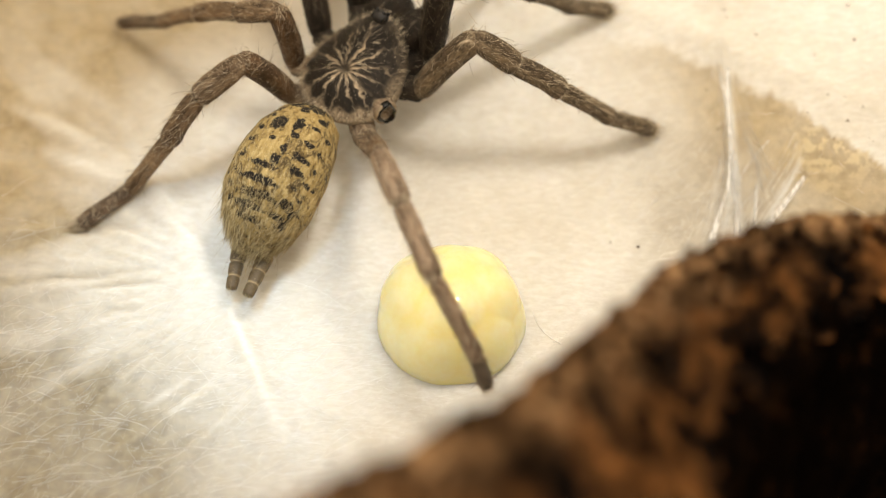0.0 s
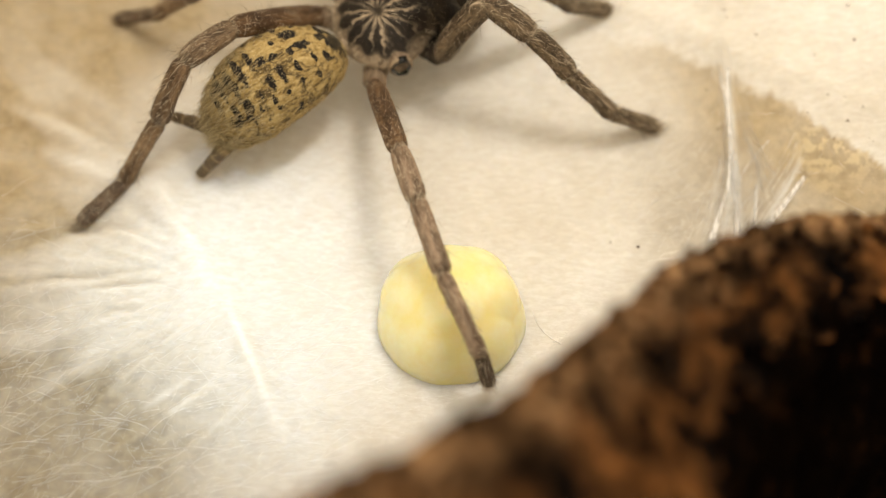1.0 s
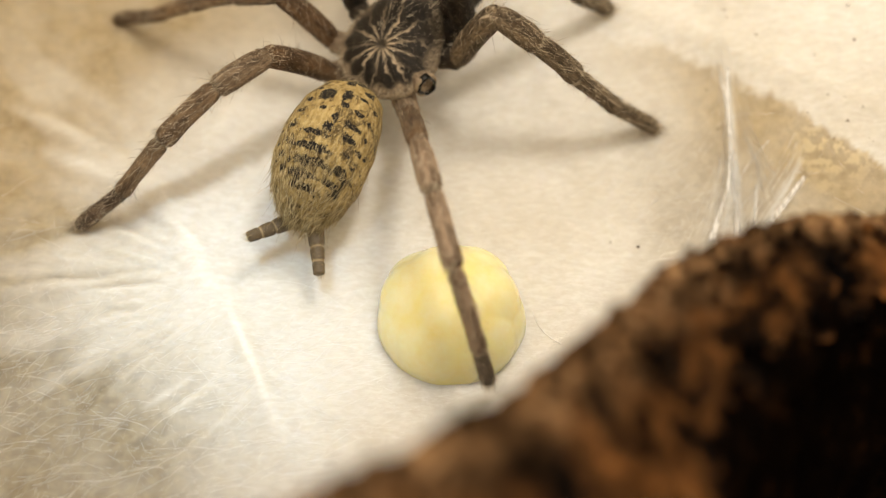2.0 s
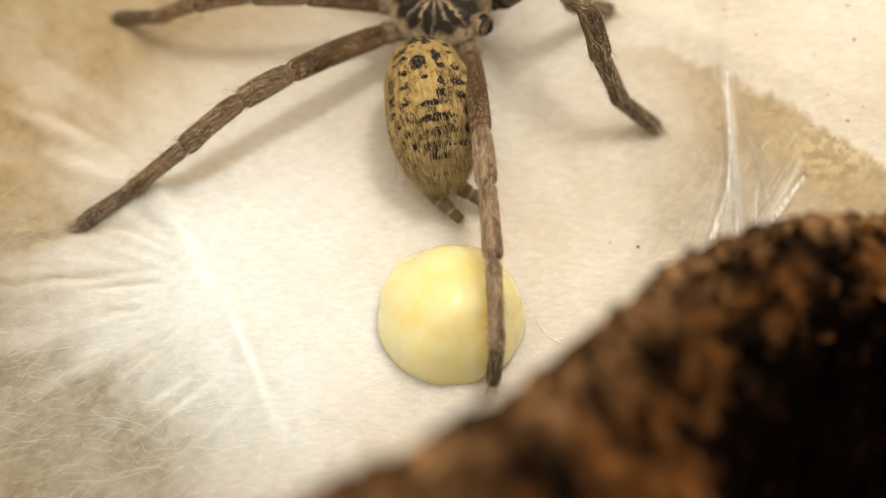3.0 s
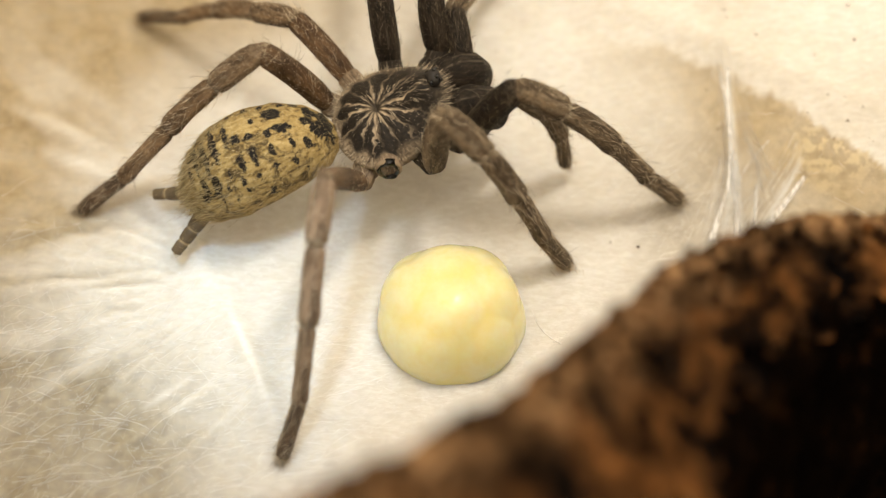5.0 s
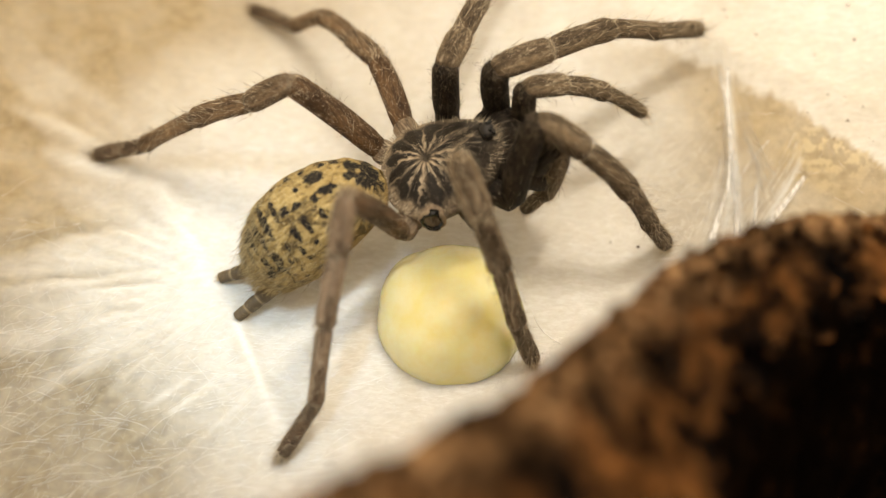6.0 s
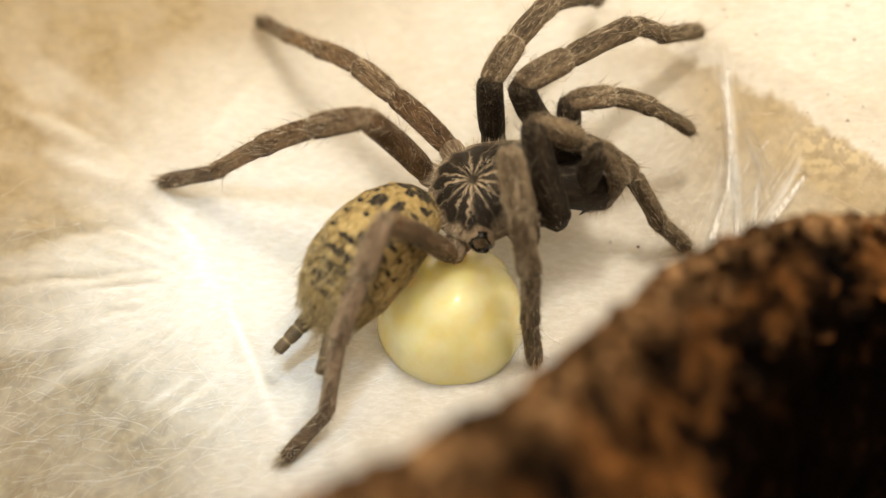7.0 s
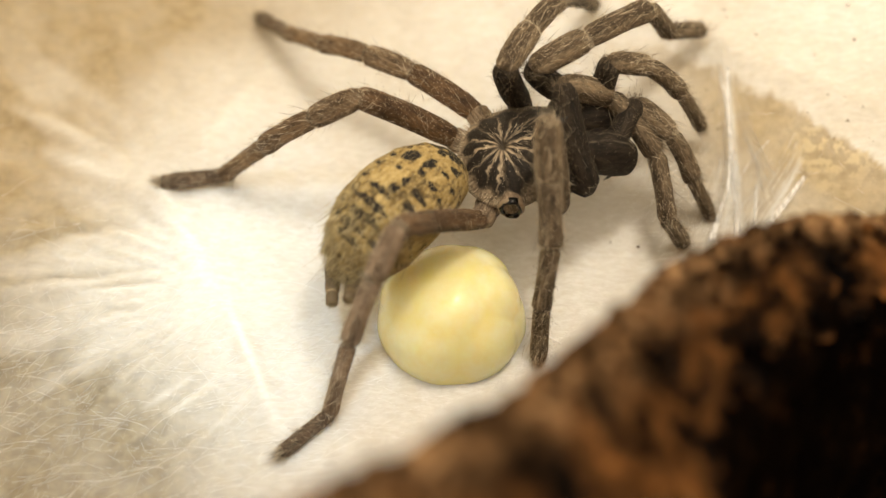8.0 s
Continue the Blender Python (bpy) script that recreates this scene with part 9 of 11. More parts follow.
    walk(legs['FP']['tarsus'], [
        (0,mm(26,26.8,-13.2,33.9,47.3,62.8)), (0.25,mm(26,26.8,-13.2,33.9,47.3,62.8)), (0.5,mm(26,26.8,-13.2,33.9,47.3,62.8)), (0.65,mm(26,26.8,-13.2,33.9,47.3,62.8)),
        (0.8,mm(26,26.8,-13.2,33.9,47.3,62.8)), (1,mm(26,26.8,-13.2,33.9,47.3,62.8)), (1.25,mm(26,26.8,-13.2,33.9,47.3,62.8)), (1.5,mm(26,26.8,-13.2,33.9,47.3,62.8)),
        (1.6,mm(26,26.8,-13.2,33.9,47.3,62.8)), (1.7,mm(26,26.8,-13.2,33.9,47.3,62.8)), (2,mm(26,26.8,-13.2,33.9,47.3,62.8)), (2.25,mm(26,26.8,-13.2,33.9,47.3,62.8)),
        (2.5,mm(26,26.8,-13.2,33.9,47.3,62.8)), (2.8,mm(26,26.8,-13.2,33.9,47.3,62.8)), (3,mm(26,26.8,-13.2,33.9,47.3,62.8)), (3.25,mm(26,26.8,-13.2,33.9,47.3,62.8)),
        (3.5,mm(26,26.8,-13.2,33.9,47.3,62.8)), (3.65,mm(26,26.8,-13.2,33.9,47.3,62.8)), (3.8,mm(26,26.8,-13.2,33.9,47.3,62.8)), (4,mm(26,26.8,-13.2,33.9,47.3,62.8)),
        (4.1,mm(26,26.8,-13.2,33.9,47.3,62.8)), (4.2,mm(26,26.8,-13.2,33.9,47.3,62.8)), (4.3,mm(26,26.8,-13.2,33.9,47.3,62.8)), (4.4,mm(26,26.8,-13.2,33.9,47.3,62.8)),
        (4.5,mm(26,26.8,-13.2,33.9,47.3,62.8)), (4.6,mm(26,26.8,-13.2,33.9,47.3,62.8)), (4.7,mm(26,26.8,-13.2,33.9,47.3,62.8)), (4.9,mm(26.9,25.9,-12.5,30.4,49,58.1)),
        (5.1,mm(28.6,22.8,-11,20.4,52.2,45.2)), (5.3,mm(30.2,17.7,-9.4,5.8,54,27)), (5.5,mm(31.1,12,-8.5,-8.1,53.1,9.8)), (5.65,mm(31.3,8.7,-8.3,-14.8,51.6,1.2)),
        (5.8,mm(31.3,7.5,-8.3,-17.2,50.9,-1.9)), (6,mm(32.1,6.5,-5.9,-17.8,54.7,-2.6)), (6.25,mm(32,7.5,-6.2,-13.9,55.9,2.1)), (6.5,mm(31.9,8.7,-6.1,-11.3,57.4,5.2)),
        (6.7,mm(32.2,8.1,-6,-16.3,55.2,-0.8)), (6.8,mm(32.4,7.6,-5.9,-20.6,53.3,-6.1)), (6.9,mm(32.4,6.7,-5.7,-21.7,52.3,-7.5)), (7,mm(32.3,6.6,-5.6,-22.5,54.8,-8.5)),
        (7.25,mm(32.2,6.4,-6.8,-26,62.7,-12.6)), (7.5,mm(32.1,4.9,-7.3,-32.8,69.4,-19.9)), (7.75,mm(32.3,5.3,-8.6,-42.4,69.2,-30.2)), (8,mm(32.3,5.2,-9,-46.8,69.8,-35)),
    ])
    walk(legs['N2']['femur'], [
        (0,mm(5.6,-11.1,-5.5,-6.4,-52.1,-52.8)), (0.25,mm(5.6,-11.1,-5.5,-6.2,-49.7,-53)), (0.5,mm(5.6,-11.1,-5.5,-5.2,-51.3,-56.3)), (0.65,mm(5.6,-11.1,-5.5,-12.5,-50.6,-46.7)),
        (0.8,mm(5.6,-11.1,-5.5,-24.3,-51.5,-34.2)), (1,mm(5.6,-11.1,-5.5,-29.3,-62.5,-27)), (1.25,mm(5.6,-11.1,-5.5,-22.4,-68.2,-38)), (1.5,mm(5.6,-11.1,-5.5,-18.2,-68.1,-47.8)),
        (1.6,mm(5.6,-11.1,-5.5,-14,-63.1,-48.6)), (1.7,mm(5.6,-11.1,-5.5,-11.1,-60.1,-51)), (2,mm(5.6,-11.1,-5.5,-11.1,-57.3,-61.7)), (2.25,mm(5.6,-11.1,-5.5,-18,-58,-69.9)),
        (2.5,mm(5.6,-11.1,-5.5,-26.6,-56.5,-76.6)), (2.8,mm(5.6,-11.1,-5.5,-36.4,-50.7,-84.9)), (3,mm(5.6,-11.1,-5.5,-24.8,-56.5,-96.2)), (3.25,mm(5.6,-11.1,-5.5,-20.7,-60.1,-90.4)),
        (3.5,mm(5.6,-11.1,-5.5,-14.6,-58.4,-83.3)), (3.65,mm(5.6,-11.1,-5.5,-6.1,-58.6,-76.5)), (3.8,mm(5.6,-11.1,-5.5,-2.6,-54.3,-65.8)), (4,mm(5.6,-11.1,-5.5,-6.4,-57.1,-55.1)),
        (4.1,mm(5.6,-11.1,-5.5,-2.6,-56.4,-78.2)), (4.2,mm(5.6,-11.1,-5.5,-16.8,-45.1,-87.1)), (4.3,mm(5.6,-11.1,-5.5,-7.2,-44.2,-88.9)), (4.4,mm(5.6,-11.1,-5.5,-9.7,-47.5,-81)),
        (4.5,mm(5.6,-11.1,-5.5,-15.8,-49.2,-67.9)), (4.6,mm(5.6,-11.1,-5.5,-14.1,-57.4,-59.1)), (4.7,mm(5.6,-11.1,-5.5,-15.4,-62.6,-50.9)), (4.9,mm(5.6,-11.1,-5.5,-11.9,-73.1,-43.8)),
        (5.1,mm(5.6,-11.1,-5.5,-19.1,-80.8,-30.7)), (5.3,mm(5.6,-11.1,-5.5,-79.3,-87.4,32.5)), (5.5,mm(5.6,-11.1,-5.5,-168.7,-82.1,120.3)), (5.65,mm(5.6,-11.1,-5.5,178.8,-77.4,127)),
        (5.8,mm(5.6,-11.1,-5.5,162.9,-72.9,130.1)), (6,mm(5.6,-11.1,-5.5,105.6,-86.8,168.7)), (6.25,mm(5.6,-11.1,-5.5,-171.9,-89.3,86.6)), (6.5,mm(5.6,-11.1,-5.5,-135.9,-86.4,53.2)),
        (6.7,mm(5.6,-11.1,-5.5,-157.5,-81.3,70.9)), (6.8,mm(5.6,-11.1,-5.5,-168.6,-77.1,77.4)), (6.9,mm(5.6,-11.1,-5.5,-176.6,-73.3,80)), (7,mm(5.6,-11.1,-5.5,177.2,-71.2,82.3)),
        (7.25,mm(5.6,-11.1,-5.5,172.2,-73.6,74.5)), (7.5,mm(5.6,-11.1,-5.5,167.2,-78.2,74.9)), (7.75,mm(5.6,-11.1,-5.5,173.1,-76.4,70.8)), (8,mm(5.6,-11.1,-5.5,173.7,-72.1,75.2)),
    ])
    walk(legs['N2']['patella'], [
        (0,mm(12.3,-19.9,8.7,-6,49.4,-62.4)), (0.25,mm(12.6,-20.4,8.2,-6,47.8,-62.2)), (0.5,mm(11.8,-20.5,8.5,-4.5,43.5,-63.4)), (0.65,mm(13.4,-19.4,8.4,-10.7,41.9,-63.6)),
        (0.8,mm(14.9,-17.4,8.6,-19,38.3,-65.7)), (1,mm(13,-14.9,10.5,-15,29.6,-60.9)), (1.25,mm(10.8,-15.2,11.2,-10,35.5,-64.8)), (1.5,mm(10.1,-16.1,11.2,-9.7,46.2,-71.8)),
        (1.6,mm(11,-17.2,10.5,-10.2,51.9,-69.2)), (1.7,mm(11.2,-18.1,10.1,-9.6,54.9,-68.5)), (2,mm(10.2,-19.7,9.6,-9.5,50.9,-78.5)), (2.25,mm(8.9,-20.1,9.8,-12.5,40.5,-93.5)),
        (2.5,mm(7.9,-20.8,9.5,-16.2,28.1,-107.1)), (2.8,mm(6.6,-22.5,8.4,-22.5,11.2,-119.2)), (3,mm(4.5,-21,9.5,-13.5,5.3,-118.5)), (3.25,mm(5.5,-20.1,10.1,-10.4,11.8,-110.7)),
        (3.5,mm(6.7,-20.5,9.8,-8.2,22.6,-98.9)), (3.65,mm(7.8,-20.3,9.8,-4.3,43.3,-84.7)), (3.8,mm(9.9,-20.7,9.1,-2.7,55.9,-70.1)), (4,mm(11.2,-19.1,9.6,-4.5,39.9,-63.3)),
        (4.1,mm(7.6,-20.9,9.5,-1.4,6.1,-80.5)), (4.2,mm(6.2,-23.8,7.2,-12.1,-12.7,-96.4)), (4.3,mm(5.8,-24,7,-5.2,-9,-93.1)), (4.4,mm(7.5,-23.1,7.8,-6.5,-1.9,-87.9)),
        (4.5,mm(10,-22,8.1,-10.3,1.8,-80.3)), (4.6,mm(10.6,-19.4,9.7,-7.9,16.2,-73.2)), (4.7,mm(10.8,-17.6,10.5,-7.8,24.9,-67.9)), (4.9,mm(9.4,-14.7,11.7,-4.4,38,-57.9)),
        (5.1,mm(8.1,-12.6,12.3,-4.2,44.8,-52.6)), (5.3,mm(6.3,-10.7,12.5,-3.8,47.8,-49.6)), (5.5,mm(4.3,-9,12.3,-2.2,46.8,-50.2)), (5.65,mm(3.2,-8,12.1,0.4,43.6,-53.9)),
        (5.8,mm(2.2,-7.1,11.7,5.5,25.4,-63.9)), (6,mm(4.6,-10.9,12.5,3.8,35.6,-83.6)), (6.25,mm(5.6,-10.9,12.5,-0.1,41.5,-85.4)), (6.5,mm(6.3,-10.2,12.5,-3.2,38.6,-84.8)),
        (6.7,mm(6.5,-8.5,12.3,-4.1,35.1,-89.1)), (6.8,mm(6.5,-7.2,12,-3,31.9,-93)), (6.9,mm(6.5,-6,11.7,-1.1,28.8,-97.2)), (7,mm(6.4,-5.4,11.5,1,26.8,-99.9)),
        (7.25,mm(7,-6.2,11.8,2.5,29.9,-111.7)), (7.5,mm(6.6,-7.6,12.1,3.3,38.6,-115.6)), (7.75,mm(7,-7.1,12,2,36.7,-114.6)), (8,mm(7,-5.8,11.6,2.6,40.4,-109.2)),
    ])
    walk(legs['N2']['tibia'], [
        (0,mm(15.1,-25.3,1.6,-5.4,43.8,-61.6)), (0.25,mm(15.5,-26,1.2,-5.6,44.2,-61.6)), (0.5,mm(14.9,-26.6,2.1,-4.2,39.7,-63.1)), (0.65,mm(16.5,-25.7,2.1,-10.7,42.4,-63.7)),
        (0.8,mm(17.9,-24.1,2.8,-20.4,42.9,-67.8)), (1,mm(17,-22,5.8,-17.6,41.7,-65.3)), (1.25,mm(14.1,-22.2,5.7,-11.6,45.3,-67.3)), (1.5,mm(12.1,-22.3,4.4,-10.5,50.3,-72.9)),
        (1.6,mm(13,-22.6,3.1,-10.4,52.5,-69.4)), (1.7,mm(13.2,-23.1,2.4,-8.9,51.6,-67.6)), (2,mm(11.4,-25.5,2.3,-11,57,-80.4)), (2.25,mm(8.4,-27.2,3.6,-16.5,54.7,-98.9)),
        (2.5,mm(5.5,-28.7,5.1,-22.6,50,-116.9)), (2.8,mm(2.1,-30.5,6.6,-46.7,58.9,-156.9)), (3,mm(0,-29.2,8.6,-27.5,59.9,-141.5)), (3.25,mm(2.3,-28.7,8.2,-16.3,51.1,-121.4)),
        (3.5,mm(5.3,-29.1,6.2,-14.1,57.1,-107.7)), (3.65,mm(8.4,-27.1,3.4,-5.4,54.4,-86.2)), (3.8,mm(11.7,-25.6,1.3,-2.6,53.4,-69.9)), (4,mm(14.4,-25.6,3.6,-4.9,44.9,-63.9)),
        (4.1,mm(9.2,-30.1,8.5,-1.9,41.4,-81.6)), (4.2,mm(5.2,-32.9,9.3,-12.6,20.6,-103.6)), (4.3,mm(5.3,-33.3,8.5,-8.7,53.7,-100.9)), (4.4,mm(7.8,-32.5,8.1,-10.8,53,-96.8)),
        (4.5,mm(11.6,-31.3,7.8,-24.5,64.6,-102.4)), (4.6,mm(13.2,-28.1,7,-16.5,62.5,-85.8)), (4.7,mm(14,-25.5,6.5,-18.3,67.1,-81.6)), (4.9,mm(13.3,-21,5.9,-6.6,58.4,-60.8)),
        (5.1,mm(12.1,-17.9,5.6,-6.1,60.6,-54.9)), (5.3,mm(10.4,-15.5,5.5,-5.4,61.8,-51.5)), (5.5,mm(8.5,-13.9,5.5,-3.2,61.1,-51.4)), (5.65,mm(7.3,-13.5,5.6,0.5,60.8,-53.7)),
        (5.8,mm(5.9,-14.7,7.7,11.2,63.5,-56.2)), (6,mm(5.5,-18.5,7,8,67.2,-78.4)), (6.25,mm(6.2,-17.9,6.3,-0.2,58.8,-85.5)), (6.5,mm(6.9,-17.5,6.6,-4.4,55.5,-86.5)),
        (6.7,mm(6.6,-16.2,6.9,-5.9,55.9,-91.7)), (6.8,mm(6,-15.2,7.1,-4.5,55.7,-95.2)), (6.9,mm(5.5,-14.2,7.2,-1.7,54.7,-98.1)), (7,mm(4.9,-13.6,7.3,1.6,54.5,-99.1)),
        (7.25,mm(3.9,-13.8,7.1,3.1,45.2,-110.7)), (7.5,mm(3.4,-14.2,6.2,3.3,37.2,-115.7)), (7.75,mm(3.8,-14,6.4,2.2,41.1,-114.4)), (8,mm(4.7,-12.5,5.5,2.5,38.2,-109.3)),
    ])
    walk(legs['N2']['metatarsus'], [
        (0,mm(18.7,-32,-5.7,-4.2,46.1,-60)), (0.25,mm(19.1,-32.6,-6.1,-3.3,44.9,-58.4)), (0.5,mm(18.5,-33.8,-4.7,-3,43.4,-61.3)), (0.65,mm(20,-32.7,-5,-7.3,44.9,-58.8)),
        (0.8,mm(20.8,-31.3,-4.4,-16.7,46.5,-62.7)), (1,mm(20.2,-29.2,-1.2,-14.5,43.5,-60.7)), (1.25,mm(17,-29,-1.7,-7,48.3,-61.2)), (1.5,mm(14.1,-28.7,-3.7,-9.6,51,-71.6)),
        (1.6,mm(15.3,-28.6,-5.2,-7.1,52.5,-65.2)), (1.7,mm(15.7,-29.2,-5.8,-7.5,53,-65.9)), (2,mm(12.3,-31.1,-6.5,-5.5,59.4,-73.9)), (2.25,mm(7.5,-33.2,-4.9,-11.9,66.3,-94.2)),
        (2.5,mm(2.4,-34.7,-3,-25.4,70.9,-121.4)), (2.8,mm(-2.9,-32.7,-2.4,-29.6,71.3,-138.8)), (3,mm(-4.1,-32.5,-0.5,-4.6,72.6,-117.8)), (3.25,mm(-1.2,-34.3,0,5.9,73.2,-99.3)),
        (3.5,mm(3.6,-34.5,-2.6,11.7,67.3,-80)), (3.65,mm(8.8,-33.2,-5.1,5.7,60,-73.4)), (3.8,mm(13.8,-31.5,-7.1,0.2,54.9,-66.6)), (4,mm(17.7,-32.2,-3.8,1.8,54,-55.7)),
        (4.1,mm(10.3,-37.9,1.5,31.5,70.5,-46.9)), (4.2,mm(2.9,-42.5,5.6,31.1,78.6,-65.4)), (4.3,mm(4.1,-39.4,0,13.1,69,-78)), (4.4,mm(7.1,-38.8,-0.3,15.1,73.4,-70.5)),
        (4.5,mm(10.6,-35.7,-1.7,15.1,73.7,-61.4)), (4.6,mm(13.5,-32.9,-2.3,13,75.9,-55.8)), (4.7,mm(14.6,-29.5,-3.2,11.1,74.7,-51.2)), (4.9,mm(16,-25.8,-3,5.4,73.5,-48.5)),
        (5.1,mm(15.1,-22.1,-3.5,3.8,72.5,-44.6)), (5.3,mm(13.5,-19.4,-3.7,3.5,71.7,-42.2)), (5.5,mm(11.6,-17.9,-3.7,6,71.4,-41.7)), (5.65,mm(10.3,-17.6,-3.6,10.3,71.4,-43.4)),
        (5.8,mm(8.5,-18.6,-1.7,11.5,69.2,-55.8)), (6,mm(6.3,-22.5,-2.7,-0.1,68.1,-87.1)), (6.25,mm(6.6,-23.4,-2.7,3.5,72.6,-81.7)), (6.5,mm(7.3,-23.5,-2.1,-9.6,76.3,-92.1)),
        (6.7,mm(6.4,-22.1,-1.8,-16.3,77.8,-102.7)), (6.8,mm(5.5,-21.1,-1.6,-24.2,78.5,-115.6)), (6.9,mm(4.6,-20.2,-1.4,-30.7,78.6,-127.7)), (7,mm(4,-19.7,-1.3,-43.9,77.2,-145.2)),
        (7.25,mm(1.3,-20.7,-0.4,-38,75.8,-152.2)), (7.5,mm(-0.2,-21.7,-0.1,-39.6,71.5,-159.4)), (7.75,mm(0.6,-21.2,-0.5,-19.5,66.2,-137.7)), (8,mm(1.9,-20.3,-1,-16.6,59,-131.2)),
    ])
    walk(legs['N2']['tarsus'], [
        (0,mm(22.9,-39.2,-14.4,7.3,43.5,-43.3)), (0.25,mm(23.6,-39.9,-14.5,4.3,41.1,-46.7)), (0.5,mm(22.7,-41.4,-12.9,9.2,42.6,-43.4)), (0.65,mm(24.4,-39.9,-13.4,2.2,41.3,-44)),
        (0.8,mm(24.6,-38.6,-13.1,-0.6,43,-38)), (1,mm(24.5,-36.8,-9.4,-0.8,34.5,-35.1)), (1.25,mm(20.8,-36,-10.7,3.8,37.7,-42.3)), (1.5,mm(16.5,-35.9,-13,8.5,43,-45.3)),
        (1.6,mm(18.4,-35.3,-14.7,4.3,45.9,-49.1)), (1.7,mm(18.7,-35.8,-15.4,7.9,50.1,-45.8)), (2,mm(14,-37,-16.8,2.6,54.6,-63.6)), (2.25,mm(7.1,-38,-15.9,2.3,60.8,-77.4)),
        (2.5,mm(0.4,-38.1,-14.3,-1.1,66.3,-94.1)), (2.8,mm(-5.8,-35.2,-13.8,3.1,55.5,-94.7)), (3,mm(-5.7,-35.7,-11.9,17.5,53.9,-86.6)), (3.25,mm(-1.7,-37.8,-11.5,21.5,53.6,-75.6)),
        (3.5,mm(4.4,-39.1,-13.7,18.9,44.8,-62.9)), (3.65,mm(10.5,-38.9,-15.5,16.4,45.8,-56.5)), (3.8,mm(16.6,-37.8,-16.9,14,47.8,-48)), (4,mm(21.7,-38.1,-13.5,9.7,43.7,-42.9)),
        (4.1,mm(13.1,-40.8,-9.8,26.9,54.5,-47.6)), (4.2,mm(3.9,-44.6,-6.2,27.3,59.7,-62.2)), (4.3,mm(5,-43.6,-11.2,27.7,54.5,-58)), (4.4,mm(8.2,-42,-11.8,29.1,58,-51.4)),
        (4.5,mm(12.2,-38.7,-13.2,25.2,57,-44.8)), (4.6,mm(15.2,-35.3,-13.9,23.6,58.5,-39.7)), (4.7,mm(16.6,-32,-14.7,21.6,58,-35.6)), (4.9,mm(18.2,-28.4,-14.5,19.2,68.4,-33.3)),
        (5.1,mm(17.6,-24.6,-15,16.8,69.2,-30.7)), (5.3,mm(16.3,-21.9,-15.1,16.2,70,-28.7)), (5.5,mm(14.5,-20.4,-15.1,20,71.5,-27.1)), (5.65,mm(13.1,-20.2,-15,27.3,73.3,-25.8)),
        (5.8,mm(10.9,-22.1,-13,51.2,72.7,-14.7)), (6,mm(6.5,-27,-13.8,29.2,79.2,-56.6)), (6.25,mm(7.1,-26.9,-14.2,34.5,82.3,-50.6)), (6.5,mm(7.2,-26.3,-13.7,34.1,80.7,-48.1)),
        (6.7,mm(5.9,-24.6,-13.6,10.2,82.8,-76.1)), (6.8,mm(4.5,-23.2,-13.4,-4.4,82,-95.6)), (6.9,mm(3.1,-22.1,-13.1,-17.9,80.9,-114.7)), (7,mm(1.8,-21.2,-13,-17.7,78.9,-118.5)),
        (7.25,mm(-1.3,-22.1,-12,-35.3,75.7,-149.5)), (7.5,mm(-3.8,-23.1,-11.5,-26.7,72.2,-146.2)), (7.75,mm(-3,-24.4,-11.5,-18,66.4,-136.1)), (8,mm(-2.1,-25,-11.3,-9.2,59.1,-122.6)),
    ])
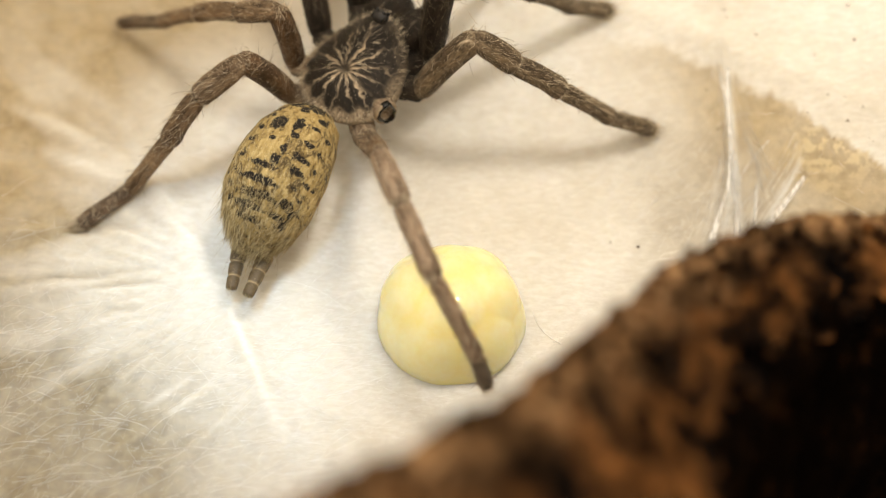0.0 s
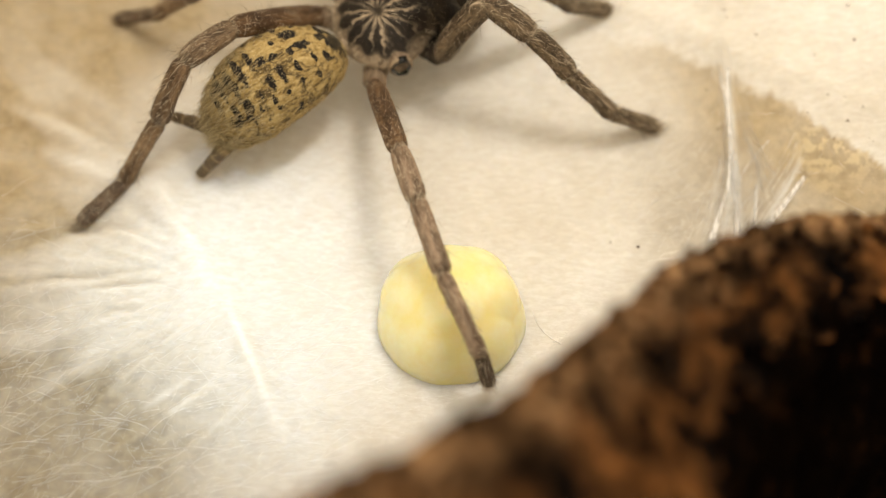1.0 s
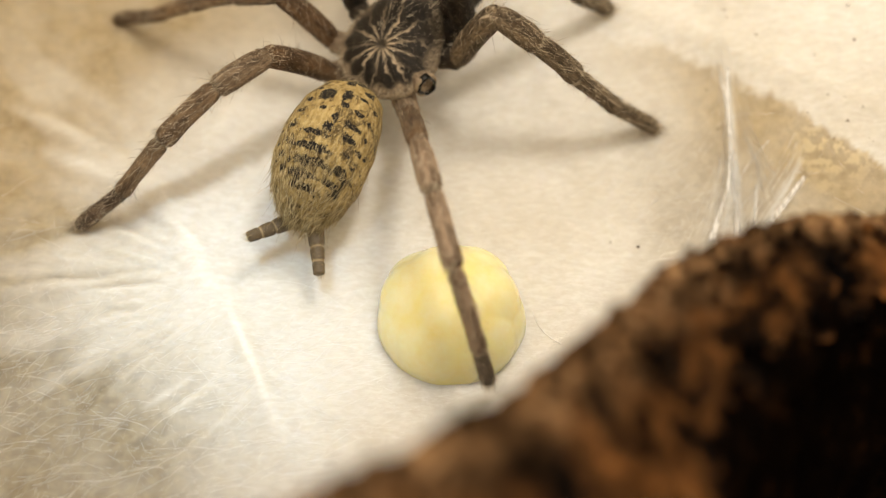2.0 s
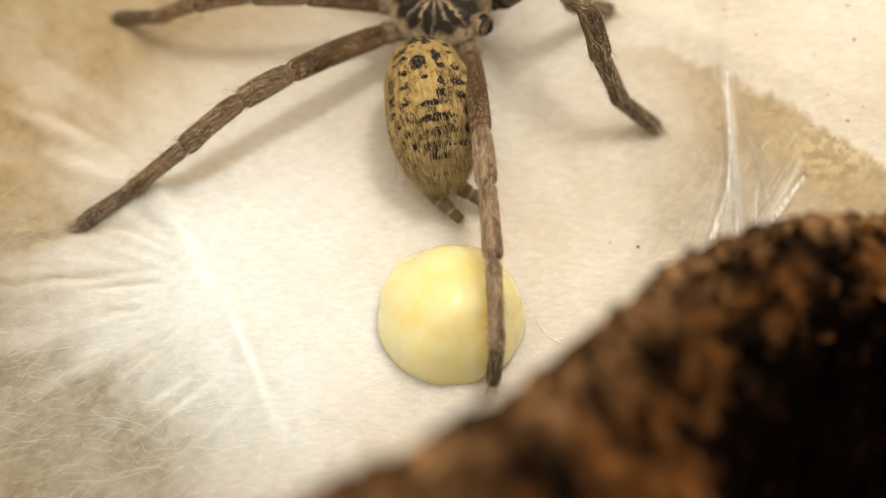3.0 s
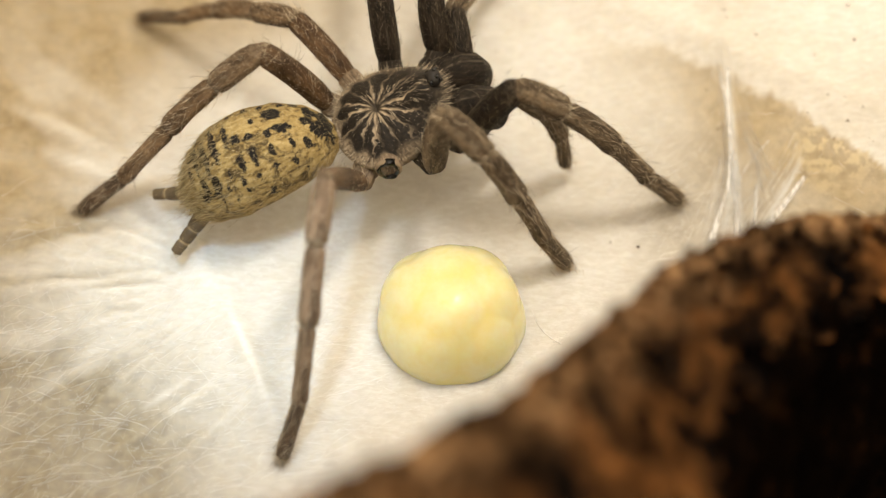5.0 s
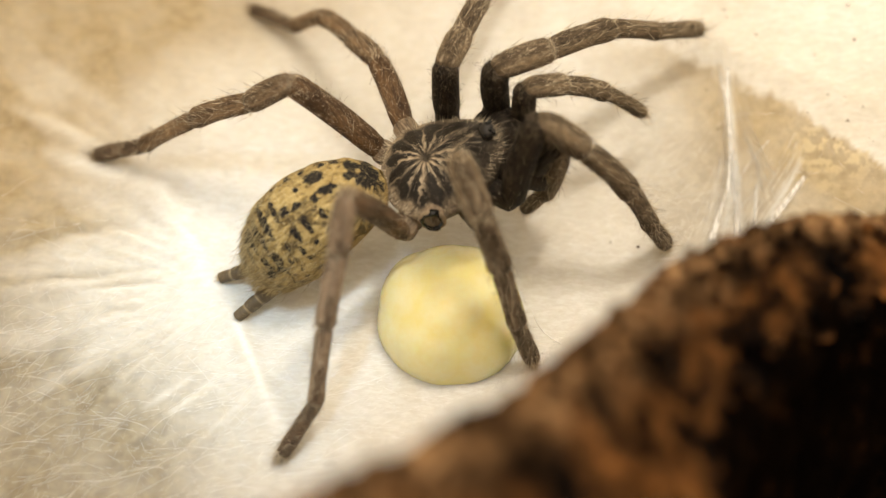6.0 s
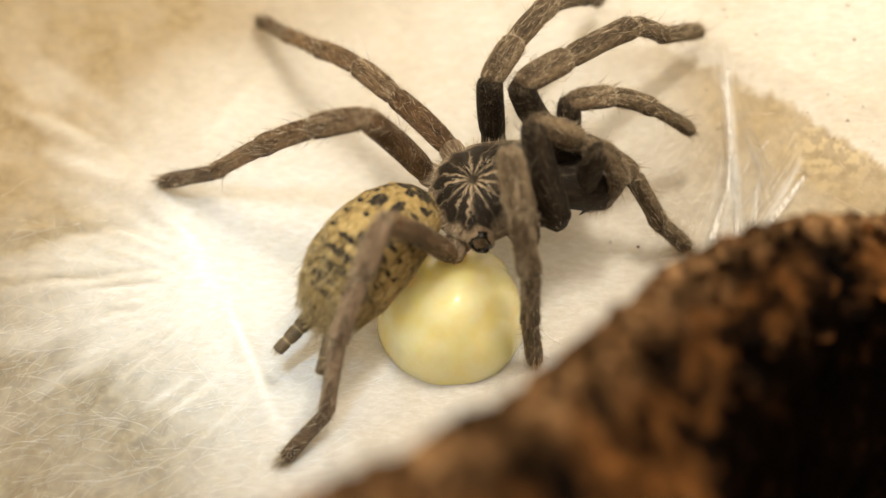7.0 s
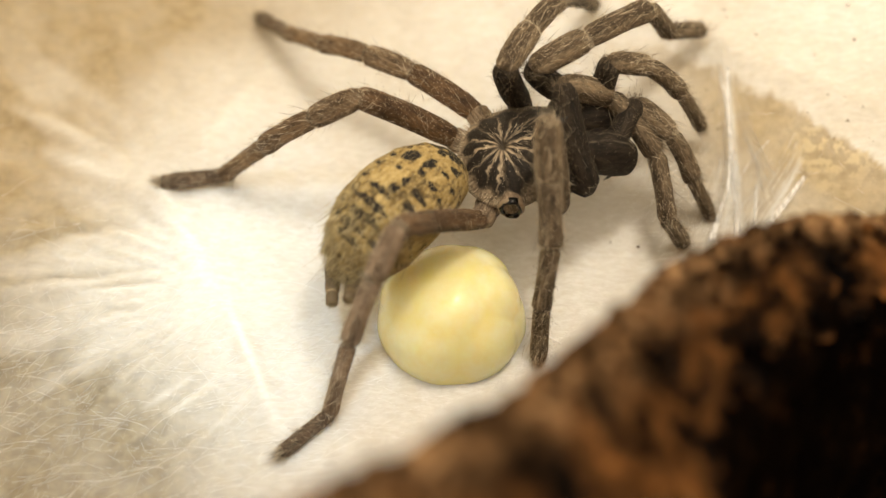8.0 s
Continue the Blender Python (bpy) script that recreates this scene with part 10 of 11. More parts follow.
    walk(legs['N1']['femur'], [
        (0,mm(11.5,-9.2,-5.2,-4,-72.6,-16.9)), (0.25,mm(11.5,-9.2,-5.2,-2.9,-72.5,-21.4)), (0.5,mm(11.5,-9.2,-5.2,-8.4,-73.1,-18.1)), (0.65,mm(11.5,-9.2,-5.2,-20.5,-75.2,-1.6)),
        (0.8,mm(11.5,-9.2,-5.2,-41.3,-78.9,24.5)), (1,mm(11.5,-9.2,-5.2,-150.7,-72.7,137.9)), (1.25,mm(11.5,-9.2,-5.2,-161.8,-68.5,146.3)),
        (1.5,mm(11.5,-9.2,-5.2,-166.3,-72.4,146.6)), (1.6,mm(11.5,-9.2,-5.2,-136.4,-85.6,118.6)), (1.7,mm(11.5,-9.2,-5.2,-17.7,-81.7,0.8)),
        (2,mm(11.5,-9.2,-5.2,-9.2,-82.6,-19.3)), (2.25,mm(11.5,-9.2,-5.2,-69.2,-87.5,29.3)), (2.5,mm(11.5,-9.2,-5.2,-147.9,-82.2,96)), (2.8,mm(11.5,-9.2,-5.2,-167.9,-69.1,96.2)),
        (3,mm(11.5,-9.2,-5.2,165.8,-56.5,96.9)), (3.25,mm(11.5,-9.2,-5.2,172.7,-57.7,113.1)), (3.5,mm(11.5,-9.2,-5.2,169.6,-71.4,133.5)),
        (3.65,mm(11.5,-9.2,-5.2,168.7,-83.9,151.1)), (3.8,mm(11.5,-9.2,-5.2,2.3,-80.5,-28.4)), (4,mm(11.5,-9.2,-5.2,-5.5,-68.4,-10.9)), (4.1,mm(11.5,-9.2,-5.2,-2,-61.8,-11.7)),
        (4.2,mm(11.5,-9.2,-5.2,-10.7,-55.9,1.8)), (4.3,mm(11.5,-9.2,-5.2,-3.9,-69.5,-3.7)), (4.4,mm(11.5,-9.2,-5.2,-37.4,-82.5,26)), (4.5,mm(11.5,-9.2,-5.2,-74.4,-75.9,63.9)),
        (4.6,mm(11.5,-9.2,-5.2,-26.9,-71,4.8)), (4.7,mm(11.5,-9.2,-5.2,-19.7,-56.4,-9.5)), (4.9,mm(11.5,-9.2,-5.2,-11.6,-53.5,-14)), (5.1,mm(11.5,-9.2,-5.2,-9.1,-55.1,-13.9)),
        (5.3,mm(11.5,-9.2,-5.2,-7.8,-58.6,-12.1)), (5.5,mm(11.5,-9.2,-5.2,-6.7,-62.4,-9.7)), (5.65,mm(11.5,-9.2,-5.2,-8.1,-64.5,-5.1)), (5.8,mm(11.5,-9.2,-5.2,-23.4,-65.8,9.9)),
        (6,mm(11.5,-9.2,-5.2,-32.1,-64.8,21)), (6.25,mm(11.5,-9.2,-5.2,-41.8,-60.3,43.9)), (6.5,mm(11.5,-9.2,-5.2,-62.2,-16.7,81.3)), (6.7,mm(11.5,-9.2,-5.2,-55.6,-42.1,77.1)),
        (6.8,mm(11.5,-9.2,-5.2,-56.6,-48.2,79.8)), (6.9,mm(11.5,-9.2,-5.2,-59,-53.3,84)), (7,mm(11.5,-9.2,-5.2,-63.9,-53.6,90)), (7.25,mm(11.5,-9.2,-5.2,-72.4,-62.9,95.3)),
        (7.5,mm(11.5,-9.2,-5.2,-51.9,-48.4,82.9)), (7.75,mm(11.5,-9.2,-5.2,-81.7,-46.4,89.3)), (8,mm(11.5,-9.2,-5.2,-88.1,-35.1,87.4)),
    ])
    walk(legs['N1']['patella'], [
        (0,mm(16.4,-10.7,11,-4.5,33.1,-22.5)), (0.25,mm(16.3,-11.1,11,-4,31.9,-24.7)), (0.5,mm(16.2,-10.7,11.1,-5.8,32.8,-27.9)), (0.65,mm(15.8,-9.3,11.2,-9.4,33.7,-26.5)),
        (0.8,mm(14.5,-7.8,11.5,-11.2,35.9,-22.6)), (1,mm(7.7,-5.8,11,-9.4,21.7,-18)), (1.25,mm(6.3,-5.7,10.6,-7.3,20.2,-20)), (1.5,mm(7.2,-6.4,11,-5.4,25.2,-23.4)),
        (1.6,mm(10.9,-8.1,11.8,-5,34.3,-20.5)), (1.7,mm(14,-9.2,11.6,-5.6,40.9,-19.9)), (2,mm(13.6,-9.9,11.7,-4.8,37.4,-30.8)), (2.25,mm(12.1,-8.8,11.8,-6.8,34,-43.6)),
        (2.5,mm(11.3,-6.9,11.6,-8.8,28.7,-56.3)), (2.8,mm(10.8,-3.2,10.7,-9.1,17.9,-78.2)), (3,mm(10.4,0.1,9,3.9,7.8,-97.4)), (3.25,mm(7.9,-0.8,9.2,0.4,5.3,-76.4)),
        (3.5,mm(7.8,-5.3,10.9,-0.1,16.2,-58.4)), (3.65,mm(9.9,-8.3,11.7,-1.8,28.8,-41.2)), (3.8,mm(14,-10.5,11.6,-2.8,40.9,-27.3)), (4,mm(17.6,-10.4,10.6,-6,43.4,-18.8)),
        (4.1,mm(19.4,-10.8,9.8,-4.6,40.8,-15)), (4.2,mm(21,-8.9,8.9,-10.3,36.5,-10.8)), (4.3,mm(17.4,-9.6,10.7,-2,34.8,-5.8)), (4.4,mm(13.5,-8.2,11.7,-3.3,28.6,-7.4)),
        (4.5,mm(13.3,-5.5,11.3,-12.4,41.5,-12)), (4.6,mm(17,-8.7,10.9,-10.7,40.8,-23.1)), (4.7,mm(20.8,-10.7,9,-17.7,36.3,-33.5)), (4.9,mm(21.3,-11.6,8.5,-12.6,41.2,-28)),
        (5.1,mm(20.9,-11.5,8.8,-10.4,42,-24.9)), (5.3,mm(20.2,-11.1,9.3,-9.6,42.8,-23.7)), (5.5,mm(19.3,-10.5,9.9,-7.4,44.6,-18.8)), (5.65,mm(18.8,-9.9,10.1,-7.9,45.9,-16.9)),
        (5.8,mm(18.4,-8,10.3,-16.6,45.9,-22.1)), (6,mm(18.3,-6.6,10.2,-22.7,48.4,-24.2)), (6.25,mm(17.6,-3.4,9.6,-36.1,52.9,-23.5)), (6.5,mm(14,6.9,-0.3,-82.8,31.6,-28)),
        (6.7,mm(14.3,3.1,6.2,-63,47.8,-23.7)), (6.8,mm(13.5,2,7.5,-55,49.6,-17)), (6.9,mm(12.6,0.9,8.4,-48.4,49.8,-10.6)), (7,mm(11.5,0.9,8.5,-47.6,48.1,-7.8)),
        (7.25,mm(10.8,-1.5,9.9,-33.5,44,0.2)), (7.5,mm(12.9,2,7.5,-59.2,55.1,-16.3)), (7.75,mm(11.6,2.5,7.1,-35.8,38.5,-13.3)), (8,mm(12.1,4.7,4.6,-32.4,41.7,-2.8)),
    ])
    walk(legs['N1']['tibia'], [
        (0,mm(24.1,-13.9,5.6,-5.3,46.2,-23.7)), (0.25,mm(24,-14.6,5.7,-5.2,44.4,-26.7)), (0.5,mm(23.6,-14.7,5.7,-7.4,44.6,-30.4)), (0.65,mm(23.3,-13,5.7,-10.7,46.9,-28.5)),
        (0.8,mm(22,-11,5.6,-14,50.4,-26.7)), (1,mm(16.6,-8.7,7.3,-10.8,39.7,-20.8)), (1.25,mm(15.1,-8.9,7.2,-8.4,39.1,-21.9)), (1.5,mm(15.5,-10,6.7,-6.5,45.2,-25)),
        (1.6,mm(18.6,-11,6.1,-6.5,50.1,-22.9)), (1.7,mm(21.1,-11.7,5.1,-7.7,55,-22.8)), (2,mm(20.4,-14,5.6,-6.3,53.8,-32.9)), (2.25,mm(18.1,-14.6,6.2,-9.4,53.1,-47.2)),
        (2.5,mm(16.1,-14.2,6.8,-12.8,50.2,-62.5)), (2.8,mm(12.8,-12.5,7.6,-11.6,45.3,-82.2)), (3,mm(9.1,-9.7,7.6,4.5,38.1,-95.3)), (3.25,mm(10.3,-10.5,8.2,0.1,35.4,-75.7)),
        (3.5,mm(12.8,-13.5,8.1,0,40.8,-57.6)), (3.65,mm(16.5,-14.1,6.9,-2.7,47.6,-42.5)), (3.8,mm(20.7,-14,5,-3.6,55.1,-28.6)), (4,mm(24.5,-12.7,3.7,-7.2,55.6,-20.6)),
        (4.1,mm(26.7,-12.8,3.2,-5.6,51.9,-16.2)), (4.2,mm(28.9,-10.4,2.9,-12.4,47.5,-14.1)), (4.3,mm(25.6,-10.4,5,-4.3,45.8,-9.7)), (4.4,mm(22.2,-9.4,6.9,-8,36.7,-16.8)),
        (4.5,mm(20.6,-7,4.7,-17.8,30.8,-20.5)), (4.6,mm(24,-11.7,4.3,-14.8,42.4,-29.5)), (4.7,mm(27.5,-15.2,3,-21.7,47.6,-39.4)), (4.9,mm(27.9,-15.2,1.9,-16.1,50.3,-33.1)),
        (5.1,mm(27.7,-14.7,2.1,-14.1,53.1,-30.2)), (5.3,mm(26.9,-14,2.5,-11.4,54.7,-26)), (5.5,mm(26,-12.8,2.8,-10.8,56.8,-23.2)), (5.65,mm(25.4,-11.9,3,-10.4,57.6,-20.1)),
        (5.8,mm(24.8,-10.6,3.1,-21.6,55.7,-28.5)), (6,mm(24.3,-9.3,2.7,-28.2,55.9,-31.3)), (6.25,mm(23.1,-5.8,1.6,-38.6,55.8,-26.5)), (6.5,mm(21.5,2.9,-5.6,-88.8,33.1,-39.1)),
        (6.7,mm(20.5,0.4,-1.2,-65.7,48.9,-27.3)), (6.8,mm(19.7,0.1,-0.1,-61.1,52,-24.8)), (6.9,mm(18.9,-0.3,0.8,-56,54.5,-20.2)), (7,mm(18.1,0,1,-57.2,51.9,-20.3)),
        (7.25,mm(18,-1.5,3,-48.9,57.3,-19.4)), (7.5,mm(18.4,0.4,-0.7,-69.4,58.7,-28.5)), (7.75,mm(19.3,0.7,0.9,-59,54.2,-45.4)), (8,mm(19.6,4.3,-2.1,-67.3,37.6,-60.5)),
    ])
    walk(legs['N1']['metatarsus'], [
        (0,mm(32,-17.4,-3.5,-8.8,53.8,-28.1)), (0.25,mm(32,-18.6,-3,-6.8,54.8,-28.8)), (0.5,mm(31.3,-19.2,-3.1,-8.5,54.9,-31.9)), (0.65,mm(30.8,-17.1,-3.4,-12.8,57.4,-31.1)),
        (0.8,mm(29.1,-14.5,-4,-16.3,60.6,-29.6)), (1,mm(25.6,-12.1,-0.6,-13.1,53.1,-24.1)), (1.25,mm(24.1,-12.6,-0.7,-10.9,56.2,-25.3)), (1.5,mm(23.5,-13.7,-2.1,-9.1,61.2,-28.2)),
        (1.6,mm(26,-14.1,-3.5,-9.8,63.4,-26.7)), (1.7,mm(27.7,-14.5,-5.2,-11,64.7,-26.6)), (2,mm(26.6,-18,-4.5,-11.2,71.2,-38.5)), (2.25,mm(23.2,-20.1,-3.8,-19.9,75.3,-58.8)),
        (2.5,mm(19.8,-21.3,-2.8,-38.9,77.8,-90.8)), (2.8,mm(14,-21.2,-1.3,-34.8,80.6,-108)), (3,mm(8.2,-19.5,-0.1,52.8,75.7,-44.4)), (3.25,mm(12.8,-20.4,1,19.8,73.3,-54.7)),
        (3.5,mm(17.9,-21.5,0,11.9,69.1,-44.7)), (3.65,mm(22.7,-19.8,-2.3,1.9,67.4,-37.6)), (3.8,mm(27,-17.4,-5.2,-4.4,65.1,-29.5)), (4,mm(31.1,-15.2,-6.6,-12,59.2,-26.1)),
        (4.1,mm(34.1,-14.9,-6.6,-7.1,58.5,-18.2)), (4.2,mm(37.1,-12.5,-6.3,-25,61.4,-28.9)), (4.3,mm(34.2,-11.9,-4,-9.3,57.4,-15.7)), (4.4,mm(31.8,-12.3,-0.6,-17.1,54.3,-28.1)),
        (4.5,mm(30.7,-10.8,-1.7,-39.7,39.1,-52.4)), (4.6,mm(32,-16.3,-4.1,-27.6,43.9,-47.4)), (4.7,mm(34,-20.6,-6.2,-25.8,53.1,-44.8)), (4.9,mm(34.6,-19.5,-7.7,-17.8,58.5,-35.3)),
        (5.1,mm(34.2,-18.4,-7.9,-14.9,63.4,-31.4)), (5.3,mm(33.4,-17.2,-7.7,-11.8,68.2,-27)), (5.5,mm(32.3,-15.5,-7.6,-9.6,70.2,-22.2)),
        (5.65,mm(31.7,-14.2,-7.6,-9.2,72.3,-19.3)), (5.8,mm(31,-14,-7.2,-6,75,-13.3)), (6,mm(30.3,-13,-7.6,-3.9,75.7,-7.4)), (6.25,mm(29.4,-8.9,-8.8,-38,64.8,-26.3)),
        (6.5,mm(29.6,-3.7,-12.4,-94.9,48,-49.8)), (6.7,mm(27.8,-3.4,-10.6,-76.8,55.2,-41.6)), (6.8,mm(26.7,-3.2,-10,-74.2,59.4,-41)), (6.9,mm(25.7,-2.8,-9.4,-77.5,62,-45.6)),
        (7,mm(25.3,-2.7,-8.8,-89.7,62.6,-58.9)), (7.25,mm(24.3,-3.7,-7.5,-111,61,-88.7)), (7.5,mm(24.1,-2.7,-11.4,-133.2,26.8,-101.7)),
        (7.75,mm(24.4,-4.5,-9.2,-109.3,38.3,-103.8)), (8,mm(24.5,-4.3,-9.7,-96.9,33.7,-98.1)),
    ])
    walk(legs['N1']['tarsus'], [
        (0,mm(38,-20.5,-12.8,-9.9,38.5,-31.1)), (0.25,mm(37.8,-21.8,-12.4,-6.2,41.8,-28.1)), (0.5,mm(36.9,-22.7,-12.5,-5.5,41.5,-27.5)),
        (0.65,mm(36.1,-20.3,-13.1,-8.1,45.1,-24.6)), (0.8,mm(34,-17.3,-14,-9.1,46.1,-19.9)), (1,mm(31.9,-14.9,-9.9,-8.3,37.5,-16.5)), (1.25,mm(29.9,-15.3,-10.3,-6.7,41.5,-19.3)),
        (1.5,mm(28.4,-16.3,-12.2,-5.3,44,-23.4)), (1.6,mm(30.6,-16.4,-13.8,-6.9,47.7,-23.4)), (1.7,mm(32.1,-16.7,-15.6,-9.1,47.8,-24.8)), (2,mm(29.5,-20.3,-15.4,-6.7,62.6,-33.5)),
        (2.25,mm(24.8,-22.6,-14.9,-11,69.5,-49.5)), (2.5,mm(19.8,-23.7,-14,-21.4,75.3,-72.8)), (2.8,mm(13.4,-23,-12.6,7.6,70.4,-63.1)), (3,mm(10.2,-21.5,-11.3,47.5,49.4,-44.3)),
        (3.25,mm(14.7,-23.1,-10,30.8,56.9,-40.1)), (3.5,mm(20.8,-24.3,-10.8,25.4,59,-28.4)), (3.65,mm(26.2,-22.5,-13,8.7,56.3,-28.9)), (3.8,mm(31.2,-19.8,-15.7,-1.8,47.6,-26.1)),
        (4,mm(36.4,-17.8,-16.4,-9.3,36.2,-24.5)), (4.1,mm(39.8,-16.8,-16.4,-5.4,37,-16.2)), (4.2,mm(41.9,-15.1,-16.4,-11.6,34.1,-13.1)), (4.3,mm(40.2,-13.6,-13.6,-7,24.6,-16.1)),
        (4.4,mm(37.7,-15.4,-9.9,-8.8,26,-18.8)), (4.5,mm(36.1,-17.9,-9,-21.6,29.7,-27.1)), (4.6,mm(37.6,-22.4,-12.1,-15.6,31.5,-31.1)), (4.7,mm(38.9,-25.4,-15.4,-11.9,42.5,-25)),
        (4.9,mm(39.5,-23,-17.5,-11.5,52.7,-27.2)), (5.1,mm(38.6,-21.1,-18.2,-7.8,59.8,-23)), (5.3,mm(37.2,-19.1,-18.4,-3.8,65.5,-18)), (5.5,mm(35.9,-17,-18.4,-0.5,69.6,-12.5)),
        (5.65,mm(35,-15.3,-18.5,1.6,71.6,-7.8)), (5.8,mm(33.9,-14.7,-18.3,14.5,70.9,9)), (6,mm(33.1,-13.3,-18.8,22.2,72.7,20.3)), (6.25,mm(33.8,-11.1,-19.2,-22.8,62.8,-8.4)),
        (6.5,mm(34.6,-9.6,-20.9,-73.1,49,-11.3)), (6.7,mm(32.7,-7.7,-20.1,-60.3,54.1,-20.2)), (6.8,mm(31.1,-7,-19.9,-57.5,58.6,-20.5)), (6.9,mm(29.5,-6.7,-19.5,-55.5,62.3,-20)),
        (7,mm(28.1,-7.2,-19,-49.1,65.7,-11.7)), (7.25,mm(24.5,-9.3,-17.6,-40,69.8,-10.6)), (7.5,mm(22,-12.8,-16.6,-37.3,73.6,6.6)), (7.75,mm(22.3,-13.3,-16.4,-21.2,73.9,-6)),
        (8,mm(23.1,-13.8,-16.1,-17.7,74.7,-8.1)),
    ])
    walk(legs['NP']['femur'], [
        (0,mm(16.5,-4.8,-5.5,24.4,-66.9,-22.5)), (0.25,mm(16.5,-4.8,-5.5,23.8,-67.1,-21.8)), (0.5,mm(16.5,-4.8,-5.5,18,-67.2,-15.6)), (0.65,mm(16.5,-4.8,-5.5,0.9,-67.3,3)),
        (0.8,mm(16.5,-4.8,-5.5,-18.3,-66.8,23.8)), (1,mm(16.5,-4.8,-5.5,-59.7,-69.6,68.1)), (1.25,mm(16.5,-4.8,-5.5,-56,-72.8,64.2)), (1.5,mm(16.5,-4.8,-5.5,-29.9,-75.1,37)),
        (1.6,mm(16.5,-4.8,-5.5,-9.5,-71.7,15.8)), (1.7,mm(16.5,-4.8,-5.5,3.6,-68.2,1.9)), (2,mm(16.5,-4.8,-5.5,19.5,-66.9,-15.3)), (2.25,mm(16.5,-4.8,-5.5,30.8,-68.1,-27.6)),
        (2.5,mm(16.5,-4.8,-5.5,40.7,-70.2,-38.1)), (2.8,mm(16.5,-4.8,-5.5,50.1,-74.1,-48)), (3,mm(16.5,-4.8,-5.5,96.2,-84,-94.7)), (3.25,mm(16.5,-4.8,-5.5,84.9,-86.2,-83.4)),
        (3.5,mm(16.5,-4.8,-5.5,27.8,-83.1,-26.1)), (3.65,mm(16.5,-4.8,-5.5,20,-75.1,-18.2)), (3.8,mm(16.5,-4.8,-5.5,20.8,-68,-19)), (4,mm(16.5,-4.8,-5.5,38.3,-65.7,-38)),
        (4.1,mm(16.5,-4.8,-5.5,34.5,-57.4,-33.7)), (4.2,mm(16.5,-4.8,-5.5,31.9,-57.4,-30.6)), (4.3,mm(16.5,-4.8,-5.5,18.3,-72.3,-15.7)), (4.4,mm(16.5,-4.8,-5.5,41.8,-75.5,-40.2)),
        (4.5,mm(16.5,-4.8,-5.5,45.5,-60.1,-44.1)), (4.6,mm(16.5,-4.8,-5.5,42.4,-52.7,-40.4)), (4.7,mm(16.5,-4.8,-5.5,40.3,-51.3,-37.7)), (4.9,mm(16.5,-4.8,-5.5,40.8,-51.9,-38.3)),
        (5.1,mm(16.5,-4.8,-5.5,42.1,-53.5,-40)), (5.3,mm(16.5,-4.8,-5.5,43.9,-55.4,-42.3)), (5.5,mm(16.5,-4.8,-5.5,45.9,-57.1,-44.6)), (5.65,mm(16.5,-4.8,-5.5,47,-58,-45.9)),
        (5.8,mm(16.5,-4.8,-5.5,47.4,-58.3,-46.4)), (6,mm(16.5,-4.8,-5.5,36.8,-62.7,-34.2)), (6.25,mm(16.5,-4.8,-5.5,37,-61.4,-34.5)), (6.5,mm(16.5,-4.8,-5.5,35.6,-63.1,-32.9)),
        (6.7,mm(16.5,-4.8,-5.5,24.7,-62,-20.6)), (6.8,mm(16.5,-4.8,-5.5,18.9,-63.7,-14.1)), (6.9,mm(16.5,-4.8,-5.5,13.8,-63.9,-8.4)), (7,mm(16.5,-4.8,-5.5,6.2,-65.5,0)),
        (7.25,mm(16.5,-4.8,-5.5,-5.6,-71.5,12.7)), (7.5,mm(16.5,-4.8,-5.5,-36.9,4,56.1)), (7.75,mm(16.5,-4.8,-5.5,-37.5,9.9,51.3)), (8,mm(16.5,-4.8,-5.5,-37.6,-8,45.8)),
    ])
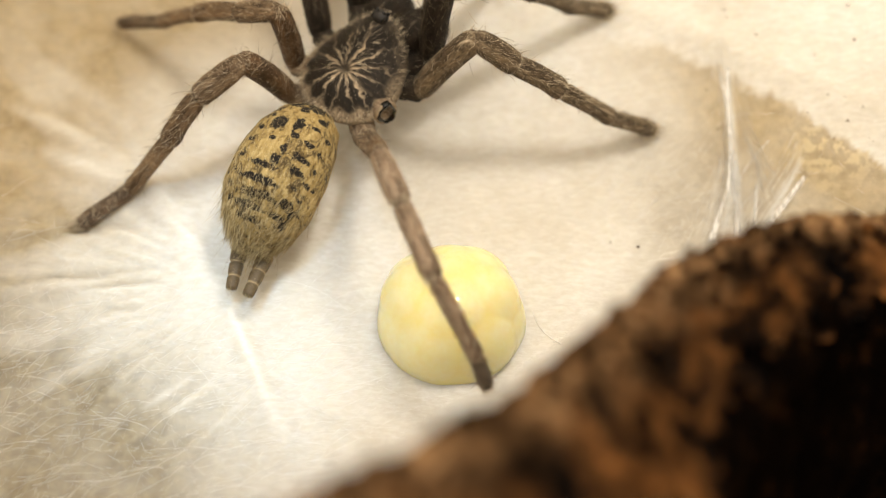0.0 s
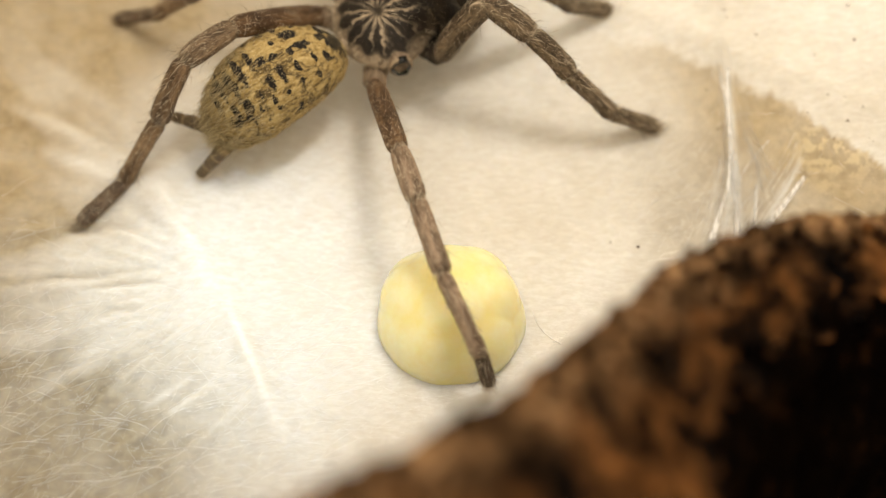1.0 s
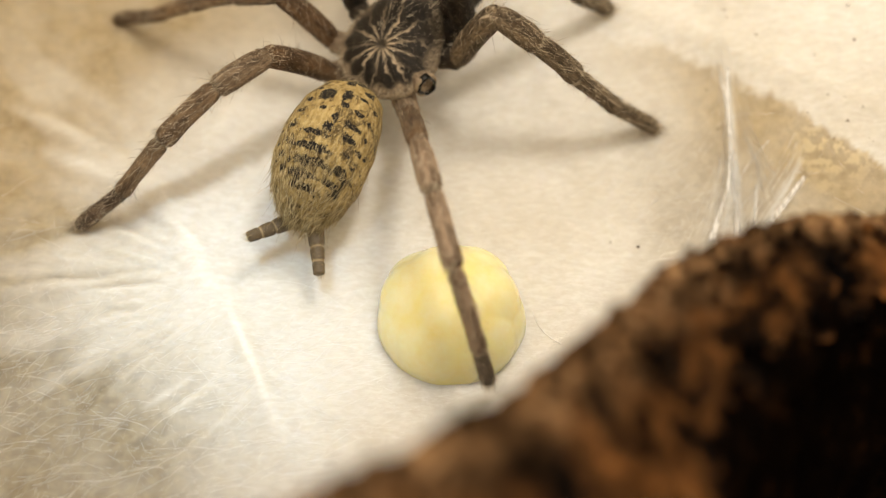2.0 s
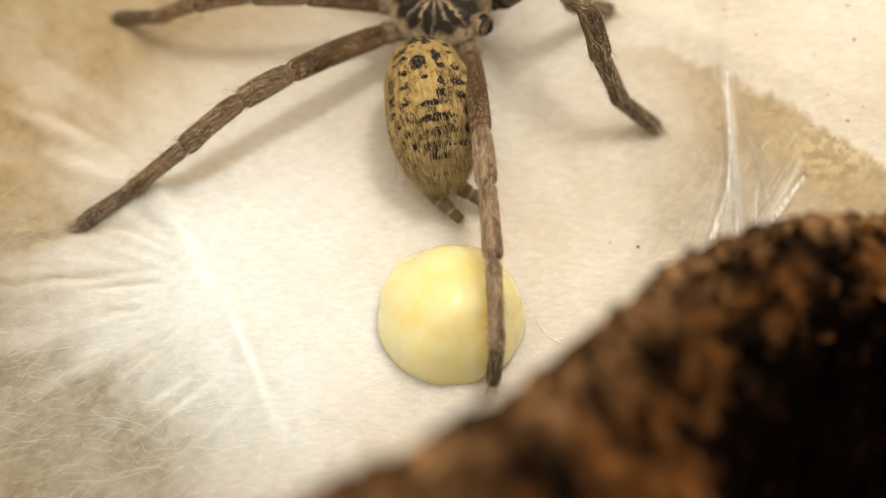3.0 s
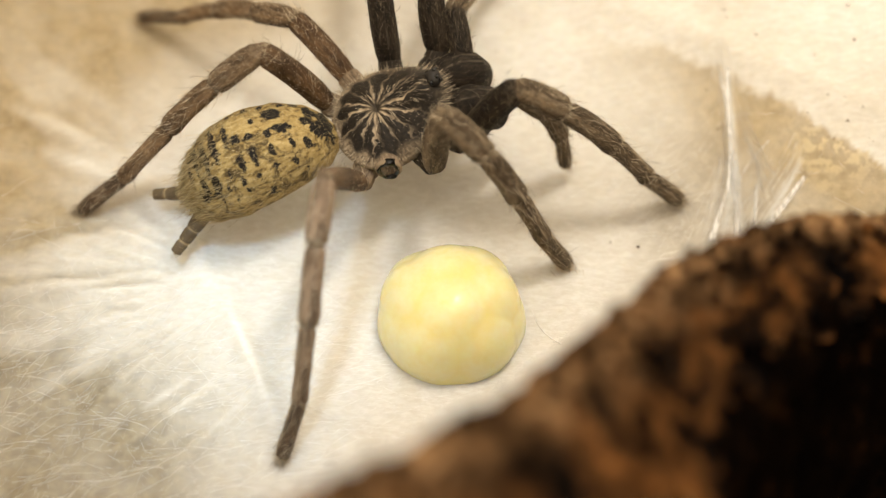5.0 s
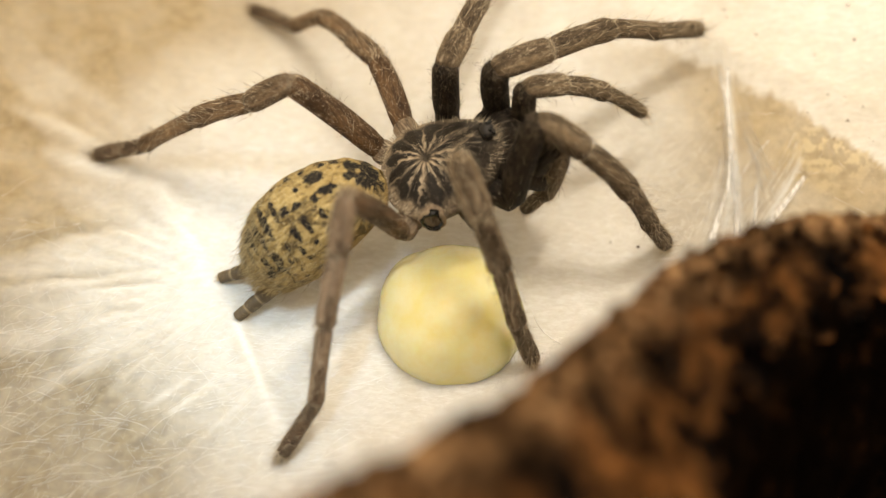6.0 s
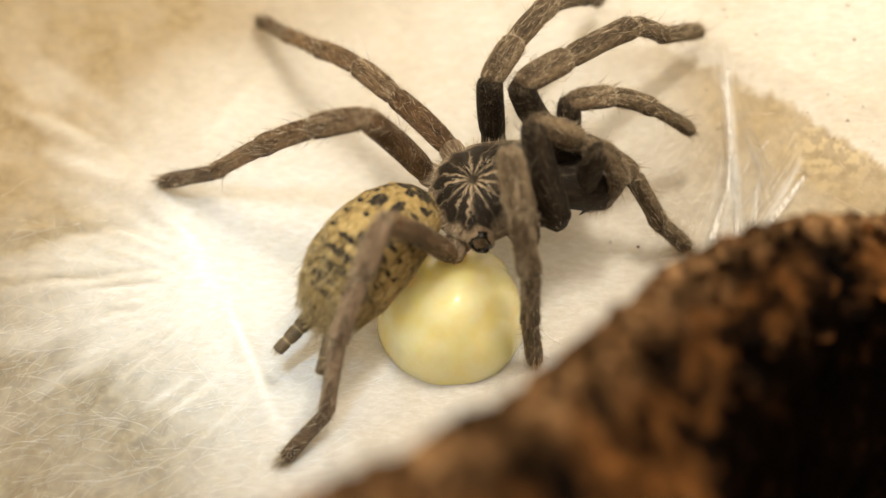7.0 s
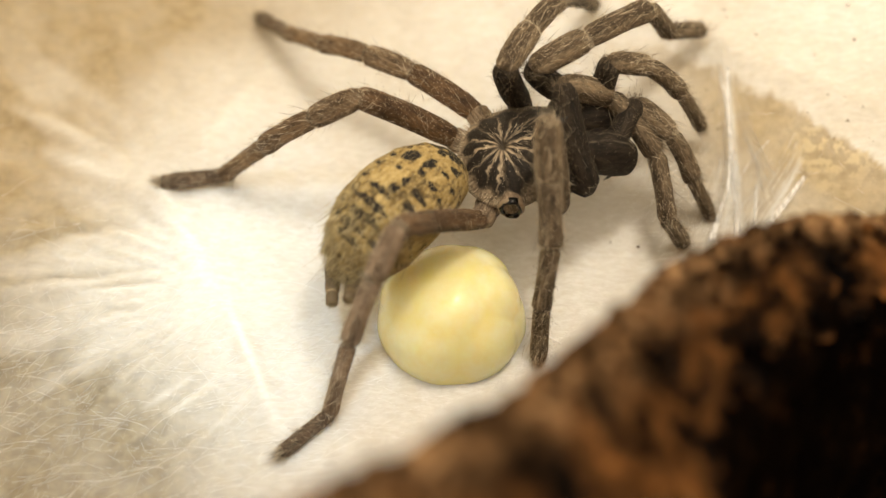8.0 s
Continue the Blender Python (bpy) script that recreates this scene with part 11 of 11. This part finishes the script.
    walk(legs['NP']['patella'], [
        (0,mm(20.3,-6.4,4.2,4.5,31.4,8.9)), (0.25,mm(20.3,-6.3,4.2,3.6,32,7.2)), (0.5,mm(20.4,-5.9,4.2,2.7,34.5,5.6)), (0.65,mm(20.5,-4.6,4.2,5.7,38.8,10.6)),
        (0.8,mm(20.3,-3.1,4.1,11.1,42.4,18.8)), (1,mm(17.9,-1.4,4.3,14.4,32,24.3)), (1.25,mm(17.8,-2,4.5,15.4,32.1,26.2)), (1.5,mm(18.7,-3.2,4.6,14.1,34.7,23.9)),
        (1.6,mm(19.7,-3.9,4.5,13.9,38.4,23.5)), (1.7,mm(20.4,-4.7,4.3,12.6,41.9,21.5)), (2,mm(20.5,-5.9,4.2,9.5,45.1,17)), (2.25,mm(20,-6.6,4.2,6.8,47.5,13.3)),
        (2.5,mm(19.3,-7,4.4,5.2,49.5,11.1)), (2.8,mm(18.4,-6.9,4.6,8,50,14.8)), (3,mm(16.4,-5.9,4.9,7.3,37.7,13.8)), (3.25,mm(16.6,-5.5,5,6.4,36.3,12.3)),
        (3.5,mm(17.6,-5.4,4.9,4.5,37.1,9.1)), (3.65,mm(19.1,-5.6,4.6,5.8,39,11.2)), (3.8,mm(20.2,-6.1,4.2,7.7,41.4,14.2)), (4,mm(19.9,-7.5,4.1,-9.5,39.3,-12.1)),
        (4.1,mm(21.2,-7.9,3.3,-3.9,42.9,-3.6)), (4.2,mm(21.4,-7.7,3.3,-0.5,41.5,1.4)), (4.3,mm(19.6,-5.7,4.5,-2,32,-1)), (4.4,mm(18.5,-6.5,4.7,-9.4,25.4,-16.5)),
        (4.5,mm(20.3,-8.4,3.6,-12.6,34.4,-22.8)), (4.6,mm(21.3,-8.9,2.8,-8.5,47.2,-16.5)), (4.7,mm(21.7,-8.8,2.7,-7.9,50.4,-15.7)), (4.9,mm(21.6,-8.8,2.8,-7.4,54.2,-15.1)),
        (5.1,mm(21.3,-8.8,2.9,-5.5,63.5,-13)), (5.3,mm(20.9,-8.8,3.1,0.2,75.1,-6.9)), (5.5,mm(20.6,-8.8,3.3,30.5,85,23.8)), (5.65,mm(20.4,-8.8,3.4,109.6,85.9,103.1)),
        (5.8,mm(20.3,-8.8,3.4,129.1,84.4,122.6)), (6,mm(20.5,-7.5,3.8,155.4,81.7,149.1)), (6.25,mm(20.6,-7.6,3.7,129.4,76.6,122.7)), (6.5,mm(20.5,-7.4,3.9,123.9,77.4,117)),
        (6.7,mm(21.1,-6.5,3.8,118.9,78,111.9)), (6.8,mm(21,-5.9,3.9,100.4,80.4,93.1)), (6.9,mm(21.1,-5.5,3.9,60.6,82.1,52.8)), (7,mm(20.9,-4.8,4.1,-19.3,75.4,-28.1)),
        (7.25,mm(19.8,-4.1,4.5,-1,56.9,-8.3)), (7.5,mm(22.3,3.9,-6.2,-27.8,-11.1,-62.2)), (7.75,mm(23,3.3,-7.3,-26.4,-13.3,-68.9)), (8,mm(23.7,2.7,-4,-23.3,32.7,-52.2)),
    ])
    walk(legs['NP']['tibia'], [
        (0,mm(27.1,-5.3,0,6,46.4,10.5)), (0.25,mm(27,-5.5,-0.1,3.9,48.1,7.7)), (0.5,mm(27,-5.3,-0.4,2,50.8,5.2)), (0.65,mm(26.7,-3.4,-0.8,5.4,56.3,9.4)),
        (0.8,mm(25.9,-1.2,-1.3,14.2,62.6,19.6)), (1,mm(24,1.4,0.1,18,54.7,24)), (1.25,mm(23.9,1,0.3,20.6,56.2,27.1)), (1.5,mm(24.7,-0.5,0.1,23.6,57,30.8)),
        (1.6,mm(25.4,-1.4,-0.5,22.5,58.6,29.4)), (1.7,mm(25.9,-2.5,-1.1,21.3,59.8,28)), (2,mm(25.9,-4.2,-1.5,19.2,63.5,25.7)), (2.25,mm(25.2,-5.4,-1.7,19,67.9,25.4)),
        (2.5,mm(24.4,-6,-1.7,26.8,72,33.7)), (2.8,mm(23.4,-5.6,-1.5,40.7,75.3,48.2)), (3,mm(22.6,-4.4,0,24.1,66.9,30.7)), (3.25,mm(22.9,-4.1,0.2,17.9,65.4,24)),
        (3.5,mm(23.9,-4.3,0.1,11,63.3,16.3)), (3.65,mm(25.2,-4.4,-0.4,13,62.1,18.6)), (3.8,mm(26,-4.6,-1.1,14.8,60.1,20.6)), (4,mm(26,-8.8,-1,-17.8,61.2,-16.5)),
        (4.1,mm(27,-8.3,-2.1,-7.9,59.5,-5.1)), (4.2,mm(27.4,-7.5,-2,-3.7,56.2,-0.1)), (4.3,mm(26.4,-5.8,0.3,-5.5,53.6,-2.4)), (4.4,mm(25.4,-8.6,1.2,-18.7,49.3,-19.1)),
        (4.5,mm(26.3,-11,-0.9,-25.5,50.6,-28)), (4.6,mm(26.6,-10.5,-3,-22,65.3,-23.9)), (4.7,mm(26.6,-10.2,-3.5,-22,67.5,-23.9)), (4.9,mm(26.1,-10,-3.7,-19.4,70.9,-21.1)),
        (5.1,mm(24.8,-9.6,-4.2,-6,79,-7.3)), (5.3,mm(23,-9.1,-4.6,68.2,84.2,67.4)), (5.5,mm(21.2,-8.5,-4.7,117.5,77,117.3)), (5.65,mm(20.2,-8.2,-4.6,124.9,72,124.9)),
        (5.8,mm(19.9,-8.1,-4.5,126.7,70,126.8)), (6,mm(19.5,-6.9,-4.1,136.2,71,136.9)), (6.25,mm(19.6,-6.1,-4.1,133.3,68.8,133.8)), (6.5,mm(19.7,-5.8,-3.9,130.9,68.7,131.2)),
        (6.7,mm(20.5,-5,-4.1,135.1,67.1,135.7)), (6.8,mm(20.9,-4.6,-4,138.5,65.9,139.5)), (6.9,mm(21.7,-4.6,-4,142.3,65.7,143.6)), (7,mm(22.6,-5.7,-3.7,149.1,64.6,151.1)),
        (7.25,mm(24.1,-4.7,-2.2,-85.4,87.9,-83)), (7.5,mm(26,-3,-4.7,-60.4,67.1,-57.8)), (7.75,mm(25.8,-4,-5.5,-56.1,64.4,-53.1)), (8,mm(27.9,-2.7,-8.4,-71.1,55.3,-70.4)),
    ])
    walk(legs['NP']['tarsus'], [
        (0,mm(33.5,-4.1,-6.9,8.1,58.7,12.9)), (0.25,mm(33.3,-4.6,-7.1,5.6,60.5,10)), (0.5,mm(33,-4.7,-7.7,1.7,64.1,5.6)), (0.65,mm(31.9,-2.6,-8.7,6,71.3,10.2)),
        (0.8,mm(30,0.2,-9.7,17,79.7,21.6)), (1,mm(29.1,3.6,-7.7,15.8,75.8,20.3)), (1.25,mm(28.6,3.4,-7.6,27.9,77.1,32.8)), (1.5,mm(29.1,2.1,-7.9,40.7,76.5,45.9)),
        (1.6,mm(29.7,1,-8.6,38.6,74.9,43.8)), (1.7,mm(30.2,-0.2,-9.3,36.2,73.9,41.3)), (2,mm(29.7,-2.4,-10,48.1,78,53.5)), (2.25,mm(28.5,-3.8,-10.5,85.5,80.7,91.5)),
        (2.5,mm(26.8,-4.4,-10.7,124.5,76.6,131.2)), (2.8,mm(25,-3.8,-10.7,141.6,68.2,149.1)), (3,mm(25.8,-2.5,-8.7,141.3,73.2,148.8)), (3.25,mm(26.5,-2.5,-8.4,134.3,78.9,141.6)),
        (3.5,mm(28,-3.2,-8.4,86.9,84.1,93.8)), (3.65,mm(29.4,-3,-8.8,44.4,80.7,50.9)), (3.8,mm(30.5,-2.9,-9.3,31.3,74.8,37.5)), (4,mm(30.3,-10.1,-9.3,-35,81.1,-29.9)),
        (4.1,mm(31.8,-8.7,-10.3,-10.8,72.9,-5.1)), (4.2,mm(32.6,-7.5,-9.8,-5.5,67.5,0.5)), (4.3,mm(32,-6,-7.4,-8.5,71.9,-2.7)), (4.4,mm(31.3,-10.6,-6,-30.8,67.7,-26.4)),
        (4.5,mm(31.7,-13.8,-8.3,-39.3,57.6,-35.9)), (4.6,mm(30.2,-12.1,-11.7,-39.1,78.5,-35.7)), (4.7,mm(29.9,-11.7,-12.2,-48.9,81.5,-45.6)),
        (4.9,mm(29,-11.2,-12.7,-45.1,84.9,-41.8)), (5.1,mm(26.6,-9.8,-13.5,110.7,86.7,114)), (5.3,mm(23.3,-8.2,-14,121.8,76.4,125.3)), (5.5,mm(20.2,-6.6,-13.9,123.3,66.7,126.8)),
        (5.65,mm(18.6,-5.8,-13.6,123.6,61.6,127.2)), (5.8,mm(17.9,-5.5,-13.5,123.7,59.6,127.3)), (6,mm(17.2,-4.8,-13.1,125.3,61.1,129.1)),
        (6.25,mm(17.3,-3.6,-12.9,124.9,62.2,128.6)), (6.5,mm(17.4,-3.2,-12.8,118,62,120.8)), (6.7,mm(17.9,-2.4,-12.8,118.5,59.9,121.4)), (6.8,mm(18,-2.1,-12.6,116.8,58.3,119.4)),
        (6.9,mm(18.6,-2.3,-12.7,113.1,57.2,115.1)), (7,mm(19.1,-3.8,-12.3,106.2,54.7,106.7)), (7.25,mm(24.1,-5,-11.7,131.6,79.7,133.6)), (7.5,mm(28,-6.2,-13.5,-100.8,68.4,-97.3)),
        (7.75,mm(28.2,-7.3,-14,-76.1,64.6,-70.4)), (8,mm(29.7,-7.8,-16.2,-58.8,69.7,-51.7)),
    ])


motions()
